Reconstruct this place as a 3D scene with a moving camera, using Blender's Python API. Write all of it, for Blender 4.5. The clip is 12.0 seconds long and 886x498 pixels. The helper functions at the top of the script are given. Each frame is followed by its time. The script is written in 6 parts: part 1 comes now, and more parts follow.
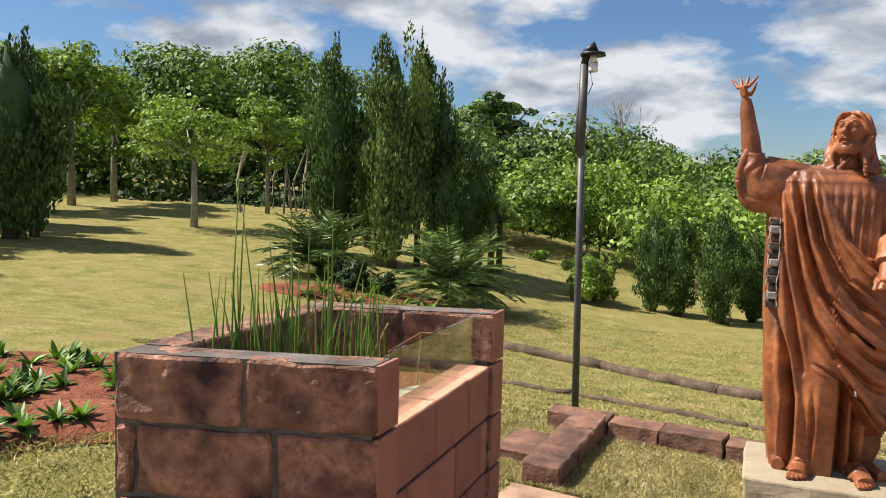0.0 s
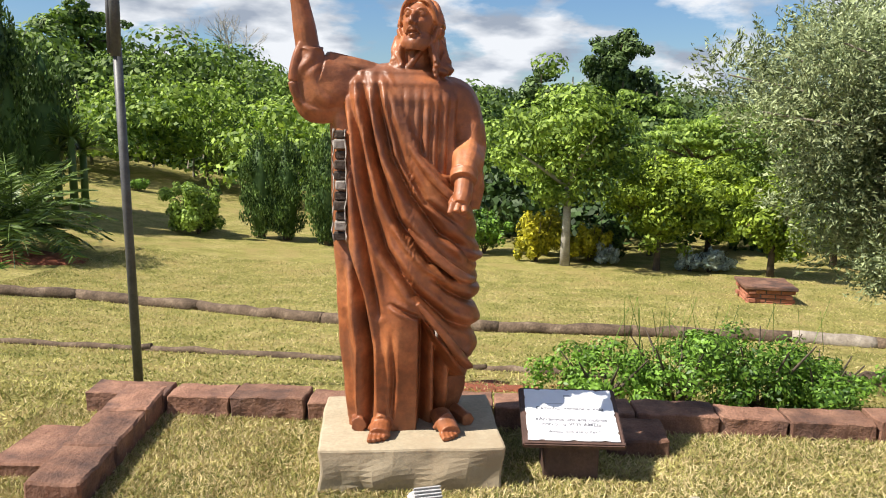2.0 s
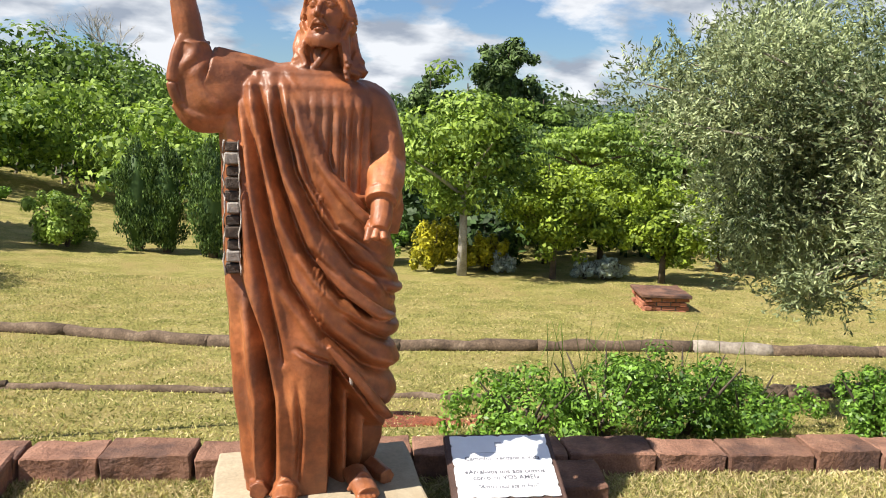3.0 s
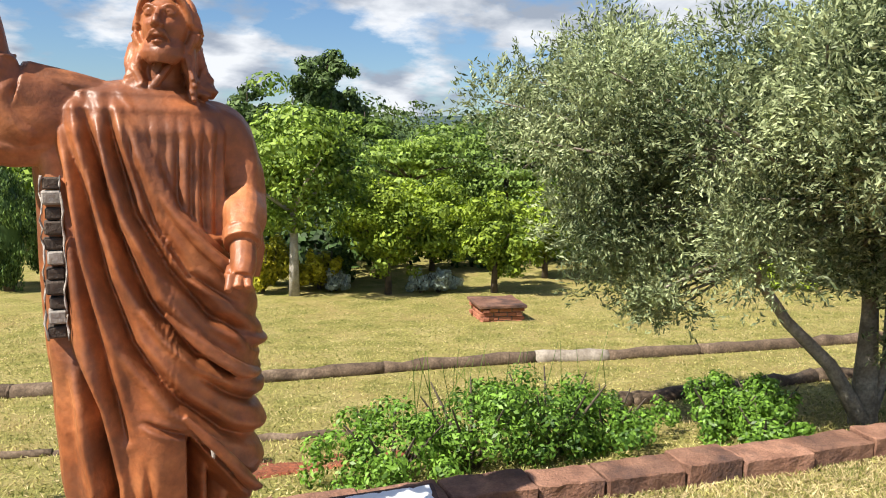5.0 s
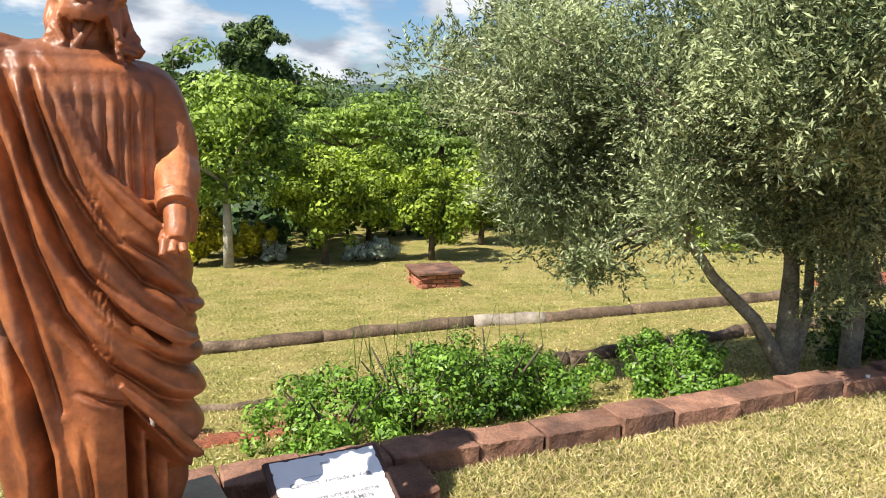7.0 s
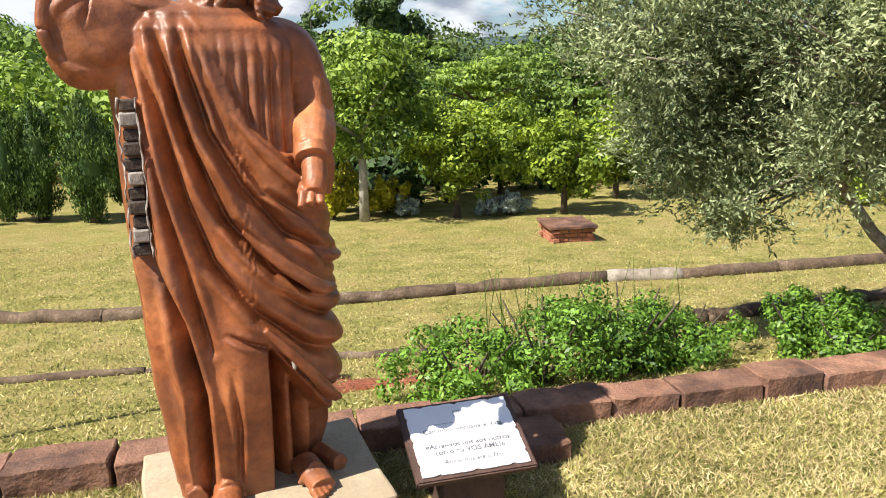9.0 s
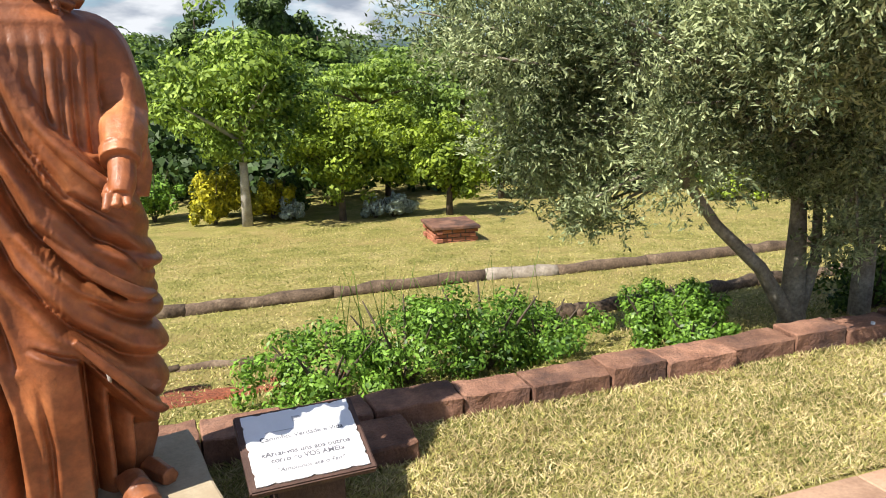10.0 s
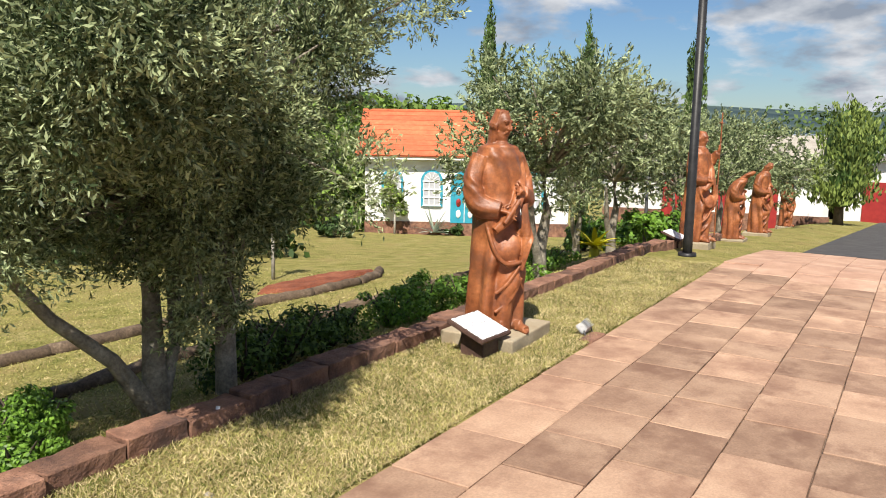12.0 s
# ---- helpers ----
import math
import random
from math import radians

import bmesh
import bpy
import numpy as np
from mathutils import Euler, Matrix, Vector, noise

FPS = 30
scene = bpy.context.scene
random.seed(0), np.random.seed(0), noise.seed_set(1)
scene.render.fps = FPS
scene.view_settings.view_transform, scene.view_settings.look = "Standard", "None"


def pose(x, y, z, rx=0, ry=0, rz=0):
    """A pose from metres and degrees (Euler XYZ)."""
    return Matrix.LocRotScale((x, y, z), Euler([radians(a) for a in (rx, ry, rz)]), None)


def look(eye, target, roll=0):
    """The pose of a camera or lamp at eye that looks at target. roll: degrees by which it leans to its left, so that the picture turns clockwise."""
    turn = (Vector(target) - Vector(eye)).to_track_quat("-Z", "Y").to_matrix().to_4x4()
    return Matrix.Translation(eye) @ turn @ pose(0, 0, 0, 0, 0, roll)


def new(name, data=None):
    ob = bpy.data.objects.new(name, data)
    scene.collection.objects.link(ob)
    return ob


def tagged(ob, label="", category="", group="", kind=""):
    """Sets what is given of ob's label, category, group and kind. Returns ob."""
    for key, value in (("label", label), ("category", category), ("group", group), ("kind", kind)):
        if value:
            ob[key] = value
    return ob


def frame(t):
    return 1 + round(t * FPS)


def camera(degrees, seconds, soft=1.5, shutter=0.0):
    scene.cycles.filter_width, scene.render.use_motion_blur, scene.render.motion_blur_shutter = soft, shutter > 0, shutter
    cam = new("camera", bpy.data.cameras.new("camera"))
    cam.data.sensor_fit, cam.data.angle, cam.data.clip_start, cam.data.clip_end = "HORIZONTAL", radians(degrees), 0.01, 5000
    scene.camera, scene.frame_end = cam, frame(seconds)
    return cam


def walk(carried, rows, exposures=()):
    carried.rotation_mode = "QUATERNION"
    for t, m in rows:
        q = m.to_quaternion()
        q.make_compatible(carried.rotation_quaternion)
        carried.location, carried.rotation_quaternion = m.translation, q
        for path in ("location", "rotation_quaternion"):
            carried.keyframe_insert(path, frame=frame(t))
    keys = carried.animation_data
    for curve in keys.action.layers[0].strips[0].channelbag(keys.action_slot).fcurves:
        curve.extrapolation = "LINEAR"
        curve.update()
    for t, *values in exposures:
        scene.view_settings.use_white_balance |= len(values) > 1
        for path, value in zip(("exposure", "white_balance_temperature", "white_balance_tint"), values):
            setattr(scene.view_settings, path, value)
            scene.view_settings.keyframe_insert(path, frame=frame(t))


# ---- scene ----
cam = camera(59.5, 12.0, soft=1.0)
PATH = [
    (0, (0.192, -0.265, 1.68), (-0.105, 1.706, 1.518), 1.5),
    (0.5, (0.328, -0.064, 1.631), (0.358, 1.925, 1.424), 0.7),
    (0.9, (0.391, 0.174, 1.63), (0.627, 2.145, 1.391), 0.4),
    (1, (0.407, 0.231, 1.63), (0.689, 2.195, 1.379), 0.4),
    (1.5, (0.532, 0.499, 1.616), (1.007, 2.419, 1.316), 0.9),
    (2, (0.655, 0.764, 1.615), (1.299, 2.628, 1.281), 1.1),
    (2.5, (0.664, 1.045, 1.631), (1.463, 2.847, 1.293), 1.1),
    (3, (0.725, 1.26, 1.63), (1.632, 3.015, 1.317), 1.7),
    (3.5, (0.825, 1.429, 1.672), (1.837, 3.131, 1.394), 1.9),
    (5.5, (0.716, 1.63, 1.675), (2.061, 3.083, 1.393), 0.9),
    (6, (0.727, 1.602, 1.67), (2.114, 3.013, 1.381), 0.9),
    (6.5, (0.732, 1.603, 1.663), (2.142, 2.986, 1.35), 0.8),
    (7, (0.719, 1.621, 1.648), (2.116, 3.009, 1.299), 0.7),
    (7.5, (0.705, 1.627, 1.644), (2.019, 3.082, 1.246), 0.0),
    (7.7, (0.689, 1.648, 1.618), (1.96, 3.137, 1.207), -0.2),
    (9.5, (0.801, 1.607, 1.638), (1.916, 3.201, 1.172), -1.3),
    (10, (0.934, 1.505, 1.614), (2.258, 2.93, 1.153), -0.9),
    (10.5, (1.076, 1.426, 1.621), (2.669, 2.549, 1.173), -0.2),
    (10.7, (1.171, 1.473, 1.6), (2.862, 2.449, 1.167), -0.2),
    (10.8, (1.237, 1.473, 1.603), (2.971, 2.376, 1.182), -0.2),
    (11, (1.371, 1.445, 1.609), (3.173, 2.21, 1.2), 0.4),
    (11.5, (1.621, 1.237, 1.613), (3.518, 1.758, 1.253), 0.8),
    (12, (1.833, 1.017, 1.667), (3.78, 1.356, 1.362), 1.0),
]
walk(cam, [(t, look(eye, target, roll)) for t, eye, target, roll in PATH],
     exposures=[(0, 0.80), (1.0, 0.92), (2.0, 1.0), (5.5, 1.06), (7.7, 1.08), (9.5, 1.06), (10.5, 0.95), (11.2, 0.80), (12, 0.70)])

# ---- world, sun, exposure ----
SUN_AZ = Vector((-1.0, 0.03, 0)).normalized()
SUN_EL = radians(51)
world = bpy.data.worlds.new("sky")
scene.world = world
world.use_nodes = True
wn, wl = world.node_tree.nodes, world.node_tree.links
wn.clear()
w_out, w_bg, w_sky = wn.new("ShaderNodeOutputWorld"), wn.new("ShaderNodeBackground"), wn.new("ShaderNodeTexSky")
w_sky.sky_type, w_sky.sun_disc = "NISHITA", False
w_sky.sun_elevation = SUN_EL
w_sky.sun_rotation = math.atan2(SUN_AZ.x, SUN_AZ.y)
w_sky.air_density, w_sky.dust_density, w_sky.ozone_density = 1.2, 0.15, 3.0
w_bg.inputs["Strength"].default_value = 0.048
# fair-weather cloud layer: noise on a flat sheet far overhead
w_tc, w_sep = wn.new("ShaderNodeTexCoord"), wn.new("ShaderNodeSeparateXYZ")
w_add, w_div = wn.new("ShaderNodeMath"), wn.new("ShaderNodeVectorMath")
w_add.operation, w_add.inputs[1].default_value = "ADD", 0.30
w_div.operation = "DIVIDE"
w_com = wn.new("ShaderNodeCombineXYZ")
w_noise, w_ramp, w_mix = wn.new("ShaderNodeTexNoise"), wn.new("ShaderNodeValToRGB"), wn.new("ShaderNodeMixRGB")
w_noise.inputs["Scale"].default_value, w_noise.inputs["Detail"].default_value = 2.1, 9
w_noise.inputs["Roughness"].default_value = 0.56
w_ramp.color_ramp.elements[0].position, w_ramp.color_ramp.elements[1].position = 0.455, 0.55
w_ramp.color_ramp.elements[0].color, w_ramp.color_ramp.elements[1].color = (0, 0, 0, 1), (1, 1, 1, 1)
w_noise2, w_ramp2 = wn.new("ShaderNodeTexNoise"), wn.new("ShaderNodeValToRGB")
w_noise2.inputs["Scale"].default_value, w_noise2.inputs["Detail"].default_value = 4.0, 6
w_ramp2.color_ramp.elements[0].position, w_ramp2.color_ramp.elements[1].position = 0.40, 0.60
w_ramp2.color_ramp.elements[0].color, w_ramp2.color_ramp.elements[1].color = (3.9, 4.5, 5.5, 1), (9.4, 9.7, 10.2, 1)
wl.new(w_tc.outputs["Generated"], w_sep.inputs[0])
wl.new(w_sep.outputs["Z"], w_add.inputs[0])
wl.new(w_add.outputs[0], w_com.inputs[0]), wl.new(w_add.outputs[0], w_com.inputs[1]), wl.new(w_add.outputs[0], w_com.inputs[2])
wl.new(w_tc.outputs["Generated"], w_div.inputs[0]), wl.new(w_com.outputs[0], w_div.inputs[1])
wl.new(w_div.outputs[0], w_noise.inputs["Vector"]), wl.new(w_div.outputs[0], w_noise2.inputs["Vector"])
wl.new(w_noise.outputs["Fac"], w_ramp.inputs[0]), wl.new(w_noise2.outputs["Fac"], w_ramp2.inputs[0])
w_tint = wn.new("ShaderNodeMixRGB")
w_tint.blend_type, w_tint.inputs[0].default_value, w_tint.inputs[2].default_value = "MULTIPLY", 1.0, (0.74, 0.92, 1.18, 1)
wl.new(w_sky.outputs[0], w_tint.inputs[1])
wl.new(w_ramp.outputs[0], w_mix.inputs["Fac"]), wl.new(w_tint.outputs[0], w_mix.inputs[1]), wl.new(w_ramp2.outputs[0], w_mix.inputs[2])
wl.new(w_mix.outputs[0], w_bg.inputs["Color"]), wl.new(w_bg.outputs[0], w_out.inputs[0])

sun = new("sun", bpy.data.lights.new("sun", "SUN"))
sun.data.energy, sun.data.angle, sun.data.color = 5.0, radians(0.53), (1.0, 0.93, 0.82)
sun_from = Vector((SUN_AZ.x * math.cos(SUN_EL), SUN_AZ.y * math.cos(SUN_EL), math.sin(SUN_EL)))
sun.matrix_world = look(sun_from * 60, (0, 0, 0))


# ---- materials ----
def mat_new(name, rough=0.8, metal=0.0, spec=0.5):
    m = bpy.data.materials.new(name)
    m.use_nodes = True
    b = m.node_tree.nodes["Principled BSDF"]
    b.inputs["Roughness"].default_value, b.inputs["Metallic"].default_value = rough, metal
    b.inputs["Specular IOR Level"].default_value = spec
    return m, m.node_tree.nodes, m.node_tree.links, b


def ramp(nodes, stops):
    r = nodes.new("ShaderNodeValToRGB")
    while len(r.color_ramp.elements) < len(stops):
        r.color_ramp.elements.new(0.5)
    for e, (p, c) in zip(r.color_ramp.elements, stops):
        e.position, e.color = p, (*c, 1)
    return r


def mixc(nodes, links, fac, a, b, mode="MIX"):
    n = nodes.new("ShaderNodeMixRGB")
    n.blend_type = mode
    for sock, val in ((n.inputs[0], fac), (n.inputs[1], a), (n.inputs[2], b)):
        if isinstance(val, (int, float)):
            sock.default_value = val
        elif isinstance(val, tuple):
            sock.default_value = (*val, 1)
        else:
            links.new(val, sock)
    return n.outputs[0]


def surface(name, stops, scale=4.0, fine=60.0, fine_amt=0.35, rough=0.85, bump=0.3, bump_scale=80.0, spec=0.35, metal=0.0,
            per_object=0.0, stain=None, stain_scale=1.2, coords="Object", dist=0.01):
    """Two scales of variation over a colour ramp, with bump; stain: a second colour in large patches."""
    m, n, l, b = mat_new(name, rough, metal, spec)
    tc = n.new("ShaderNodeTexCoord")
    info = n.new("ShaderNodeObjectInfo")
    shift = n.new("ShaderNodeVectorMath")
    shift.operation = "ADD"
    geo = n.new("ShaderNodeNewGeometry")
    l.new(geo.outputs["Position"] if coords == "World" else tc.outputs["Object"], shift.inputs[0])
    if per_object:
        mul = n.new("ShaderNodeMath")
        mul.operation, mul.inputs[1].default_value = "MULTIPLY", 37.0
        l.new(info.outputs["Random"], mul.inputs[0]), l.new(mul.outputs[0], shift.inputs[1])
    v = shift.outputs[0]

    def tex(s, detail=6, r=0.6):
        t = n.new("ShaderNodeTexNoise")
        t.inputs["Scale"].default_value, t.inputs["Detail"].default_value, t.inputs["Roughness"].default_value = s, detail, r
        l.new(v, t.inputs["Vector"])
        return t.outputs["Fac"]
    r = ramp(n, stops)
    l.new(tex(scale), r.inputs[0])
    col = r.outputs[0]
    rf = ramp(n, [(0.3, (0.35, 0.35, 0.35)), (0.7, (1.5, 1.5, 1.5))])
    l.new(tex(fine, 4), rf.inputs[0])
    col = mixc(n, l, fine_amt, col, rf.outputs[0], "MULTIPLY")
    if stain:
        rs = ramp(n, [(0.48, (0, 0, 0)), (0.66, (1, 1, 1))])
        l.new(tex(stain_scale, 8, 0.65), rs.inputs[0])
        col = mixc(n, l, rs.outputs[0], col, stain)
    if per_object:
        hv = n.new("ShaderNodeHueSaturation")
        mr = n.new("ShaderNodeMapRange")
        mr.inputs["To Min"].default_value, mr.inputs["To Max"].default_value = 1 - per_object, 1 + per_object
        l.new(info.outputs["Random"], mr.inputs["Value"]), l.new(mr.outputs[0], hv.inputs["Value"]), l.new(col, hv.inputs["Color"])
        col = hv.outputs[0]
    l.new(col, b.inputs["Base Color"])
    if bump:
        bp = n.new("ShaderNodeBump")
        bp.inputs["Strength"].default_value, bp.inputs["Distance"].default_value = bump, dist
        l.new(tex(bump_scale, 5), bp.inputs["Height"]), l.new(bp.outputs[0], b.inputs["Normal"])
    return m


def foliage(name, dark, light, rough=0.6, trans=0.35, spec=0.3, patch=0.6):
    m, n, l, b = mat_new(name, rough, 0, spec)
    geo = n.new("ShaderNodeNewGeometry")
    r = ramp(n, [(0.0, dark), (0.75, light), (1.0, tuple(min(1, c * 1.35) for c in light))])
    nz, add, mr = n.new("ShaderNodeTexNoise"), n.new("ShaderNodeMath"), n.new("ShaderNodeMapRange")
    nz.inputs["Scale"].default_value, nz.inputs["Detail"].default_value = patch, 3
    mr.inputs["From Min"].default_value, mr.inputs["From Max"].default_value = 0.32, 0.68
    mr.inputs["To Min"].default_value, mr.inputs["To Max"].default_value = -0.38, 0.38
    l.new(geo.outputs["Position"], nz.inputs["Vector"]), l.new(nz.outputs["Fac"], mr.inputs["Value"])
    add.operation, add.use_clamp = "ADD", True
    l.new(geo.outputs["Random Per Island"], add.inputs[0]), l.new(mr.outputs[0], add.inputs[1])
    l.new(add.outputs[0], r.inputs[0])
    l.new(r.outputs[0], b.inputs["Base Color"])
    tr, mx = n.new("ShaderNodeBsdfTranslucent"), n.new("ShaderNodeMixShader")
    hv = n.new("ShaderNodeHueSaturation")
    hv.inputs["Value"].default_value, hv.inputs["Saturation"].default_value = 1.3, 1.1
    l.new(r.outputs[0], hv.inputs["Color"]), l.new(hv.outputs[0], tr.inputs["Color"])
    mx.inputs[0].default_value = trans * 0.65
    l.new(b.outputs[0], mx.inputs[1]), l.new(tr.outputs[0], mx.inputs[2])
    l.new(mx.outputs[0], n["Material Output"].inputs[0])
    return m


M_LAWN = surface("lawn_soil", [(0.25, (0.13, 0.14, 0.034)), (0.5, (0.25, 0.228, 0.072)), (0.78, (0.375, 0.31, 0.14))], scale=2.2, fine=26, fine_amt=0.75,
                 rough=0.95, bump=0.8, bump_scale=60, spec=0.1, stain=(0.27, 0.215, 0.085), stain_scale=1.3, coords="World", dist=0.03)
M_STONE = surface("red_sandstone", [(0.3, (0.11, 0.053, 0.036)), (0.5, (0.21, 0.108, 0.072)), (0.75, (0.32, 0.175, 0.118))], scale=5, fine=90, rough=0.9,
                  bump=0.6, bump_scale=50, per_object=0.22, stain=(0.07, 0.042, 0.036), stain_scale=3.0, dist=0.02)
M_STONE_CUT = surface("sawn_pink_sandstone", [(0.3, (0.24, 0.105, 0.072)), (0.55, (0.34, 0.158, 0.108)), (0.8, (0.42, 0.215, 0.15))], scale=4, fine=120, fine_amt=0.2,
                      rough=0.85, bump=0.2, bump_scale=120, per_object=0.14, stain=(0.26, 0.11, 0.07), stain_scale=4.0)
M_STONE_DARK = surface("weathered_black_red_sandstone", [(0.3, (0.12, 0.062, 0.048)), (0.5, (0.35, 0.18, 0.125)), (0.8, (0.56, 0.31, 0.21))], scale=7, fine=36,
                       fine_amt=0.7, rough=0.95, bump=1.0, bump_scale=30, per_object=0.2, stain=(0.045, 0.028, 0.026), stain_scale=4.5, dist=0.04)
M_MORTAR = surface("grey_mortar", [(0.3, (0.07, 0.058, 0.050)), (0.7, (0.20, 0.17, 0.15))], scale=8, fine=100, rough=0.95, bump=0.5)
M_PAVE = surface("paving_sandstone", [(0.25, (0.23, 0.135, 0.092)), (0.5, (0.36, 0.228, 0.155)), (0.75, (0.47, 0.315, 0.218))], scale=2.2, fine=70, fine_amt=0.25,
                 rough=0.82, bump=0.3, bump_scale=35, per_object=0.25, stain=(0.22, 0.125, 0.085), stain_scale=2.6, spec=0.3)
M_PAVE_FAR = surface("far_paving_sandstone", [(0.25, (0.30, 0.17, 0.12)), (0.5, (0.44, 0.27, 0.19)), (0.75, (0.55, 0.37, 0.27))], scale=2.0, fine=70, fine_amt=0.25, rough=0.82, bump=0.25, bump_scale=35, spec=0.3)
M_JOINT = surface("joint_sand", [(0.3, (0.17, 0.12, 0.09)), (0.7, (0.26, 0.18, 0.135))], scale=6, fine=90, rough=1.0)
M_CONC = surface("painted_concrete", [(0.3, (0.29, 0.24, 0.165)), (0.6, (0.38, 0.32, 0.225)), (0.85, (0.46, 0.395, 0.29))], scale=4, fine=60, fine_amt=0.2, rough=0.9,
                 bump=0.5, bump_scale=22, stain=(0.30, 0.235, 0.155), stain_scale=1.8)
M_BRONZE = surface("copper_painted_plaster", [(0.3, (0.12, 0.036, 0.015)), (0.5, (0.27, 0.086, 0.030)), (0.72, (0.45, 0.170, 0.066))], scale=4.5, fine=30,
                   fine_amt=0.4, rough=0.48, bump=0.4, bump_scale=26, spec=0.5, stain=(0.15, 0.055, 0.026), stain_scale=3.6)
M_METAL = surface("grey_painted_steel", [(0.3, (0.045, 0.045, 0.048)), (0.7, (0.10, 0.10, 0.105))], scale=9, fine=90, rough=0.5, bump=0.1, spec=0.5)
M_ALU = surface("pale_grey_cast_aluminium", [(0.3, (0.32, 0.32, 0.33)), (0.7, (0.48, 0.48, 0.48))], scale=9, fine=90, rough=0.5, bump=0.1, spec=0.5)
M_BLACK = surface("black_painted_steel", [(0.3, (0.010, 0.010, 0.011)), (0.7, (0.03, 0.03, 0.032))], scale=9, fine=60, rough=0.45, bump=0.1)
M_LOG = surface("weathered_log", [(0.3, (0.055, 0.037, 0.025)), (0.55, (0.125, 0.088, 0.06)), (0.8, (0.25, 0.19, 0.135))], scale=5, fine=40, fine_amt=0.5, rough=0.95,
                bump=0.8, bump_scale=25, coords="World")
M_LOGPALE = surface("bleached_log", [(0.3, (0.16, 0.13, 0.10)), (0.7, (0.36, 0.32, 0.27))], scale=6, fine=40, rough=0.95, bump=0.7, bump_scale=25, coords="World")
M_BARK = surface("olive_bark", [(0.3, (0.13, 0.11, 0.085)), (0.55, (0.27, 0.24, 0.19)), (0.8, (0.42, 0.385, 0.32))], scale=8, fine=50, fine_amt=0.5, rough=0.95,
                 bump=0.9, bump_scale=35)
M_BARK_DARK = surface("dark_bark", [(0.3, (0.05, 0.04, 0.03)), (0.7, (0.13, 0.10, 0.075))], scale=6, fine=40, rough=0.95, bump=0.7, bump_scale=20)
M_BARK_PALE = surface("pale_bark", [(0.3, (0.25, 0.23, 0.20)), (0.7, (0.48, 0.45, 0.40))], scale=6, fine=40, rough=0.95, bump=0.6, bump_scale=20)
M_SOIL = surface("red_earth", [(0.3, (0.16, 0.045, 0.022)), (0.55, (0.25, 0.08, 0.04)), (0.8, (0.34, 0.13, 0.07))], scale=3, fine=30, fine_amt=0.5, rough=1.0,
                 bump=1.0, bump_scale=18, coords="World", dist=0.05)
M_WHITE = surface("white_limewash", [(0.3, (0.70, 0.71, 0.72)), (0.7, (0.82, 0.82, 0.81))], scale=2, fine=30, fine_amt=0.08, rough=0.9, bump=0.1, stain=(0.62, 0.60, 0.56), stain_scale=0.7)
M_BLUE = surface("turquoise_paint", [(0.3, (0.025, 0.25, 0.36)), (0.7, (0.045, 0.33, 0.45))], scale=4, fine=40, fine_amt=0.1, rough=0.5, bump=0.05)
M_REDPAINT = surface("dark_red_paint", [(0.3, (0.23, 0.018, 0.018)), (0.7, (0.32, 0.03, 0.028))], scale=4, fine=40, fine_amt=0.1, rough=0.5, bump=0.05)
M_ROOF = surface("orange_clay_tile", [(0.3, (0.42, 0.10, 0.045)), (0.6, (0.55, 0.145, 0.065)), (0.85, (0.62, 0.21, 0.10))], scale=3, fine=25, fine_amt=0.25, rough=0.85, bump=0.3, per_object=0.15)
M_ROOFGREY = surface("grey_fibre_roof", [(0.3, (0.30, 0.27, 0.23)), (0.7, (0.44, 0.40, 0.34))], scale=2, fine=25, rough=0.9)
M_ASPHALT = surface("asphalt", [(0.3, (0.045, 0.042, 0.042)), (0.7, (0.085, 0.08, 0.078))], scale=3, fine=120, rough=0.9, bump=0.4, coords="World")
M_PLATE = surface("white_enamel_plate", [(0.3, (0.74, 0.76, 0.80)), (0.7, (0.82, 0.83, 0.85))], scale=3, fine=30, fine_amt=0.05, rough=0.35, bump=0.02, spec=0.5)
M_INK = surface("grey_ink", [(0.3, (0.09, 0.09, 0.11)), (0.7, (0.14, 0.14, 0.16))], scale=8, fine=60, fine_amt=0.1, rough=0.5, bump=0)
M_INKPALE = surface("pale_grey_ink", [(0.3, (0.38, 0.39, 0.42)), (0.7, (0.45, 0.46, 0.5))], scale=8, fine=60, fine_amt=0.1, rough=0.5, bump=0)
M_DARK = surface("painted_shed_shade", [(0.3, (0.012, 0.010, 0.009)), (0.7, (0.03, 0.025, 0.02))], scale=12, fine=60, rough=0.95)
M_PLASTER = surface("bare_white_plaster", [(0.3, (0.26, 0.23, 0.205)), (0.7, (0.48, 0.44, 0.40))], scale=12, fine=60, rough=0.95, bump=0.6)
M_CAVITY = surface("crumbling_dark_core", [(0.3, (0.03, 0.024, 0.02)), (0.7, (0.10, 0.075, 0.06))], scale=20, fine=60, rough=0.95, bump=0.8)
M_PLASTERGREY = surface("grey_plaster_core", [(0.3, (0.18, 0.16, 0.145)), (0.7, (0.32, 0.29, 0.26))], scale=20, fine=60, rough=0.95, bump=0.6)
M_BROWNFRAME = surface("dark_brown_board", [(0.3, (0.055, 0.032, 0.026)), (0.7, (0.11, 0.062, 0.048))], scale=6, fine=60, rough=0.6)
M_BRICK = surface("red_brick", [(0.3, (0.27, 0.10, 0.06)), (0.55, (0.38, 0.15, 0.09)), (0.8, (0.45, 0.20, 0.13))], scale=6, fine=60, rough=0.95, bump=0.5, per_object=0.2)
M_SAND = surface("pale_sand", [(0.3, (0.45, 0.38, 0.28)), (0.7, (0.60, 0.53, 0.42))], scale=6, fine=120, rough=1.0, bump=0.5)

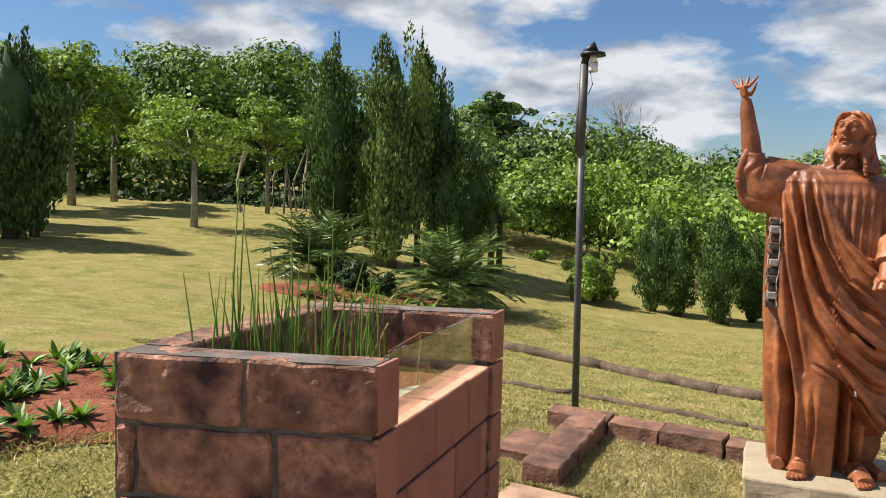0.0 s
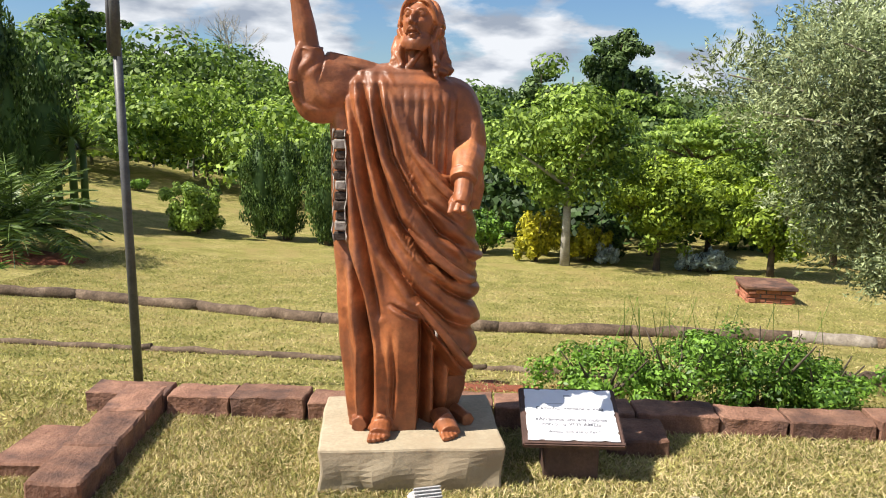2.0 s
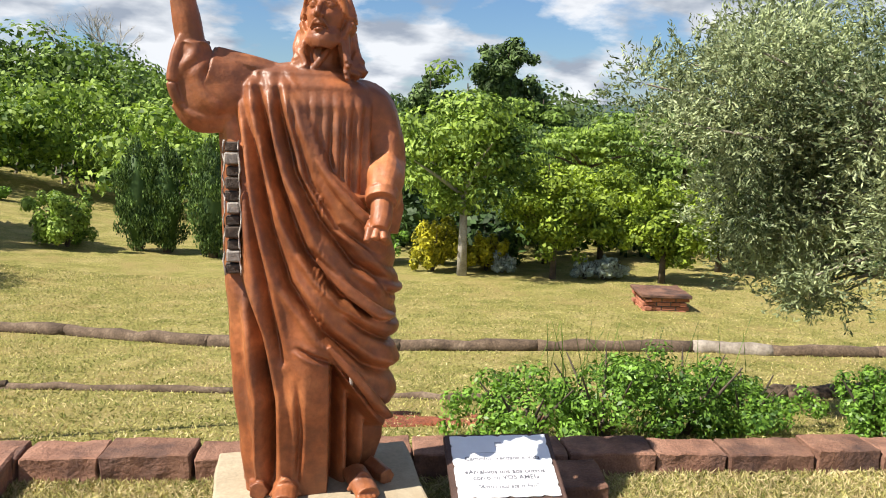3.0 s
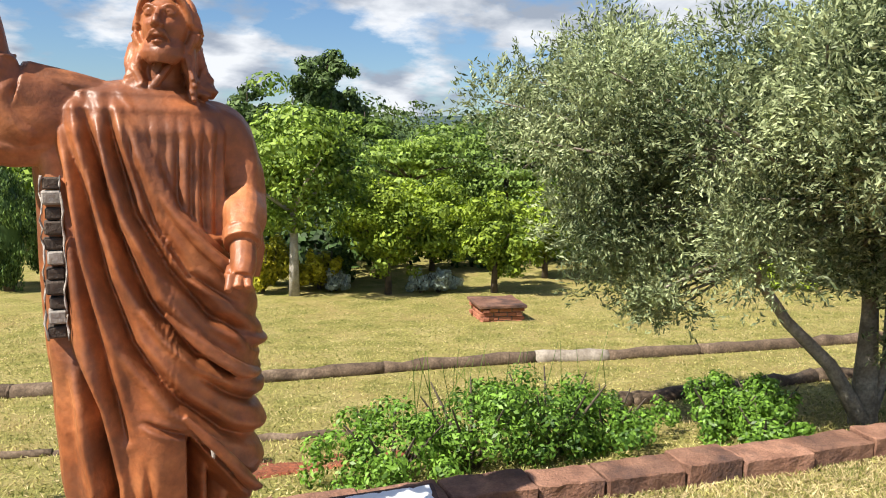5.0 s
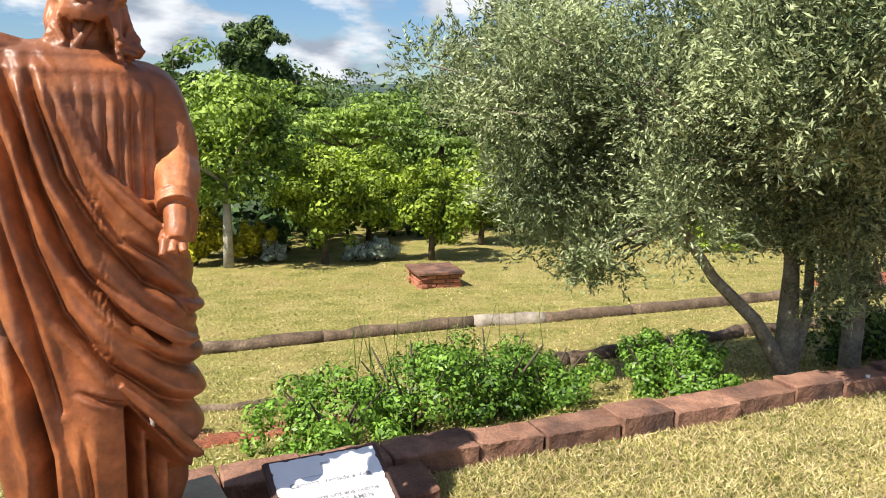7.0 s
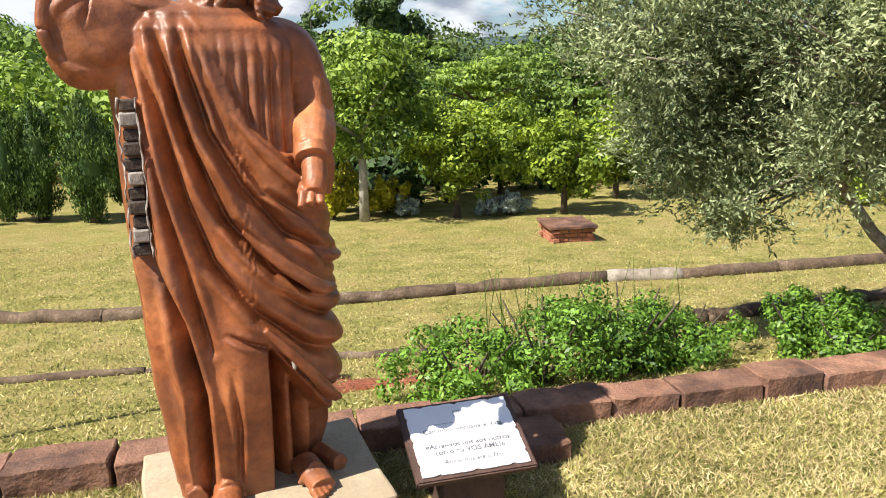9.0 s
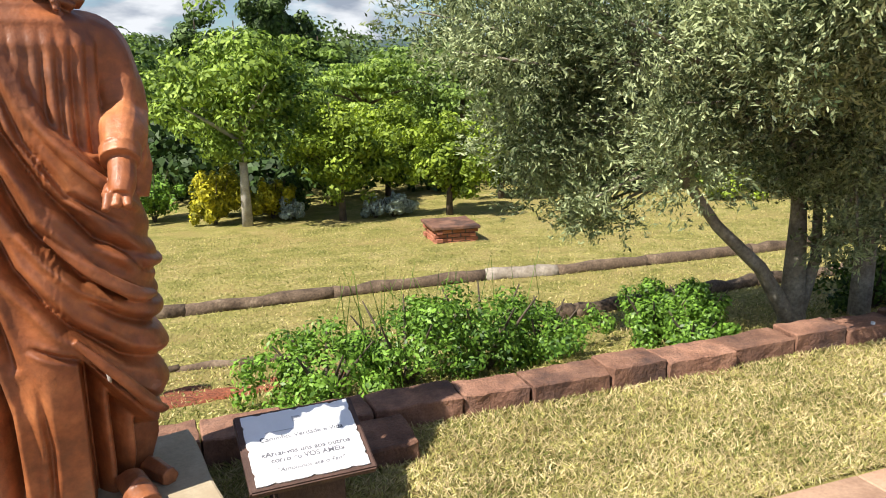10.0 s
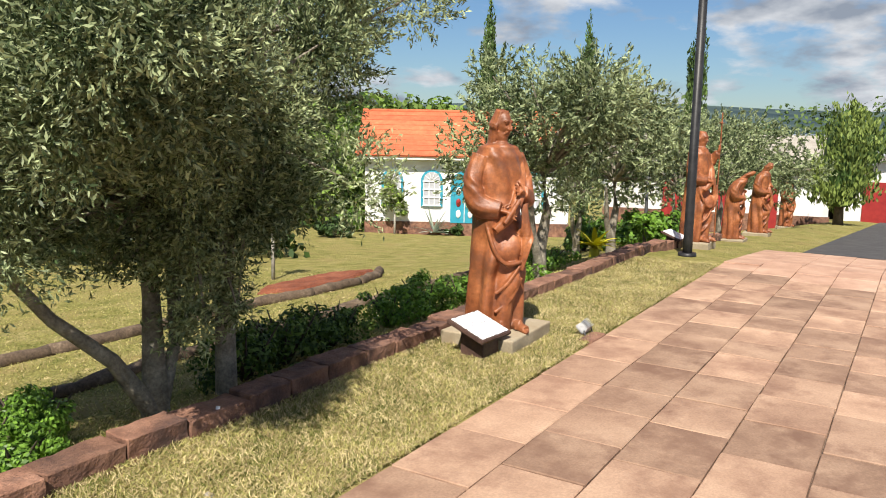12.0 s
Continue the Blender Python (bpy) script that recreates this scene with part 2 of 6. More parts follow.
L_OLIVE = foliage("olive_leaf", (0.045, 0.070, 0.026), (0.31, 0.36, 0.19), rough=0.5, trans=0.3, patch=1.6)
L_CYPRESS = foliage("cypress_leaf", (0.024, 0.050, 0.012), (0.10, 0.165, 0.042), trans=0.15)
# lighter copy of the cypress leaf, sunlight put into its colours
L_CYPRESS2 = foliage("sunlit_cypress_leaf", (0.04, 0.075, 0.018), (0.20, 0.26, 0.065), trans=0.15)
L_CONIFER = foliage("clipped_conifer_leaf", (0.016, 0.040, 0.010), (0.115, 0.185, 0.045), trans=0.12, patch=2.2)
L_BRIGHT = foliage("bright_leaf", (0.05, 0.10, 0.016), (0.25, 0.35, 0.065), trans=0.4, patch=0.5)
L_WOOD = foliage("wood_leaf", (0.022, 0.050, 0.010), (0.155, 0.235, 0.045), trans=0.3, patch=0.22)
L_WOODFAR = foliage("far_wood_leaf", (0.028, 0.052, 0.016), (0.10, 0.155, 0.045), trans=0.25, patch=0.12)
# also colours the painted shade under the wood and inside cypresses
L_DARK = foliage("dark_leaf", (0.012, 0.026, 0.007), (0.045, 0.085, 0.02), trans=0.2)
L_YELLOW = foliage("yellow_leaf", (0.16, 0.17, 0.012), (0.44, 0.40, 0.03), trans=0.35)
L_LIME = foliage("lime_leaf", (0.075, 0.125, 0.012), (0.24, 0.32, 0.035), trans=0.35)
L_SHRUB = foliage("shrub_leaf", (0.035, 0.085, 0.012), (0.145, 0.265, 0.035), rough=0.45, trans=0.3)
L_SILVER = foliage("silver_leaf", (0.20, 0.25, 0.20), (0.42, 0.48, 0.42), trans=0.2)
L_CYCAD = foliage("cycad_leaf", (0.03, 0.06, 0.015), (0.12, 0.18, 0.04), rough=0.4, trans=0.15)
L_GRASS = foliage("grass_blade", (0.115, 0.135, 0.032), (0.39, 0.36, 0.135), rough=0.7, trans=0.3, spec=0.15, patch=2.6)
L_STRAW = foliage("dry_grass_blade", (0.32, 0.25, 0.12), (0.54, 0.45, 0.25), rough=0.8, trans=0.25, spec=0.1, patch=3.5)
L_REED = foliage("reed_stem", (0.05, 0.10, 0.015), (0.14, 0.24, 0.04), rough=0.5, trans=0.1)
L_DRYLEAF = foliage("dry_leaf", (0.16, 0.11, 0.05), (0.33, 0.24, 0.12), trans=0.2)

m_gl, gn, gl_, gb = mat_new("glass_pane", 0.02, 0, 0.5)
gb.inputs["Transmission Weight"].default_value, gb.inputs["IOR"].default_value = 1.0, 1.45
gb.inputs["Base Color"].default_value = (0.80, 0.88, 0.84, 1)
M_GLASS = m_gl


# ---- shared builders ----
def part(name, bm, material, parent=None, label="", smooth=False):
    me = bpy.data.meshes.new(name)
    bm.to_mesh(me)
    bm.free()
    for mm in (material if isinstance(material, (list, tuple)) else [material]):
        me.materials.append(mm)
    if smooth:
        me.polygons.foreach_set("use_smooth", [True] * len(me.polygons))
    ob = new(name, me)
    if parent:
        ob.parent = parent
    if label:
        ob["label"] = label
    return ob


def piece(name, me, m, parent=None):
    ob = new(name, me)
    ob.matrix_basis = m
    if parent:
        ob.parent = parent
    return ob


def empty(name, m, label, category, group="", kind=""):
    ob = new(name)
    ob.matrix_basis = m
    ob.empty_display_size = 0.05
    return tagged(ob, label, category, group, kind)


def mesh_np(name, verts, faces, material, parent=None, smooth=False):
    """A mesh from arrays: verts (n, 3), faces (m, k)."""
    me = bpy.data.meshes.new(name)
    n, (mf, k) = len(verts), faces.shape
    me.vertices.add(n)
    me.vertices.foreach_set("co", np.asarray(verts, np.float32).ravel())
    me.loops.add(mf * k)
    me.loops.foreach_set("vertex_index", np.asarray(faces, np.int32).ravel())
    me.polygons.add(mf)
    me.polygons.foreach_set("loop_start", np.arange(0, mf * k, k, dtype=np.int32))
    if smooth:
        me.polygons.foreach_set("use_smooth", np.ones(mf, bool))
    me.update(calc_edges=True)
    me.materials.append(material)
    ob = new(name, me)
    if parent:
        ob.parent = parent
    return ob


def box_bm(bm, x0, x1, y0, y1, z0, z1, m=None, mi=0):
    vs = [bm.verts.new(Vector(p)) for p in ((x0, y0, z0), (x1, y0, z0), (x1, y1, z0), (x0, y1, z0), (x0, y0, z1), (x1, y0, z1), (x1, y1, z1), (x0, y1, z1))]
    fs = [bm.faces.new([vs[i] for i in f]) for f in ((0, 3, 2, 1), (4, 5, 6, 7), (0, 1, 5, 4), (1, 2, 6, 5), (2, 3, 7, 6), (3, 0, 4, 7))]
    for f in fs:
        f.material_index = mi
    if m:
        bmesh.ops.transform(bm, matrix=m, verts=vs)
    return vs


def block_mesh(name, sx, sy, sz, bev=0.008, rough=0.004, seed=0, cuts=3, mats=(None,)):
    """A hewn block: bevelled, with its faces knocked about; origin at the middle of its base."""
    bm = bmesh.new()
    box_bm(bm, -sx / 2, sx / 2, -sy / 2, sy / 2, 0, sz)
    if cuts:
        bmesh.ops.subdivide_edges(bm, edges=bm.edges[:], cuts=cuts, use_grid_fill=True)
    bmesh.ops.bevel(bm, geom=[e for e in bm.edges if len(e.link_faces) == 2 and e.calc_face_angle(0) > 1], offset=bev, segments=1, affect="EDGES")
    for v in bm.verts:
        p = v.co * 13 + Vector((seed * 3.7, seed * 1.3, seed * 7.1))
        v.co += Vector((noise.noise(p), noise.noise(p + Vector((9, 0, 0))), noise.noise(p + Vector((0, 9, 0))))) * rough
    me = bpy.data.meshes.new(name)
    bm.to_mesh(me)
    bm.free()
    for mm in mats:
        me.materials.append(mm)
    return me


def tube_bm(bm, pts, radii, sides=8, cap=True, mi=0):
    """A tapered tube along a list of points."""
    rings = []
    n = len(pts)
    for i, p in enumerate(pts):
        d = Vector(pts[min(i + 1, n - 1)]) - Vector(pts[max(i - 1, 0)])
        q = d.to_track_quat("Z", "Y") if d.length > 1e-6 else Vector((0, 0, 1)).to_track_quat("Z", "Y")
        ring = []
        for k in range(sides):
            a = 2 * math.pi * k / sides
            ring.append(bm.verts.new(Vector(p) + q @ Vector((math.cos(a), math.sin(a), 0)) * radii[i]))
        rings.append(ring)
    for a, b in zip(rings, rings[1:]):
        for k in range(sides):
            f = bm.faces.new((a[k], a[(k + 1) % sides], b[(k + 1) % sides], b[k]))
            f.material_index, f.smooth = mi, True
    if cap:
        bm.faces.new(rings[0][::-1]).material_index = mi
        bm.faces.new(rings[-1]).material_index = mi


def ball_bm(bm, c, r, sub=2, mi=0, wob=0.0, seed=0):
    res = bmesh.ops.create_icosphere(bm, subdivisions=sub, radius=1.0)
    rx, ry, rz = r if isinstance(r, tuple) else (r, r, r)
    for v in res["verts"]:
        k = 1 + wob * noise.noise(v.co * 2.2 + Vector((seed * 5.1, seed * 2.3, 0)))
        v.co = Vector((v.co.x * rx * k, v.co.y * ry * k, v.co.z * rz * k)) + Vector(c)
        for f in v.link_faces:
            f.material_index, f.smooth = mi, True


RNG = np.random.default_rng(7)


def unit(n):
    v = RNG.normal(size=(n, 3))
    return v / np.linalg.norm(v, axis=1, keepdims=True)


def leaf_faces(c, length, width, up=0.0, direction=None, facing=None):
    """Diamond leaves round the centres c; up leans them skyward; direction: (n, 3) growth directions."""
    n = len(c)
    a = unit(n) + np.array([0, 0, up])
    if direction is not None:
        a = a * 0.5 + direction
    a /= np.linalg.norm(a, axis=1, keepdims=True)
    if facing is not None:
        q = facing + unit(n) * 0.55
        a = np.cross(q, unit(n))
        a /= np.linalg.norm(a, axis=1, keepdims=True)
    b = np.cross(a, unit(n)) if facing is None else np.cross(q, a)
    b /= np.linalg.norm(b, axis=1, keepdims=True)
    k = np.cross(a, b)
    s = RNG.uniform(0.7, 1.3, (n, 1))
    l, w = length * s, width * s
    v = np.stack([c - a * l / 2, c + b * w / 2 + k * w * 0.15, c + a * l / 2, c - b * w / 2 + k * w * 0.15], 1).reshape(-1, 3)
    return v, np.arange(4 * n).reshape(n, 4)


def clump_points(clumps, n, inner=0.35):
    """n points spread in the shells of ellipsoids (centre, radii)."""
    c = np.array([q[0] for q in clumps], float)
    r = np.array([q[1] for q in clumps], float)
    wgt = (r[:, 0] * r[:, 1] + r[:, 0] * r[:, 2])
    idx = RNG.choice(len(c), n, p=wgt / wgt.sum())
    d = unit(n)
    rad = RNG.uniform(inner, 1.0, (n, 1)) ** 0.6
    return c[idx] + d * r[idx] * rad, d


def leaf_mesh(name, clumps, n, length, width, material, parent, up=0.2, inner=0.35):
    p, d = clump_points(clumps, n, inner)
    v, f = leaf_faces(p, length, width, up, None, d + np.array([0, 0, 0.25]))
    return mesh_np(name, v, f, material, parent)


def sstep(a, b, x):
    u = min(1.0, max(0.0, (x - a) / (b - a)))
    return u * u * (3 - 2 * u)


# ---- plan: u runs along the paving's edge, v away from it towards the lawn ----
UX, UY, OY = 0.9285, -0.3714, 4.04


def uv(x, y):
    return x * UX + (y - OY) * UY, -x * UY + (y - OY) * UX


def xy(u, v):
    return u * UX - v * UY, OY + u * UY + v * UX


def ground_z(x, y):
    u, v = uv(x, y)
    z = -0.075 * max(0.0, u - 13.5)
    w = max(0.0, v - 1.30)
    z -= 1.45 * (1 - math.exp(-w / 5.2)) * sstep(-15, -1, u)
    z += 0.05 * max(0.0, -u - 14)
    z -= 1.6 * sstep(13, 45, w) * sstep(-22, -4, u)
    far = math.hypot(x, y)
    z += 5.0 * sstep(60, 240, far)
    z += 0.05 * noise.noise(Vector((x * 0.22, y * 0.22, 0))) * sstep(1.4, 4, v)
    return z


def on_ground(x, y, rot=0.0, dz=0.0):
    return pose(x, y, ground_z(x, y) + dz, 0, 0, rot)


def polar(az, r, x0=0.2, y0=-0.3):
    return x0 + r * math.sin(radians(az)), y0 + r * math.cos(radians(az))

# ---- ground: one sheet to the horizon ----
def ground_sheet():
    def axis(lo, hi):
        near = list(np.arange(lo, hi, 0.5))
        out, s = [hi], 0.7
        while out[-1] < 900:
            out.append(out[-1] + s)
            s *= 1.17
        left, s = [lo - 0.6], 0.7
        while left[-1] > -900:
            left.append(left[-1] - s)
            s *= 1.17
        return np.array(left[::-1] + near + out)
    xs, ys = axis(-18, 26), axis(-8, 26)
    verts = np.array([(x, y, ground_z(x, y) - (0.045 if uv(x, y)[1] < -0.2 else 0.0)) for y in ys for x in xs])
    nx, ny = len(xs), len(ys)
    i = (np.arange(ny - 1)[:, None] * nx + np.arange(nx - 1)[None, :]).ravel()
    ob = mesh_np("ground", verts, np.stack([i, i + 1, i + 1 + nx, i + nx], 1), M_LAWN, smooth=True)
    return tagged(ob, "mown lawn with dry straw-coloured patches, falling gently away", "lawn", kind="structure")


ground_sheet()


def grass_patch(name, n, region, size, width, material, label):
    """Short blades over a stretch of lawn; region: a function that gives (x, y) points."""
    p = region(n)
    z = np.array([ground_z(x, y) for x, y in p])
    c = np.column_stack([p, z + size * 0.30])
    d = unit(n) * np.array([1, 1, 0.25]) + np.array([0, 0, 0.5])
    v, f = leaf_faces(c, size, width, 0.4, d)
    return tagged(mesh_np(name, v, f, material), label, "grass", kind="stuff")


def strip(u0, u1, v0, v1, bias=1.0):
    def region(n):
        u = u0 + (u1 - u0) * RNG.uniform(0, 1, n) ** bias
        v = v0 + (v1 - v0) * RNG.uniform(0, 1, n) ** bias
        return np.array([xy(a, b) for a, b in zip(u, v)])
    return region


grass_patch("lawn_grass", 110000, strip(-0.5, 13, 0.02, 1.1, 1.25), 0.046, 0.0055, L_GRASS, "short green-yellow lawn grass in the strip by the paving")
grass_patch("dry_grass", 85000, strip(-0.5, 13, 0.02, 1.1, 1.25), 0.052, 0.0048, L_STRAW, "dry straw blades among the lawn grass")
grass_patch("lawn_grass", 130000, strip(-5, 14, 1.3, 12, 1.5), 0.036, 0.008, L_GRASS, "short lawn grass on the slope below the kerb")
grass_patch("dry_grass", 45000, strip(-5, 14, 1.3, 12, 1.5), 0.036, 0.007, L_STRAW, "dry straw blades on the sloping lawn")
grass_patch("lawn_grass", 30000, strip(-4.5, 0.0, -3.0, 1.4), 0.044, 0.008, L_GRASS, "short lawn grass around the planter and earth bed")
grass_patch("dry_grass", 14000, strip(-4.5, 0.0, -3.0, 1.4), 0.046, 0.007, L_STRAW, "dry straw blades around the planter")


# ---- planter of sandstone blocks with a glass side ----
def planter():
    z_top, z_mid = 1.10, 0.855
    p_near, p_far = Vector((-0.38, 2.14, 0)), Vector((-0.07, 3.46, 0))
    side = (p_far - p_near).normalized()
    front = Vector((-1, -0.02, 0))
    wide, deep, thick = 0.93, (p_far - p_near).length, 0.16
    m = Matrix(((front.x, side.x, 0, 0), (front.y, side.y, 0, 0), (0, 0, 1, 0), (0, 0, 0, 1)))
    root = empty("planter", Matrix.Translation(p_near), "raised planter of red sandstone blocks with a glass side panel", "planter")
    ang_f, ang_s = 1.15, math.degrees(math.atan2(side.y, side.x))

    def skew(bm):
        bmesh.ops.transform(bm, matrix=m, verts=bm.verts[:])
        bmesh.ops.reverse_faces(bm, faces=bm.faces[:])
        return bm

    def lay(x, y, z, ang):
        p = front * x + side * y
        return pose(p.x, p.y, z, 0, 0, ang)
    courses = [0.0, 0.10, 0.345, 0.60, 0.855, 1.10]
    g = 0.016
    for x0, x1, y0, y1, zt in ((g, wide - g, g, thick - g, z_top - 0.01), (wide - thick + g, wide - g, thick, deep - g, z_top - 0.01),
                               (g, wide - thick, deep - thick + g, deep - g, z_top - 0.01), (g, thick - g, thick, deep - thick, z_mid - 0.02)):
        bm = bmesh.new()
        box_bm(bm, x0, x1, y0, y1, 0, zt)
        part("mortar_core", skew(bm), M_MORTAR, root, "grey mortar between the blocks")
    k = 0
    for ci, (a, b) in enumerate(zip(courses, courses[1:])):
        h = b - a - 0.014

        def run(length, along, start, split, mat):
            nonlocal k
            edges = [0.0] + [s for s in split if 0.08 < s < length - 0.08] + [length]
            for s0, s1 in zip(edges, edges[1:]):
                me = block_mesh("block", s1 - s0 - 0.020, thick, h - 0.006, 0.010, 0.014 if mat is M_STONE_DARK else 0.003, seed=k, cuts=6 if mat is M_STONE_DARK else 2, mats=(mat,))
                mid = (s0 + s1) / 2
                if along == "x":
                    mm = lay(mid, start, a + 0.007, ang_f)
                else:
                    mm = lay(start, mid, a + 0.007, ang_s)
                piece("block", me, mm, root)
                k += 1
        fs = [0.47] if ci == 4 else [0.36, 0.85] if ci % 2 else [0.2, 0.62]
        run(wide, "x", thick / 2, fs, M_STONE_DARK)
        run(wide, "x", deep - thick / 2, [0.30, 0.63] if ci % 2 else [0.45], M_STONE_DARK)
        side_split = [thick, 0.55, 0.93, deep - thick] if ci % 2 else [0.30, 0.78, 1.1]
        edges = [thick] + [s for s in side_split if thick + 0.05 < s < deep - thick - 0.05] + [deep - thick]
        for s0, s1 in zip(edges, edges[1:]):
            if ci < 4:
                me = block_mesh("block", s1 - s0 - 0.014, thick, h, 0.006, 0.003, seed=k, cuts=2, mats=(M_STONE_CUT,))
                piece("block", me, lay(thick / 2, (s0 + s1) / 2, a + 0.007, ang_s), root)
            me = block_mesh("block", s1 - s0 - 0.014, thick, h, 0.008, 0.006, seed=k + 50, cuts=2, mats=(M_STONE_DARK,))
            piece("block", me, lay(wide - thick / 2, (s0 + s1) / 2, a + 0.007, ang_s), root)
            k += 2
    # smooth sawn ends on the glass side
    for y0, y1 in ((0.006, thick - 0.006), (deep - thick + 0.006, deep - 0.006)):
        for a, b in zip(courses, courses[1:]):
            bm = bmesh.new()
            box_bm(bm, -0.012, 0.004, y0, y1, a + 0.008, b - 0.008)
            part("sawn_face", skew(bm), M_STONE_CUT, root)
    bm = bmesh.new()
    box_bm(bm, 0.045, 0.053, thick - 0.01, deep - thick + 0.01, z_mid - 0.05, z_top - 0.004)
    gl = part("glass_panel", skew(bm), M_GLASS, root, "clear glass side panel")
    gl.visible_shadow = False
    bm = bmesh.new()
    box_bm(bm, thick - 0.02, wide - thick + 0.02, thick - 0.02, deep - thick + 0.02, 0.0, 0.80)
    bmesh.ops.subdivide_edges(bm, edges=bm.edges[:], cuts=6, use_grid_fill=True)
    for v in bm.verts:
        if v.co.z > 0.79:
            v.co.z += 0.03 * noise.noise(v.co * 7)
    part("soil", skew(bm), M_SOIL, root, "damp dark soil in the planter")
    bm = bmesh.new()
    bmesh.ops.create_icosphere(bm, subdivisions=3, radius=1)
    for v in bm.verts:
        v.co = Vector((0.20 + v.co.x * 0.09, 0.62 + v.co.y * 0.30, 0.80 + v.co.z * 0.035)) + Vector((noise.noise(v.co * 3), noise.noise(v.co * 4), 0)) * 0.03
    part("sand_heap", skew(bm), M_SAND, root, "little heap of pale sand")
    # reeds growing out of it
    bm = bmesh.new()
    rnd = random.Random(4)
    for i in range(95):
        x, y = 0.80 - rnd.random() ** 1.3 * 0.50, thick + 0.10 + rnd.random() * 0.55
        tall = 0.16 + 0.30 * rnd.random() + (0.42 * rnd.random() if rnd.random() < 0.22 else 0)
        lx, ly = rnd.gauss(0, 0.03), rnd.gauss(0, 0.03)
        tube_bm(bm, [(x, y, 0.8), (x + lx * 0.4, y + ly * 0.4, 0.8 + tall * 0.5 + 0.1), (x + lx, y + ly, 0.9 + tall)], [0.0042, 0.0036, 0.0015], 5, False)
    reeds = part("reeds", skew(bm), L_REED, None)
    reeds.matrix_basis = Matrix.Translation(p_near)
    tagged(reeds, "clump of thin green reed stems growing in the planter", "reeds", kind="stuff")
    bm = bmesh.new()
    for pts in (((0.34, 0.70, 0.8), (0.30, 0.78, 0.98), (0.20, 0.86, 1.05), (0.10, 0.92, 1.04)), ((0.42, 0.8, 0.8), (0.40, 0.84, 0.95), (0.36, 0.9, 1.08)), ((0.22, 0.86, 0.8), (0.2, 0.86, 1.04))):
        tube_bm(bm, pts, [0.003] * len(pts), 5, False)
    dead = part("dry_stalks", skew(bm), L_DRYLEAF, None)
    dead.matrix_basis = Matrix.Translation(p_near)
    tagged(dead, "few dry arching stalks in the planter", "dry stalks")


planter()


# ---- statue on its plinth ----
ST = pose(1.655, 4.10, 0.0, 0, 0, math.degrees(math.atan2(-0.24, 0.97)))


def plinth(m, sx, sy, sz, label, seed):
    bm = bmesh.new()
    box_bm(bm, -sx / 2, sx / 2, -sy / 2, sy / 2, -0.03, sz)
    bmesh.ops.subdivide_edges(bm, edges=bm.edges[:], cuts=9, use_grid_fill=True)
    for v in bm.verts:
        p = v.co * 6 + Vector((seed, 0, 0))
        low = 1 - max(0.0, v.co.z) / sz
        k = (0.012 + 0.04 * low) * min(1.0, sz / 0.2) ** 2
        v.co += Vector((noise.noise(p), noise.noise(p + Vector((5, 0, 0))), 0.3 * noise.noise(p + Vector((0, 5, 0))))) * k
        v.co.x *= 1 - 0.03 * low
    ob = part("statue_plinth", bm, M_CONC)
    ob.matrix_basis = m
    bv = ob.modifiers.new("worn_edge", "BEVEL")
    bv.width, bv.segments, bv.limit_method, bv.angle_limit = 0.012, 2, "ANGLE", radians(50)
    return tagged(ob, label, "plinth")


plinth(ST, 0.82, 0.66, 0.205, "low cream-painted concrete plinth with chipped, cracked sides", 1.0)


def interp(table, z):
    for a, b in zip(table, table[1:]):
        if z <= b[0]:
            k = sstep(a[0], b[0], z)
            return [p + (q - p) * k for p, q in zip(a[1:], b[1:])]
    return list(table[-1][1:])


def robe_bm(bm, table, fold, rows=150, cols=180):
    """A robed body: half widths to either side and half depth by height; fold(x, z, front) pushes the surface in and out."""
    rings = []
    z0, z1 = table[0][0], table[-1][0]
    for i in range(rows + 1):
        z = z0 + (z1 - z0) * i / rows
        xl, xr, yd, yo = interp(table, z)
        ring = []
        for k in range(cols):
            a = 2 * math.pi * k / cols
            cx, sy = math.cos(a), math.sin(a)
            ex = math.copysign(abs(cx) ** 0.8, cx)
            ey = math.copysign(abs(sy) ** 0.8, sy)
            x = (xr if cx > 0 else xl) * abs(ex)
            y = yo + yd * ey
            d = fold(x, z, -sy, a)
            n = Vector((ex * yd, ey * (xr - xl) / 2, 0)).normalized()
            ring.append(bm.verts.new((x + n.x * d, y + n.y * d, z)))
        rings.append(ring)
    for a, b in zip(rings, rings[1:]):
        for k in range(cols):
            bm.faces.new((a[k], a[(k + 1) % cols], b[(k + 1) % cols], b[k])).smooth = True
    bm.faces.new(rings[0][::-1])
    bm.faces.new(rings[-1])


def ridge(t, sharp=1.0):
    """Rounded folds with narrow valleys, -1 to 1."""
    s = 0.5 + 0.5 * math.sin(t)
    return 2 * s ** (0.85 * sharp) - 1


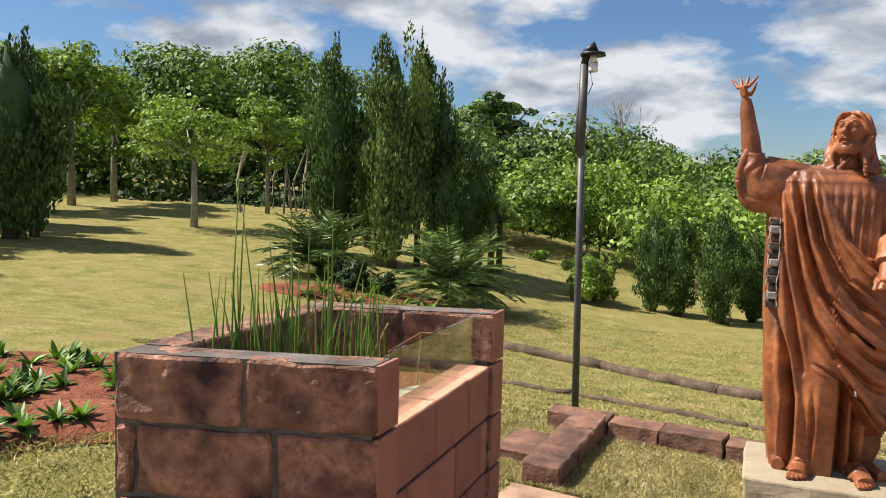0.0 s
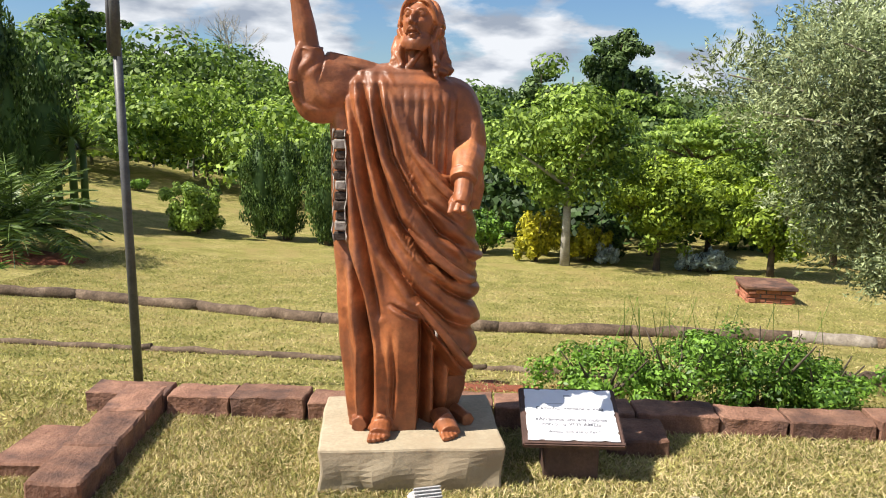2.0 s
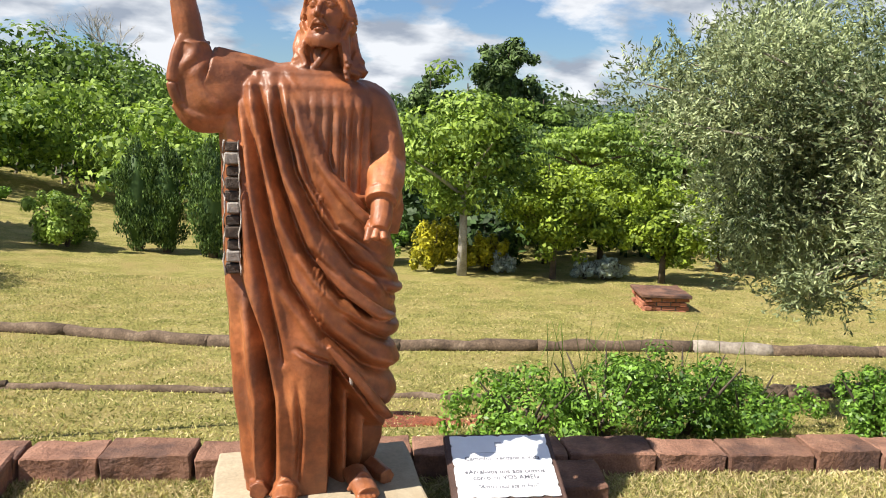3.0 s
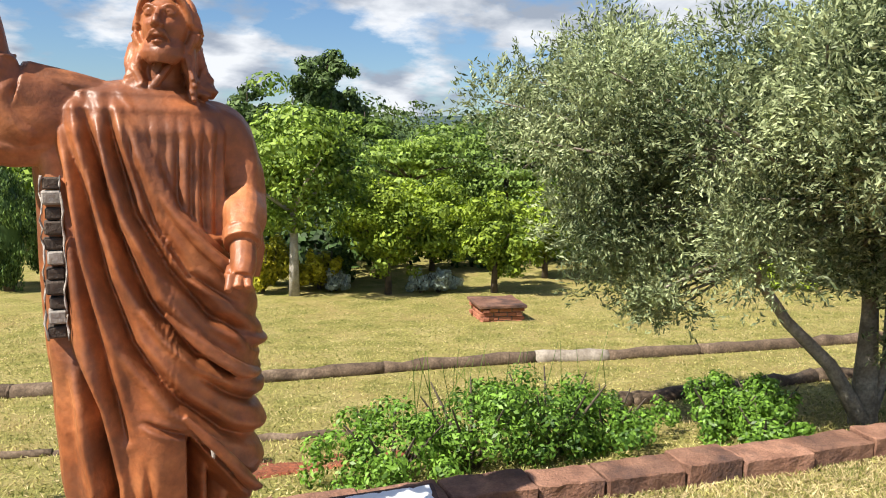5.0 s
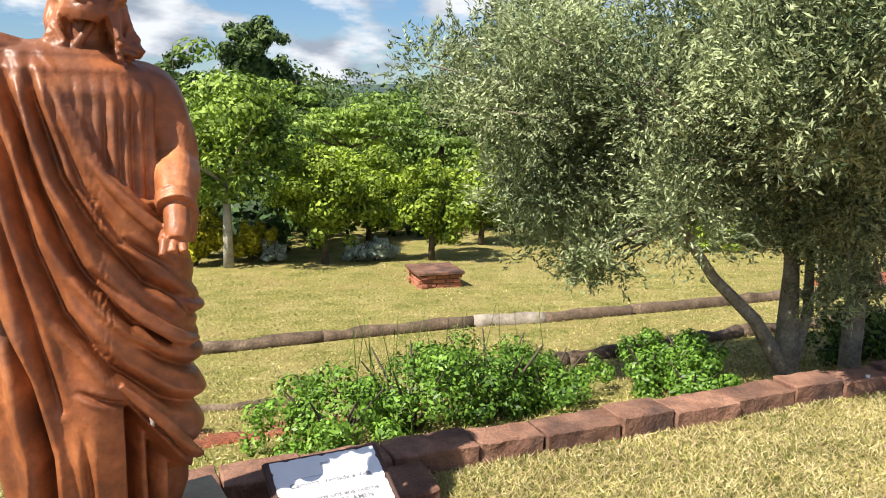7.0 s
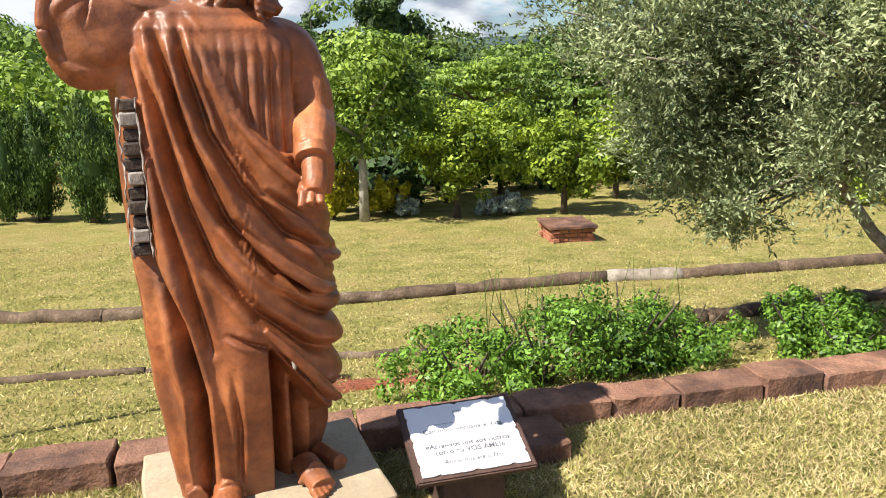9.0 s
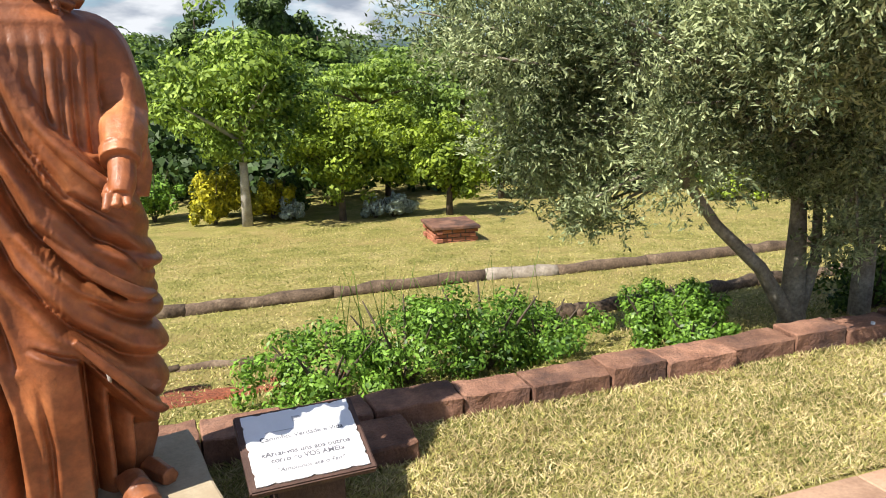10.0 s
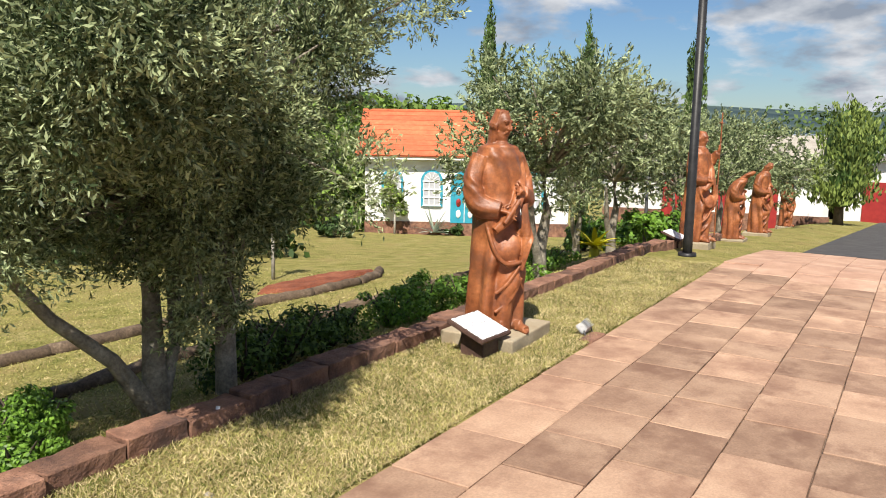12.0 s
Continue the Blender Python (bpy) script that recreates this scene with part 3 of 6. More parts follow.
def limb_bm(bm, pts, radii, sides=20, fold=0.0, n=14, flat=1.0, freq=5.0, seed=0.0):
    """A smooth limb through points, with cloth folds running along it."""
    P = [Vector(p) for p in pts]
    rings = []
    m = len(P) - 1
    for i in range(n * m + 1):
        t = i / n
        j = min(int(t), m - 1)
        f = t - j
        p0, p1, p2, p3 = P[max(j - 1, 0)], P[j], P[j + 1], P[min(j + 2, m)]
        c = 0.5 * ((2 * p1) + (p2 - p0) * f + (2 * p0 - 5 * p1 + 4 * p2 - p3) * f * f + (3 * p1 - p0 - 3 * p2 + p3) * f ** 3)
        dv = 0.5 * ((p2 - p0) + 2 * (2 * p0 - 5 * p1 + 4 * p2 - p3) * f + 3 * (3 * p1 - p0 - 3 * p2 + p3) * f * f)
        r = radii[j] + (radii[j + 1] - radii[j]) * (f * f * (3 - 2 * f))
        q = dv.to_track_quat("Z", "Y")
        ring = []
        for k in range(sides):
            a = 2 * math.pi * k / sides
            rr = r * (1 + fold * ridge(a * freq + 1.7 * t + seed))
            ring.append(bm.verts.new(c + q @ Vector((math.cos(a) * rr, math.sin(a) * rr * flat, 0))))
        rings.append(ring)
    for a, b in zip(rings, rings[1:]):
        for k in range(sides):
            bm.faces.new((a[k], a[(k + 1) % sides], b[(k + 1) % sides], b[k])).smooth = True
    bm.faces.new(rings[0][::-1]), bm.faces.new(rings[-1])


def head_bm(bm, c, s, tilt=0.0, turn=0.0, hair=True, beard=0.07, bald=False):
    """A bearded head with long hair, facing -y; c: the middle of the skull; s: its height."""
    target, bm = bm, bmesh.new()
    res = bmesh.ops.create_icosphere(bm, subdivisions=4, radius=1.0)
    for q in bm.faces:
        q.smooth = True
    for v in res["verts"]:
        x, y, z = v.co
        f = max(0.0, -y)
        w = 0.36 * (1 - 0.25 * max(0, -z) ** 1.5)
        d = 0.44
        p = Vector((x * w, y * d, z * 0.52))
        # brow, eye hollows, cheeks, nose, mouth, chin
        if f > 0.2:
            g = lambda px, pz, sx, sz: math.exp(-((x - px) / sx) ** 2 - ((z - pz) / sz) ** 2)
            p.y -= 0.05 * g(0, 0.26, 0.6, 0.08)
            p.y += 0.10 * (g(0.36, 0.10, 0.17, 0.09) + g(-0.36, 0.10, 0.17, 0.09))
            p.y -= 0.025 * (g(0.36, 0.09, 0.10, 0.05) + g(-0.36, 0.09, 0.10, 0.05))
            p.y -= 0.19 * g(0, -0.10, 0.12, 0.11) + 0.11 * g(0, 0.06, 0.10, 0.14)
            p.y -= 0.03 * (g(0.42, -0.14, 0.2, 0.14) + g(-0.42, -0.14, 0.2, 0.14))
            p.y += 0.09 * g(0, -0.40, 0.20, 0.05)
            p.y -= 0.035 * (g(0, -0.32, 0.22, 0.05) + g(0, -0.49, 0.17, 0.045))
            p.y -= 0.05 * g(0, -0.75, 0.3, 0.16)
        v.co = p * s
    for sx in (-1, 1):
        limb_bm(bm, [(sx * 0.05 * s, -0.435 * s, 0.16 * s), (sx * 0.16 * s, -0.425 * s, 0.205 * s), (sx * 0.27 * s, -0.34 * s, 0.15 * s)], [0.030 * s, 0.034 * s, 0.022 * s], 8, 0, 5)
        ball_bm(bm, (sx * 0.155 * s, -0.365 * s, 0.085 * s), (0.075 * s, 0.055 * s, 0.042 * s), 2)
        limb_bm(bm, [(sx * 0.085 * s, -0.395 * s, 0.10 * s), (sx * 0.155 * s, -0.42 * s, 0.128 * s), (sx * 0.235 * s, -0.36 * s, 0.09 * s)], [0.014 * s, 0.020 * s, 0.014 * s], 8, 0, 5)
        ball_bm(bm, (sx * 0.060 * s, -0.485 * s, -0.125 * s), (0.045 * s, 0.05 * s, 0.04 * s), 2)
        limb_bm(bm, [(sx * 0.015 * s, -0.475 * s, -0.195 * s), (sx * 0.09 * s, -0.445 * s, -0.225 * s), (sx * 0.17 * s, -0.375 * s, -0.33 * s)], [0.026 * s, 0.032 * s, 0.020 * s], 8, 0.15, 5)
        limb_bm(bm, [(sx * 0.36 * s, -0.06 * s, 0.10 * s), (sx * 0.385 * s, -0.04 * s, 0.0), (sx * 0.355 * s, -0.07 * s, -0.10 * s)], [0.035 * s, 0.04 * s, 0.03 * s], 8, 0, 5)
    limb_bm(bm, [(0, -0.425 * s, 0.17 * s), (0, -0.50 * s, 0.0), (0, -0.555 * s, -0.10 * s), (0, -0.50 * s, -0.15 * s)], [0.040 * s, 0.048 * s, 0.062 * s, 0.035 * s], 10, 0, 5)
    limb_bm(bm, [(-0.095 * s, -0.40 * s, -0.275 * s), (0, -0.462 * s, -0.262 * s), (0.095 * s, -0.40 * s, -0.275 * s)], [0.014 * s, 0.026 * s, 0.014 * s], 8, 0, 5)
    limb_bm(bm, [(-0.085 * s, -0.385 * s, -0.345 * s), (0, -0.445 * s, -0.362 * s), (0.085 * s, -0.385 * s, -0.345 * s)], [0.014 * s, 0.030 * s, 0.014 * s], 8, 0, 5)
    if beard:
        for k in range(26):
            a = -1.15 + 2.3 * k / 25
            x = math.sin(a) * 0.29 * s
            y = -math.cos(a) * 0.33 * s
            drop = 0.9 * beard * (0.6 + 0.4 * math.cos(a)) * (0.85 + 0.3 * ((k * 7) % 5) / 5)
            limb_bm(bm, [(x, y, -0.26 * s), (x * 0.95, y * 1.08, -0.46 * s), (x * 0.62, y * 0.98, -0.52 * s - drop)], [0.03 * s + 0.002, 0.045 * s + 0.002, 0.005], 8, 0.15, 5)
    if hair and not bald:
        for sx in (-1, 1):
            for k in range(6):
                y = -0.33 + 0.10 * k
                limb_bm(bm, [(sx * 0.02 * s, (y + 0.06) * s, (0.45 + 0.016 * k) * s), (sx * 0.20 * s, (y - 0.01) * s, (0.415 + 0.012 * k) * s), (sx * 0.335 * s, (y + 0.08) * s, 0.24 * s), (sx * 0.385 * s, (y * 0.5 + 0.02) * s, 0.02 * s)],
                        [0.050 * s, 0.060 * s, 0.058 * s, 0.05 * s], 8, 0.2, 5, 1.0, 3.0, k)
    if hair:
        for k in range(46):
            a = 1.40 + (2 * math.pi - 2.80) * k / 45
            x, y = math.sin(a), -math.cos(a)
            wv = 0.03 * math.sin(k * 2.1)
            top = 0.30 if not bald else 0.05
            limb_bm(bm, [(x * 0.20 * s, y * 0.26 * s + 0.02 * s, 0.50 * s), (x * 0.37 * s, y * 0.43 * s, top * s), (x * (0.43 + 2 * wv) * s, y * (0.45 + wv) * s, -0.10 * s), (x * (0.34 - 2 * wv) * s, y * (0.40 - wv) * s, -0.45 * s),
                         (x * (0.46 + wv) * s, y * (0.42 + wv) * s, -0.82 * s - 0.02 * ((k * 5) % 4))], [0.075 * s, 0.062 * s, 0.062 * s, 0.062 * s, 0.045 * s], 8, 0.22, 5, 1.0, 3.0, k)
    mt = Matrix.Translation(c) @ Euler((radians(tilt), 0, radians(turn))).to_matrix().to_4x4()
    bmesh.ops.transform(bm, matrix=mt, verts=bm.verts[:])
    tmp = bpy.data.meshes.new("head")
    bm.to_mesh(tmp)
    bm.free()
    target.from_mesh(tmp)
    bpy.data.meshes.remove(tmp)


def hand_bm(bm, wrist, direction, side, s=1.0, spread=0.3, curl=0.2):
    """A palm with four fingers and a thumb."""
    d = Vector(direction).normalized()
    x = Vector(side).normalized()
    up = d.cross(x)
    w = Vector(wrist)
    limb_bm(bm, [w, w + d * 0.05 * s, w + d * 0.10 * s], [0.030 * s, 0.042 * s, 0.040 * s], 12, 0, 5, 0.55)
    for i in range(4):
        o = (i - 1.5) * 0.021 * s
        b = w + d * 0.09 * s + x * o
        e = b + d * (0.075 - 0.008 * abs(i - 1.2)) * s + x * o * spread * 2 + up * curl * 0.06 * s * (1 + 0.3 * i)
        limb_bm(bm, [b, (b + e) / 2 + up * 0.006, e], [0.0115 * s, 0.0105 * s, 0.007 * s], 8, 0, 4)
    b = w + d * 0.035 * s + x * 0.03 * s
    limb_bm(bm, [b, b + x * 0.03 * s + d * 0.03 * s, b + x * 0.05 * s + d * 0.075 * s + up * 0.01], [0.015 * s, 0.013 * s, 0.008 * s], 8, 0, 4)


def foot_bm(bm, heel, turn):
    d = Vector((math.sin(radians(turn)), -math.cos(radians(turn)), 0))
    x = Vector((-d.y, d.x, 0))
    h = Vector(heel)
    limb_bm(bm, [h + Vector((0, 0, 0.05)), h + d * 0.08 + Vector((0, 0, 0.042)), h + d * 0.17 + Vector((0, 0, 0.028))], [0.05, 0.05, 0.046], 14, 0, 6, 0.75)
    for i in range(5):
        o = (i - 2) * 0.0185
        limb_bm(bm, [h + d * 0.16 + x * o + Vector((0, 0, 0.022)), h + d * (0.215 - 0.008 * i * i * 0.4) + x * o * 1.1 + Vector((0, 0, 0.016))], [0.015, 0.011], 8, 0, 4)
    limb_bm(bm, [h + d * 0.09 + x * -0.055 + Vector((0, 0, 0.02)), h + d * 0.10 + Vector((0, 0, 0.09)), h + d * 0.09 + x * 0.055 + Vector((0, 0, 0.02))], [0.010, 0.010, 0.010], 8, 0, 5)


def sculpt(ob, voxel):
    """Fuses the modelled masses into one skin."""
    rm = ob.modifiers.new("fuse", "REMESH")
    rm.mode, rm.voxel_size, rm.use_smooth_shade = "VOXEL", voxel, True
    sm = ob.modifiers.new("soften", "SMOOTH")
    sm.factor, sm.iterations = 0.5, 1


# creases of the mantle across the body's front, as (x, z) along each, with depth and half width
CREASES = (
    (((-0.155, 1.62), (-0.15, 1.46), (-0.10, 1.25), (-0.01, 1.08), (0.12, 0.92), (0.28, 0.82)), 0.030, 0.015),
    (((-0.235, 1.62), (-0.21, 1.46), (-0.15, 1.20), (-0.065, 0.98), (0.075, 0.80), (0.29, 0.67)), 0.042, 0.017),
    (((-0.295, 1.60), (-0.25, 1.38), (-0.185, 1.05), (-0.12, 0.85), (0.01, 0.66), (0.17, 0.52), (0.30, 0.46)), 0.036, 0.016),
    (((-0.335, 1.58), (-0.285, 1.34), (-0.228, 0.98), (-0.185, 0.76), (-0.14, 0.56)), 0.030, 0.013),
    (((-0.31, 0.90), (-0.225, 0.66), (-0.185, 0.40), (-0.18, 0.0)), 0.055, 0.016),
    (((-0.12, 1.56), (-0.10, 1.42), (-0.045, 1.22), (0.05, 1.06), (0.20, 0.95)), 0.016, 0.010),
    (((-0.20, 1.58), (-0.18, 1.30), (-0.11, 1.05), (-0.02, 0.88), (0.12, 0.73)), 0.016, 0.010),
    (((0.05, 0.75), (0.16, 0.66), (0.30, 0.58)), 0.018, 0.011),
    (((0.02, 0.58), (0.12, 0.46), (0.24, 0.33), (0.31, 0.27)), 0.016, 0.010),
    (((-0.10, 0.62), (-0.03, 0.58), (0.03, 0.55)), 0.014, 0.008),
    (((-0.085, 0.50), (-0.075, 0.28), (-0.09, 0.05)), 0.013, 0.010),
    (((0.16, 0.92), (0.24, 0.80), (0.30, 0.76)), 0.016, 0.012),
)


def crease_depth(x, z):
    """How far the creases pull the cloth in at (x, z), with a rounded roll of cloth beside each."""
    out = 0.0
    for pts, depth, half in CREASES:
        best, end = 9.0, 1.0
        for k, (p, q) in enumerate(zip(pts, pts[1:])):
            dx, dz = q[0] - p[0], q[1] - p[1]
            t = ((x - p[0]) * dx + (z - p[1]) * dz) / (dx * dx + dz * dz)
            t = min(1.0, max(0.0, t))
            d = math.hypot(x - p[0] - t * dx, z - p[1] - t * dz)
            if d < best:
                best, end = d, min(1.0, 6 * (k + t) / len(pts), 6 * (len(pts) - 1 - k - t) / len(pts) + 0.25)
        if best < half * 4:
            out += depth * end * (0.35 * math.exp(-((best - 2.3 * half) / (0.9 * half)) ** 2) - 1.5 * math.exp(-(best / (0.85 * half)) ** 2))
    return out


def statue_arm_raised():
    bm = bmesh.new()
    body = [(0.0, -0.272, 0.22, 0.165, 0.02), (0.16, -0.29, 0.262, 0.18, 0.02), (0.42, -0.318, 0.29, 0.20, 0.02), (0.63, -0.333, 0.285, 0.21, 0.02), (0.82, -0.345, 0.285, 0.215, 0.01),
            (0.95, -0.348, 0.27, 0.21, 0.01), (1.13, -0.35, 0.245, 0.195, 0.0), (1.26, -0.35, 0.23, 0.185, 0.0), (1.38, -0.355, 0.225, 0.175, 0.0), (1.48, -0.36, 0.225, 0.16, 0.0),
            (1.55, -0.355, 0.205, 0.135, 0.0), (1.60, -0.31, 0.135, 0.105, 0.0), (1.635, -0.20, 0.085, 0.075, 0.0), (1.65, -0.10, 0.06, 0.05, 0.0)]

    def fold(x, z, front, a):
        # the mantle's upper edge across the chest, and its hem over the shins
        edge = -0.095 + 0.40 * (1.57 - z) if z > 1.26 else 0.03 + 1.02 * max(0.0, 1.26 - z)
        hem = 0.54 - 1.45 * (x - 0.035)
        mantle = sstep(edge + 0.012, edge - 0.012, x) if z > 1.02 else 1.0
        low = 1 - sstep(0.022, 0.042, x) * sstep(hem + 0.012, hem - 0.012, z)
        if front > -0.15:
            phi = math.atan2(x + 0.30, 1.88 - z)
            dm = 0.012 * ridge(phi * 30 + 1.2 * math.sin(z * 5), 0.8) * sstep(1.64, 1.54, z) + crease_depth(x, z) * sstep(1.65, 1.57, z) + 0.012 * sstep(1.64, 1.54, z)
            dm += 0.016 * ridge((z + 0.75 * x) * 44 + 1.6 * math.sin(x * 9), 0.8) * sstep(0.14, 0.26, x) * sstep(1.0, 0.85, z) * sstep(0.2, 0.4, z)
            dt = (0.011 * ridge(x * 150 + 0.9 * math.sin(z * 7), 0.5) + 0.004 * math.sin(x * 61 + 3 * z) - 0.020) * sstep(1.58, 1.36, z) if z > 0.9 else 0.050 * ridge(x * 66 + 0.9 * math.sin(z * 4) - 0.4, 0.5) - 0.115
            k = mantle * low
            d = dm * k + dt * (1 - k)
            # the bent leg pushes forward
            d += 0.05 * math.exp(-((x + 0.07) / 0.085) ** 2 - ((z - 0.50) / 0.30) ** 2) * max(0.0, front)
        else:
            d = 0.018 * ridge(a * 12 + z * 2)
        # the trailing side of the mantle hangs smooth and straight
        if x < -0.22:
            d = d * (1 - 0.6 * sstep(-0.22, -0.30, x)) + 0.010 * ridge(a * 13 + 0.6 * math.sin(z * 3), 0.9)
        return d
    robe_bm(bm, body, fold, 280, 320)
    # mantle roll along its upper edge
    limb_bm(bm, [(-0.10, 0.05, 1.56), (-0.095, -0.055, 1.555), (-0.065, -0.150, 1.40), (0.005, -0.195, 1.26), (0.09, -0.215, 1.15), (0.19, -0.20, 1.05), (0.25, -0.08, 0.97)], [0.02, 0.024, 0.021, 0.022, 0.024, 0.028, 0.03], 24, 0.05, 12, 0.8, 3)
    limb_bm(bm, [(-0.02, -0.20, 0.94), (0.10, -0.225, 0.82), (0.21, -0.19, 0.73), (0.27, -0.10, 0.70)], [0.012, 0.026, 0.030, 0.022], 20, 0.12, 12, 0.8, 3)
    limb_bm(bm, [(0.02, -0.235, 0.62), (0.12, -0.235, 0.50), (0.22, -0.18, 0.36), (0.27, -0.10, 0.29)], [0.014, 0.022, 0.026, 0.02], 20, 0.12, 12, 0.8, 3)
    # belt
    limb_bm(bm, [(0.06, -0.165, 1.165), (0.13, -0.165, 1.155), (0.20, -0.13, 1.15)], [0.016, 0.017, 0.016], 12, 0.1, 6)
    # neck, head
    limb_bm(bm, [(0.0, 0.0, 1.55), (0.012, -0.005, 1.64), (0.022, -0.02, 1.74)], [0.095, 0.066, 0.060], 18, 0.03, 6)
    limb_bm(bm, [(-0.045, -0.07, 1.60), (0.0, -0.085, 1.66), (0.05, -0.06, 1.73)], [0.014, 0.013, 0.012], 10, 0, 6)
    head_bm(bm, Vector((0.028, -0.035, 1.805)), 0.205, tilt=-16, turn=-24, beard=0.026)
    for sx in (-1, 1):
        limb_bm(bm, [(0.03 + sx * 0.080, 0.0, 1.76), (0.03 + sx * 0.092, -0.015, 1.69), (0.03 + sx * 0.105, -0.05, 1.635), (0.03 + sx * 0.14, -0.055, 1.61)], [0.030, 0.034, 0.032, 0.016], 12, 0.22, 7, 1.0, 3, sx)
        limb_bm(bm, [(0.03 + sx * 0.07, -0.04, 1.75), (0.03 + sx * 0.098, -0.05, 1.68), (0.03 + sx * 0.085, -0.075, 1.62), (0.03 + sx * 0.115, -0.08, 1.60)], [0.016, 0.02, 0.02, 0.012], 10, 0.2, 7, 1.0, 3, sx)
    # raised arm in a wide sleeve
    limb_bm(bm, [(-0.04, 0.0, 1.47), (-0.20, -0.01, 1.505), (-0.34, -0.03, 1.53), (-0.42, -0.045, 1.56)], [0.070, 0.080, 0.092, 0.088], 64, 0.03, 16, 1.5, 6)
    limb_bm(bm, [(-0.30, -0.01, 1.49), (-0.395, -0.035, 1.485), (-0.44, -0.05, 1.59), (-0.445, -0.06, 1.70)], [0.075, 0.095, 0.080, 0.056], 40, 0.06, 14, 1.0, 6)
    limb_bm(bm, [(-0.32, -0.05, 1.435), (-0.43, -0.06, 1.44), (-0.505, -0.075, 1.495)], [0.05, 0.055, 0.028], 24, 0.08, 8)
    limb_bm(bm, [(-0.495, -0.095, 1.485), (-0.515, -0.105, 1.55), (-0.50, -0.10, 1.65), (-0.465, -0.085, 1.745)], [0.018, 0.020, 0.019, 0.013], 16, 0.06, 8)
    limb_bm(bm, [(-0.495, -0.02, 1.485), (-0.515, 0.0, 1.55), (-0.50, 0.0, 1.65), (-0.465, -0.03, 1.745)], [0.018, 0.020, 0.019, 0.013], 16, 0.06, 8)
    limb_bm(bm, [(-0.10, -0.02, 1.59), (-0.24, -0.04, 1.62), (-0.37, -0.05, 1.655)], [0.035, 0.04, 0.035], 24, 0.08, 8)
    limb_bm(bm, [(-0.44, -0.05, 1.58), (-0.462, -0.06, 1.75), (-0.487, -0.07, 1.90), (-0.50, -0.075, 1.99)], [0.056, 0.050, 0.039, 0.027], 18, 0, 10)
    hand_bm(bm, (-0.50, -0.075, 1.975), (-0.22, -0.05, 1.0), (0.9, -0.4, 0.1), 0.86, 0.75, 0.5)
    # the other arm, bent, its broken hand held out
    limb_bm(bm, [(0.07, 0.0, 1.50), (0.185, -0.01, 1.49), (0.232, -0.02, 1.38), (0.25, -0.04, 1.27)], [0.085, 0.085, 0.078, 0.074], 30, 0.05, 10, 1.1, 5)
    limb_bm(bm, [(0.25, -0.02, 1.28), (0.235, -0.13, 1.23), (0.21, -0.22, 1.175)], [0.078, 0.070, 0.054], 26, 0.05, 10, 1.05, 5)
    limb_bm(bm, [(0.213, -0.20, 1.18), (0.205, -0.235, 1.15)], [0.061, 0.058], 24, 0.03, 4)
    limb_bm(bm, [(0.215, -0.20, 1.17), (0.20, -0.275, 1.095), (0.19, -0.30, 1.06)], [0.042, 0.040, 0.032], 14, 0, 6)
    for o in (-0.032, -0.008, 0.016):
        limb_bm(bm, [(0.19 + o, -0.295, 1.065), (0.182 + o * 1.3, -0.33, 1.035 - abs(o) * 0.4)], [0.017, 0.012], 8, 0, 3)
    limb_bm(bm, [(0.165, -0.26, 1.085), (0.145, -0.295, 1.06)], [0.014, 0.011], 8, 0, 3)
    limb_bm(bm, [(0.262, 0.02, 1.24), (0.272, 0.0, 1.12), (0.262, -0.02, 1.01)], [0.06, 0.055, 0.042], 20, 0.1, 8)
    # feet and sandals
    foot_bm(bm, (-0.125, -0.08, 0.0), -6)
    foot_bm(bm, (0.14, -0.07, 0.0), 12)
    limb_bm(bm, [(-0.22, 0.0, 0.03), (-0.235, -0.15, 0.035)], [0.05, 0.035], 12, 0.1, 5)
    limb_bm(bm, [(0.22, 0.02, 0.03), (0.27, -0.10, 0.03)], [0.04, 0.032], 12, 0.1, 5)
    ob = part("statue", bm, M_BRONZE)
    ob.matrix_basis = ST @ pose(0, 0.02, 0.2)
    sculpt(ob, 0.0042)
    # broken slot up the trailing side, its plaster edges bare
    bm = bmesh.new()
    rj = random.Random(6)
    for e in range(2):
        pts = [(-0.380 + e * 0.055 + rj.uniform(-0.005, 0.005), -0.148 - 0.012 * e + rj.uniform(-0.004, 0.004), 0.875 + 0.0255 * i) for i in range(20)]
        tube_bm(bm, pts, [rj.uniform(0.002, 0.0045) for _ in pts], 6, True, 0)
    slot = part("broken_slot", bm, M_PLASTER)
    slot.matrix_basis = ST @ pose(0.034, 0.024, 0.2)
    for i in range(11):
        z = 0.88 + 0.044 * i
        bm = bmesh.new()
        box_bm(bm, -0.378 + 0.004 * (i % 3), -0.325, -0.150 - 0.006 * (i % 2), -0.06, z, z + 0.034 + 0.006 * (i % 2), None, 0)
        bmesh.ops.bevel(bm, geom=bm.edges[:], offset=0.005, segments=1, affect="EDGES")
        part("hollow", bm, M_CAVITY if i % 4 != 1 else M_PLASTERGREY, slot)
    tagged(slot, "dark broken slot with bare plaster edges in the statue's side", "damage")
    bm = bmesh.new()
    ball_bm(bm, (0.105, -0.225, 0.49), (0.008, 0.012, 0.024), 2, 0, 0.5, 3)
    chip = part("plaster_chip", bm, M_PLASTER)
    chip.matrix_basis = ST @ pose(0, 0.02, 0.2)
    tagged(chip, "small bare white plaster chip on the robe", "damage")
    return tagged(ob, "copper-brown statue of a robed bearded man, one arm raised", "statue")


statue_arm_raised()


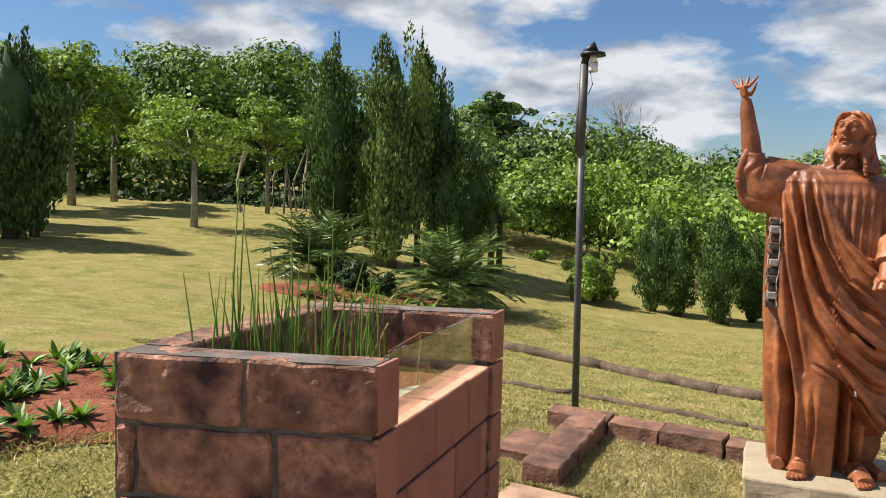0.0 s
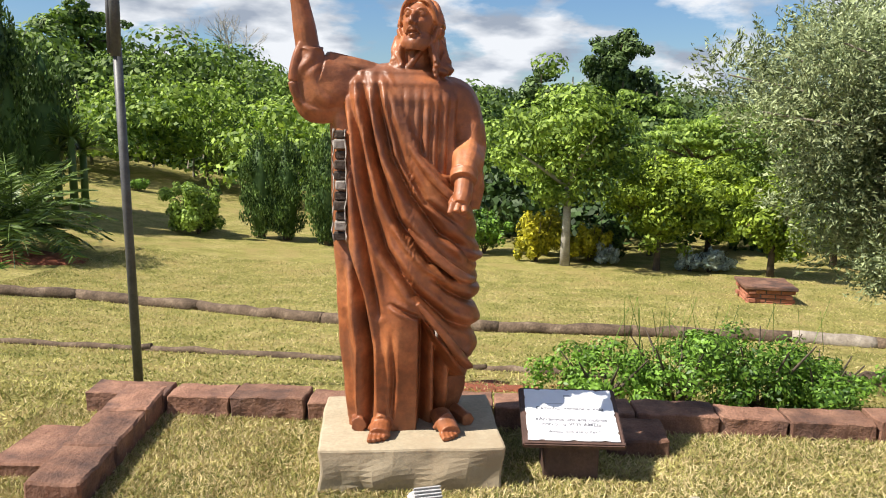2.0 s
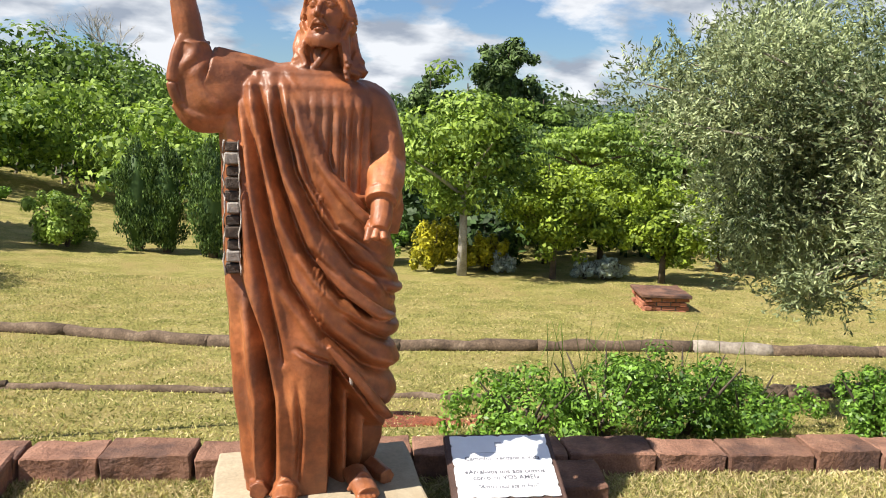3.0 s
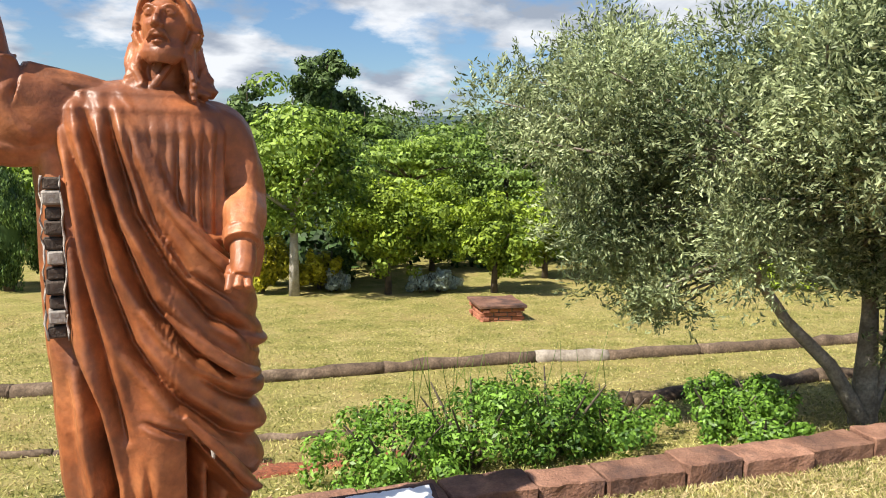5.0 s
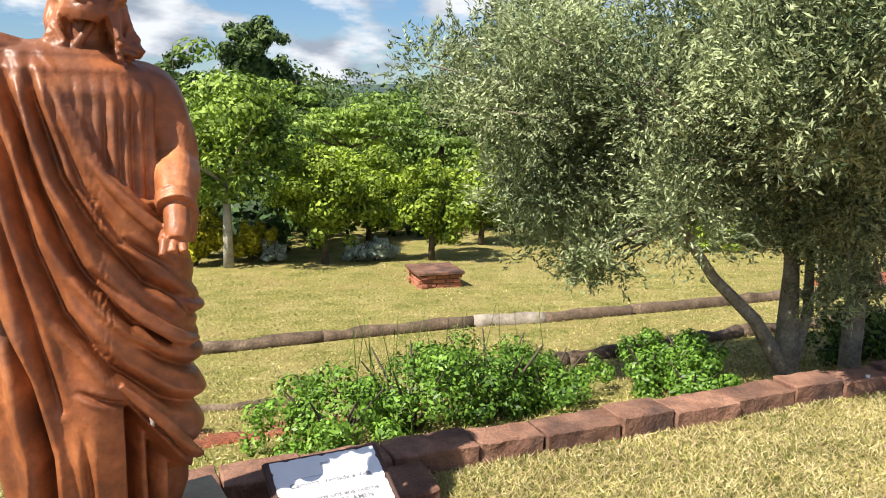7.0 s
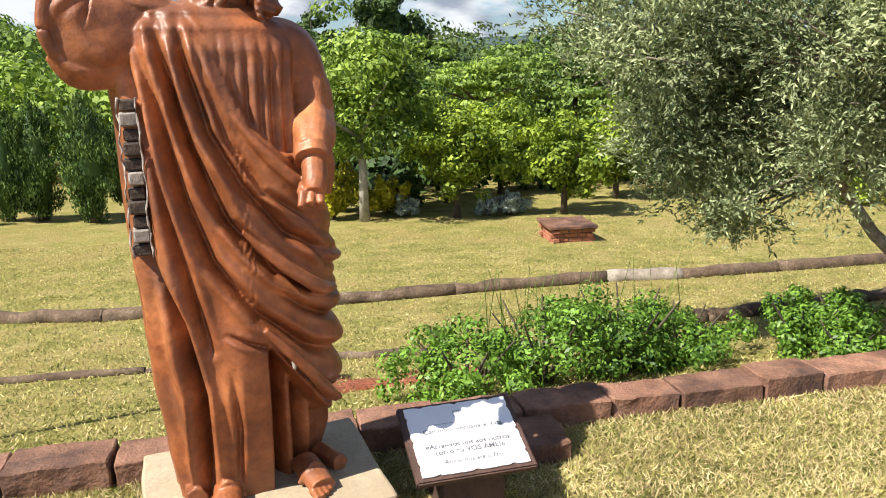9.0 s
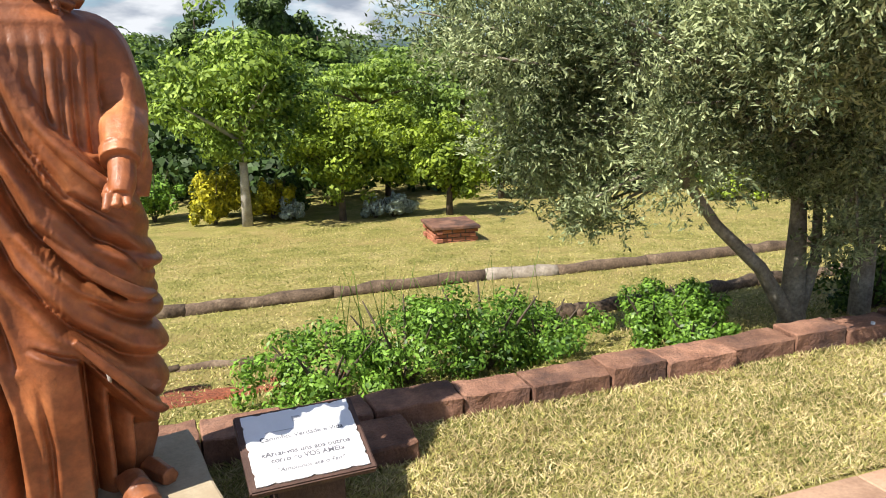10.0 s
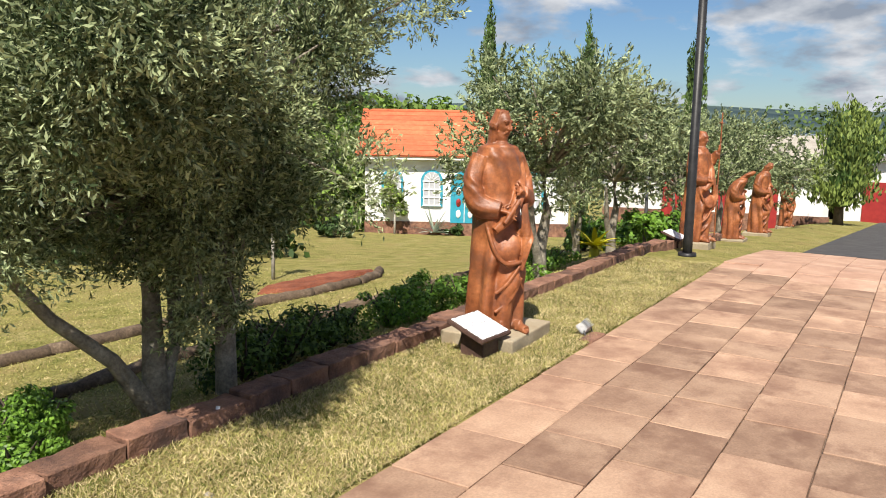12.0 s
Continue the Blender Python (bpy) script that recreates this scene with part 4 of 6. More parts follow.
# ---- plaque on a slanted stand ----
def text_mesh(name, body, size, material, parent, m, align="CENTER", shear=0.0, bold=0.0):
    cu = bpy.data.curves.new(name, "FONT")
    cu.body, cu.size, cu.align_x, cu.align_y, cu.shear, cu.offset = body, size, align, "CENTER", shear, bold
    tmp = bpy.data.objects.new(name, cu)
    scene.collection.objects.link(tmp)
    me = bpy.data.meshes.new_from_object(tmp.evaluated_get(bpy.context.evaluated_depsgraph_get()))
    bpy.data.objects.remove(tmp)
    me.materials.clear()
    me.materials.append(material)
    ob = new(name, me)
    ob.matrix_basis = m
    ob.parent = parent
    return ob


def plaque(m, w, h, zb, zt, lettered, label):
    """A white plate on a dark board, tilted on a brick-red foot; m: the middle of the foot on the ground."""
    root = empty("plaque_stand", m, label, "plaque")
    rise = zt - zb
    run = math.sqrt(max(0.01, h * h - rise * rise))
    tilt = math.atan2(rise, run)
    face = Matrix.Translation((0, 0, (zb + zt) / 2)) @ Matrix.Rotation(tilt, 4, "X")
    bm = bmesh.new()
    box_bm(bm, -w / 2, w / 2, -h / 2, h / 2, -0.03, 0.0)
    bmesh.ops.bevel(bm, geom=bm.edges[:], offset=0.006, segments=2, affect="EDGES")
    b = part("board", bm, M_BROWNFRAME, root, "dark brown backing board")
    b.matrix_basis = face
    # the plate has a torn-parchment outline
    bm = bmesh.new()
    rnd = random.Random(9)
    pts = []
    pw, ph = w / 2 - 0.022, h / 2 - 0.018
    for side in range(4):
        n = 26
        for i in range(n):
            t = i / n
            x, y = ((-pw + 2 * pw * t, -ph), (pw, -ph + 2 * ph * t), (pw - 2 * pw * t, ph), (-pw, ph - 2 * ph * t))[side]
            k = 0.0025 * rnd.random() + (0.007 if i % 9 == 4 else 0)
            x, y = x * (1 - k / pw), y * (1 - k / ph)
            pts.append(bm.verts.new((x, y, 0.002)))
    f = bm.faces.new(pts)
    ext = bmesh.ops.extrude_face_region(bm, geom=[f])
    bmesh.ops.translate(bm, verts=[v for v in ext["geom"] if isinstance(v, bmesh.types.BMVert)], vec=(0, 0, 0.005))
    bmesh.ops.recalc_face_normals(bm, faces=bm.faces[:])
    pl = part("plate", bm, M_PLATE, root, "white enamel plate with a torn-edge outline")
    pl.matrix_basis = face
    up = 0.0085
    if lettered:
        for body, s, y, mm, sh, bo in (("Caminho, Verdade e Vida", 0.030, 0.035, M_INK, 0, 0.0004), ("Seu maior Mandamento", 0.024, -0.004, M_INKPALE, 0, 0), ("\u00abAmai-vos uns aos outros", 0.031, -0.036, M_INK, 0, 0.0008),
                                       ("como eu VOS AMEI\u00bb", 0.031, -0.067, M_INK, 0, 0.0008), ("\"Amou-nos at\u00e9 o Fim\"", 0.027, -0.112, M_INK, 0.25, 0.0004)):
            text_mesh("lettering", body, s, mm, pl, Matrix.Translation((0, y, up)), "CENTER", sh, bo)
        bm = bmesh.new()
        box_bm(bm, -0.13, 0.14, 0.066, 0.068, 0.0075, up)
        box_bm(bm, -0.02, 0.01, 0.10, 0.125, 0.0075, up)
        part("rule", bm, M_INKPALE, pl)
    else:
        bm = bmesh.new()
        for i in range(6):
            box_bm(bm, -0.12 + 0.01 * (i % 3), 0.12 - 0.014 * (i % 2), 0.07 - 0.03 * i, 0.078 - 0.03 * i, 0.0075, up)
        part("lettering", bm, M_INKPALE, pl)
    bm = bmesh.new()
    vs = box_bm(bm, -w * 0.27, w * 0.27, -0.10, 0.10, -0.02, zb + 0.05)
    for v in vs:
        if v.co.z > 0:
            v.co.z = zb - 0.015 + rise * (v.co.y + run / 2) / run - 0.02
    bmesh.ops.bevel(bm, geom=bm.edges[:], offset=0.006, segments=2, affect="EDGES")
    part("foot", bm, M_BROWNFRAME, root, "dark brown painted foot")
    return root


PQ = pose(2.33, 3.775, 0, 0, 0, math.degrees(math.atan2(-0.155, 0.426)))
plaque(PQ, 0.455, 0.365, 0.205, 0.345, True, "white lettered plaque on a dark brown slanted stand in the lawn")


# ---- floodlights ----
def floodlight(m, label):
    root = empty("floodlight", m, label, "floodlight", "garden floodlights")
    bm = bmesh.new()
    vs = box_bm(bm, -0.075, 0.075, -0.03, 0.03, 0.05, 0.15)
    for v in vs:
        if v.co.y > 0:
            v.co.x *= 0.75
            v.co.z = 0.1 + (v.co.z - 0.1) * 0.7
    bmesh.ops.bevel(bm, geom=bm.edges[:], offset=0.008, segments=2, affect="EDGES")
    h = part("housing", bm, M_ALU, root, "grey cast housing")
    h.matrix_basis = pose(0, 0, 0, 50, 0, 0)
    h.location = (0, 0.05, 0.02)
    for i in range(6):
        bm = bmesh.new()
        box_bm(bm, -0.055, 0.055, 0.03, 0.05, 0.062 + 0.014 * i, 0.067 + 0.014 * i)
        part("fin", bm, M_ALU, h)
    bm = bmesh.new()
    box_bm(bm, -0.065, 0.065, -0.034, -0.030, 0.06, 0.14)
    part("lens", bm, M_PLATE, h, "pale glass front")
    bm = bmesh.new()
    tube_bm(bm, [(-0.08, 0, 0.07), (-0.085, 0.02, 0.01), (0.0, 0.02, 0.0), (0.085, 0.02, 0.01), (0.08, 0, 0.07)], [0.007] * 5, 6)
    part("bracket", bm, M_METAL, root)
    bm = bmesh.new()
    tube_bm(bm, [(0, 0.03, -0.05), (0, 0.03, 0.02)], [0.015, 0.015], 8)
    part("stake", bm, M_METAL, root)
    return root


floodlight(pose(1.565, 3.52, 0.0, 0, 0, 176), "small grey floodlight on a bracket before the plinth")


# ---- kerbs and loose slabs ----
def kerb():
    root = empty("stone_kerb", pose(0, 0, 0), "long kerb of rough red sandstone blocks edging the lawn", "kerb")
    rnd = random.Random(2)
    ang = math.degrees(math.atan2(UY, UX))
    u, k = -0.28, 0
    while u < 19:
        ln = 0.31 + 0.14 * rnd.random()
        h = 0.112 + rnd.uniform(-0.012, 0.02)
        if 3.05 < u < 3.6:
            h -= 0.02
        me = block_mesh("block", ln - 0.012, 0.20 + rnd.uniform(-0.01, 0.02), h + 0.05, 0.006, 0.010, seed=k + 200, cuts=7, mats=(M_STONE,))
        x, y = xy(u + ln / 2, 1.185 + rnd.uniform(-0.012, 0.012))
        piece("block", me, pose(x, y, min(0.0, ground_z(x, y)) - 0.05, rnd.uniform(-1.5, 1.5), rnd.uniform(-1, 1), ang + rnd.uniform(-1.5, 1.5)), root)
        u += ln
        k += 1
    return root


kerb()


def side_kerb():
    root = empty("short_kerb", pose(0, 0, 0), "short return kerb of red sandstone slabs", "kerb")
    a, b = Vector((0.13, 4.02, 0)), Vector((0.46, 5.14, 0))
    d = (b - a).normalized()
    ang = math.degrees(math.atan2(d.y, d.x))
    s = 0.0
    for k, ln in enumerate((0.38, 0.42, 0.40)):
        me = block_mesh("block", ln - 0.01, 0.235, 0.19, 0.010, 0.011, seed=k + 300, cuts=5, mats=(M_STONE,))
        p = a + d * (s + ln / 2)
        piece("block", me, pose(p.x, p.y, -0.055, 0, 0, ang), root)
        s += ln


side_kerb()


def slab(m, sx, sy, sz, seed, label):
    ob = new("stone_slab", block_mesh("stone_slab", sx, sy, sz, 0.010, 0.010, seed=seed, cuts=4, mats=(M_STONE,)))
    ob.matrix_basis = m
    return tagged(ob, label, "stone slab")


slab(pose(0.09, 4.58, -0.01, 0, 2, 70), 0.46, 0.42, 0.085, 11, "loose dark red sandstone slab lying beside the kerb")
slab(pose(-0.02, 4.60, -0.06, 0, 0, 72), 0.36, 0.36, 0.055, 12, "second sandstone slab under the loose one")
slab(pose(2.78, 3.92, 0.0, 4, -3, -22), 0.30, 0.26, 0.10, 13, "grey-brown stone block leaning against the kerb")


# ---- lamp post of steel tube ----
def lamp_post():
    x, y = 0.35, 6.07
    z = ground_z(x, y)
    root = empty("lamp_post", pose(x, y, z), "thin grey steel lamp post with a bare spiral bulb", "lamp post")
    top = 2.67 - z
    bm = bmesh.new()
    tube_bm(bm, [(0.02, 0, -0.05), (0.0, 0, 1.2), (-0.015, 0, top - 0.55)], [0.030, 0.029, 0.028], 14)
    part("pole", bm, M_METAL, root)
    bm = bmesh.new()
    tube_bm(bm, [(-0.02, 0, top - 0.72), (-0.018, 0, top)], [0.034, 0.034], 14)
    tube_bm(bm, [(-0.055, 0, top - 0.70), (-0.05, 0, top - 0.15)], [0.016, 0.016], 8)
    part("sleeve", bm, M_METAL, root, "thicker upper sleeve")
    bm = bmesh.new()
    tube_bm(bm, [(-0.02, 0, top - 0.02), (0.0, -0.02, top + 0.10), (0.05, -0.03, top + 0.14), (0.06, -0.03, top + 0.09)], [0.03, 0.034, 0.034, 0.03], 10)
    tube_bm(bm, [(0.045, -0.03, top + 0.06), (0.045, -0.03, top + 0.085)], [0.10, 0.095], 18)
    part("cap", bm, M_BLACK, root, "black round lamp cap")
    bm = bmesh.new()
    tube_bm(bm, [(0.05, -0.03, top + 0.06), (0.05, -0.03, top + 0.01)], [0.03, 0.03], 12)
    for k in range(4):
        pts = [(0.05 + 0.03 * math.cos(0.7 * i + k), -0.03 + 0.03 * math.sin(0.7 * i + k), top + 0.01 - 0.018 * k - 0.002 * i) for i in range(10)]
        tube_bm(bm, pts, [0.009] * 10, 6)
    part("bulb", bm, M_PLATE, root, "white spiral bulb, unlit")
    bm = bmesh.new()
    tube_bm(bm, [(0.03, -0.03, top - 0.06), (0.05, -0.03, top - 0.16), (0.02, -0.02, top - 0.24)], [0.004] * 3, 5)
    part("wire", bm, M_BLACK, root)


lamp_post()


# ---- logs laid along the lawn ----
def log_row(pts, r, label, seed, pale=()):
    """Weathered timbers end to end along pts on the ground."""
    root = empty("log_edging", pose(0, 0, 0), label, "log edging")
    rnd = random.Random(seed)
    for i, (a, b) in enumerate(zip(pts, pts[1:])):
        bm = bmesh.new()
        n = 9
        line = []
        for k in range(n):
            t = -0.012 + 1.024 * k / (n - 1)
            x, y = a[0] + (b[0] - a[0]) * t, a[1] + (b[1] - a[1]) * t
            line.append((x, y, ground_z(x, y) + r * 0.45 + 0.010 * math.sin(k * 1.9 + seed)))
        tube_bm(bm, line, [r * (1 + 0.26 * noise.noise(Vector((k * 0.8, seed + i * 3.1, 0)))) for k in range(n)], 10)
        for v in bm.verts:
            v.co += Vector((0, 0, 1)) * 0.03 * noise.noise(v.co * 5)
        part("log", bm, M_LOGPALE if i in pale else M_LOG, root, "bleached split log" if i in pale else "")


def curve_pts(ctrl, n):
    out = []
    for i in range(len(ctrl) - 1):
        for k in range(n):
            t = k / n
            out.append((ctrl[i][0] + (ctrl[i + 1][0] - ctrl[i][0]) * t, ctrl[i][1] + (ctrl[i + 1][1] - ctrl[i][1]) * t))
    return out + [ctrl[-1]]


log_row([(-3.6, 12.3), (-1.9, 12.2), (-0.66, 12.05), (0.9, 11.25), (2.3, 10.05), (4.2, 9.02), (5.7, 8.42), (7.37, 7.70), (8.1, 7.20), (9.2, 6.66), (10.5, 5.95), (11.5, 5.45), (12.4, 4.80), (13.4, 4.38), (14.3, 4.3), (15.2, 4.5)], 0.085,
        "curving row of weathered grey-brown logs across the lawn", 3, pale=(7,))
log_row([(-1.2, 8.95), (0.36, 8.2), (2.0, 7.3), (3.1, 6.68), (3.95, 6.12)], 0.034, "thin half-buried timber edging", 5)
log_row([(5.6, 5.72), (6.16, 5.48), (7.0, 5.22), (8.2, 4.85), (9.3, 4.25), (11.7, 3.22), (13.5, 2.4)], 0.075, "lower row of dark weathered logs below the olive trees", 6)


# ---- brick pier with a stone lid ----
def brick_pier():
    x, y = 9.38, 10.42
    root = empty("brick_pier", on_ground(x, y, -27), "low square brick pier with a grey stone lid on the lawn", "brick pier")
    bm = bmesh.new()
    box_bm(bm, -0.31, 0.31, -0.31, 0.31, -0.1, 0.22)
    part("core", bm, M_MORTAR, root)
    me = block_mesh("brick", 0.20, 0.10, 0.056, 0.005, 0.003, seed=5, cuts=1, mats=(M_BRICK,))
    for c in range(4):
        for s in range(4):
            for i in range(3):
                t = -0.22 + 0.22 * i + (0.05 if c % 2 else -0.03)
                mm = pose(0, 0, 0, 0, 0, 90 * s) @ pose(t, -0.275, -0.03 + 0.066 * c)
                piece("brick", me, mm, root)
    lid = new("lid", block_mesh("lid", 0.78, 0.78, 0.06, 0.012, 0.012, seed=8, cuts=4, mats=(M_STONE,)))
    lid.location, lid.parent = (0, 0, 0.232), root
    lid["label"] = "weathered grey stone lid"


brick_pier()


# ---- trees and shrubs ----
def branchy(bm, base, top, r, rnd, spread, n):
    """Limbs from a fork up into the crown."""
    for i in range(n):
        a = 2 * math.pi * (i + rnd.random() * 0.6) / n
        e = Vector(top) + Vector((math.cos(a) * spread, math.sin(a) * spread, rnd.uniform(-0.15, 0.25) * spread))
        mid = Vector(base).lerp(e, 0.5) + Vector((rnd.gauss(0, 0.06), rnd.gauss(0, 0.06), 0.05)) * spread
        tube_bm(bm, [base, mid, e], [r, r * 0.6, r * 0.2], 7, False)


def tree(name, x, y, height, crown_r, crown_low, n, leaf, size, label, bark=M_BARK_DARK, trunk_r=0.08, lumps=14, flat=0.8, seed=1, lean=(0, 0), category="tree", group="", inner=0.3, dz=0.0):
    """Tapered trunk with limbs and a crown of leaf clumps with gaps."""
    root = empty(name, on_ground(x, y, 0, dz), label, category, group)
    rnd = random.Random(seed)
    mid = (height + crown_low) / 2
    bm = bmesh.new()
    fork = crown_low + 0.25 * (height - crown_low)
    tube_bm(bm, [(0, 0, -0.1), (lean[0] * 0.4, lean[1] * 0.4, fork * 0.5), (lean[0], lean[1], fork)], [trunk_r * 1.3, trunk_r, trunk_r * 0.75], 9)
    branchy(bm, (lean[0], lean[1], fork * 0.97), (lean[0], lean[1], mid), trunk_r * 0.6, rnd, crown_r * 0.7, 6)
    tube_bm(bm, [(lean[0], lean[1], fork * 0.95), (lean[0], lean[1], height * 0.93)], [trunk_r * 0.6, trunk_r * 0.15], 7, False)
    part("trunk", bm, bark, root)
    clumps = []
    hz = (height - crown_low) / 2
    for i in range(lumps * 3):
        d = Vector((rnd.gauss(0, 1), rnd.gauss(0, 1), rnd.gauss(0, 1))).normalized()
        az = math.atan2(d.y, d.x)
        k = rnd.uniform(0.25, 1.0) ** 0.7 * (0.90 + 0.16 * math.sin(3 * az + seed) + 0.12 * math.sin(5 * d.z + 2 * az + seed * 1.7))
        c = (lean[0] + d.x * crown_r * k, lean[1] + d.y * crown_r * k, mid + d.z * hz * k)
        q = rnd.uniform(0.12, 0.27)
        clumps.append((c, (crown_r * q * 1.25, crown_r * q * 1.25, min(crown_r, hz) * q * flat)))
    clumps.append(((lean[0], lean[1], mid), (crown_r * 0.38, crown_r * 0.38, hz * 0.45)))
    leaf_mesh("crown", clumps, n, size, size * 0.5, leaf, root, inner=inner)
    return root


def cypress(x, y, height, r, n, label, leaf=None, size=0.11, seed=1, tips=1, low=0.12, group=""):
    """A columnar tree: steep plumes packed round a stem."""
    root = empty("cypress", on_ground(x, y), label, "cypress", group)
    r = r * (1.22 if height > 3 else 1.1)
    rnd = random.Random(seed)
    bm = bmesh.new()
    tube_bm(bm, [(0, 0, -0.1), (0, 0, height * 0.5), (0, 0, height * 0.92)], [0.09 * r / 0.6 + 0.03, 0.05, 0.01], 8)
    part("trunk", bm, M_BARK_DARK, root)
    clumps = []
    for i in range(60):
        t = (i + rnd.random()) / 60
        z = height * (low + (0.97 - low) * t)
        rr = r * (0.8 + 0.2 * math.sin(math.pi * min(1, 0.1 + t * 0.8)) + 0.22 * rnd.uniform(-1, 1)) * (1.0 if t < 0.66 else max(0.14, 1 - ((t - 0.66) / 0.34) ** 1.8))
        if t < 0.12:
            rr *= 0.45 + 4.5 * t
        a = rnd.random() * 6.283
        tip = (a // (6.283 / tips)) * (6.283 / tips) if tips > 1 else 0
        off = rr * 0.62
        sx = (r * 0.45 * math.cos(tip) if tips > 1 and t > 0.5 else 0)
        clumps.append(((sx + math.cos(a) * off, math.sin(a) * off, z), (rr * 0.48, rr * 0.48, height * 0.085)))
    p, d = clump_points(clumps, n, 0.35)
    dirs = np.column_stack([d[:, 0] * 0.35, d[:, 1] * 0.35, np.ones(len(d)) * 1.0])
    v, f = leaf_faces(p, size, size * 0.42, 0.6, dirs)
    mesh_np("crown", v, f, leaf or L_CYPRESS, root)
    # added solid core, its dark colour standing for shade inside the crown
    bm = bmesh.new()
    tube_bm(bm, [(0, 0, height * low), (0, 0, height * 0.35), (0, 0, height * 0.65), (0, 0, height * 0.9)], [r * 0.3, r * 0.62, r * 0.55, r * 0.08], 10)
    part("shade_core", bm, L_DARK, root, "added dark core that paints the crown's inner shade")
    return root


def shrub(x, y, r, h, n, leaf, size, label, seed=1, lumps=9, name="shrub", category="shrub", group="", dz=0.0):
    root = empty(name, on_ground(x, y, 0, dz), label, category, group)
    rnd = random.Random(seed)
    bm = bmesh.new()
    for i in range(7):
        a = 6.283 * i / 7
        tube_bm(bm, [(0, 0, -0.03), (math.cos(a) * r * 0.3, math.sin(a) * r * 0.3, h * 0.4), (math.cos(a) * r * 0.6, math.sin(a) * r * 0.6, h * 0.8)], [0.018, 0.012, 0.004], 5, False)
    part("stemwork", bm, M_BARK_DARK, root)
    clumps = [((0, 0, h * 0.42), (r * 0.6, r * 0.6, h * 0.34))]
    for i in range(lumps * 2):
        a = rnd.random() * 6.283
        k = rnd.uniform(0.25, 0.95)
        clumps.append(((math.cos(a) * r * k, math.sin(a) * r * k, h * rnd.uniform(0.18, 0.92) * (1.08 - 0.42 * k)), (r * rnd.uniform(0.14, 0.30),) * 2 + (h * rnd.uniform(0.10, 0.22),)))
    leaf_mesh("foliage", clumps, n, size, size * 0.5, leaf, root)
    return root


# two olive trees by the kerb
def olive(x, y, trunks, clumps, n, label, seed, leaf_len=0.043):
    root = empty("olive_tree", on_ground(x, y), label, "olive tree", "olive trees along the kerb")
    bm = bmesh.new()
    for pts, radii in trunks:
        tube_bm(bm, pts, radii, 12, False)
    for v in bm.verts:
        v.co += Vector((noise.noise(v.co * 9), noise.noise(v.co * 9 + Vector((4, 0, 0))), 0)) * 0.018
    part("trunk", bm, M_BARK, root)
    rnd = random.Random(seed)
    # boughs, then twigs that carry the leaves
    bm = bmesh.new()
    fork = trunks[0][0][-1]
    for c, r in clumps:
        a = Vector(fork)
        e = Vector(c)
        tube_bm(bm, [a, a.lerp(e, 0.5) + Vector((rnd.gauss(0, 0.08), rnd.gauss(0, 0.08), 0.08)), e], [0.028, 0.018, 0.006], 6, False)
    part("branchwork", bm, M_BARK, root)
    p, d = clump_points(clumps, max(1, n // 14), 0.45)
    d = d + np.array([0, 0, 0.25]) + unit(len(p)) * 0.5
    d /= np.linalg.norm(d, axis=1, keepdims=True)
    k = 14
    t = RNG.uniform(-0.09, 0.13, (len(p), k, 1))
    pts = p[:, None, :] + d[:, None, :] * t + RNG.normal(0, 0.012, (len(p), k, 3))
    dirs = np.repeat(d[:, None, :], k, 1) * 0.55
    v, f = leaf_faces(pts.reshape(-1, 3), leaf_len, leaf_len * 0.28, 0.0, dirs.reshape(-1, 3))
    mesh_np("crown", v, f, L_OLIVE, root)
    return root


def lumpy(cx, cy, cz, rx, ry, rz, n, seed, q=(0.24, 0.42)):
    rnd = random.Random(seed)
    out = [((cx, cy, cz), (rx * 0.5, ry * 0.5, rz * 0.5))]
    for i in range(n):
        d = Vector((rnd.gauss(0, 1), rnd.gauss(0, 1), rnd.gauss(0, 1))).normalized() * rnd.uniform(0.4, 0.8)
        s = rnd.uniform(*q)
        out.append(((cx + d.x * rx, cy + d.y * ry, cz + d.z * rz), (rx * s, ry * s, rz * s)))
    return out


olive(6.16, 3.60,
      [([(0, 0, -0.1), (0.02, 0.02, 0.25), (0.08, 0.05, 0.75), (0.10, 0.10, 1.35)], [0.095, 0.075, 0.055, 0.04]),
       ([(-0.02, 0.0, 0.02), (-0.20, 0.16, 0.40), (-0.46, 0.36, 0.70), (-0.80, 0.60, 1.25)], [0.065, 0.050, 0.042, 0.03]),
       ([(0.03, -0.02, 0.05), (0.14, -0.06, 0.45), (0.22, 0.0, 1.25)], [0.05, 0.036, 0.025])],
      lumpy(-0.60, 0.85, 1.82, 1.40, 1.40, 1.20, 52, 3, (0.17, 0.30)) + lumpy(-1.15, 1.45, 2.05, 0.95, 0.95, 0.85, 18, 5, (0.2, 0.36)) + lumpy(-0.95, 1.15, 0.98, 0.62, 0.62, 0.48, 12, 7) + lumpy(0.2, 0.1, 2.3, 1.0, 1.0, 0.95, 20, 8) + lumpy(-1.15, -0.25, 2.15, 0.7, 0.6, 0.7, 14, 9),
      200000, "old olive tree with a forked pale trunk and silvery grey-green leaves", 3)
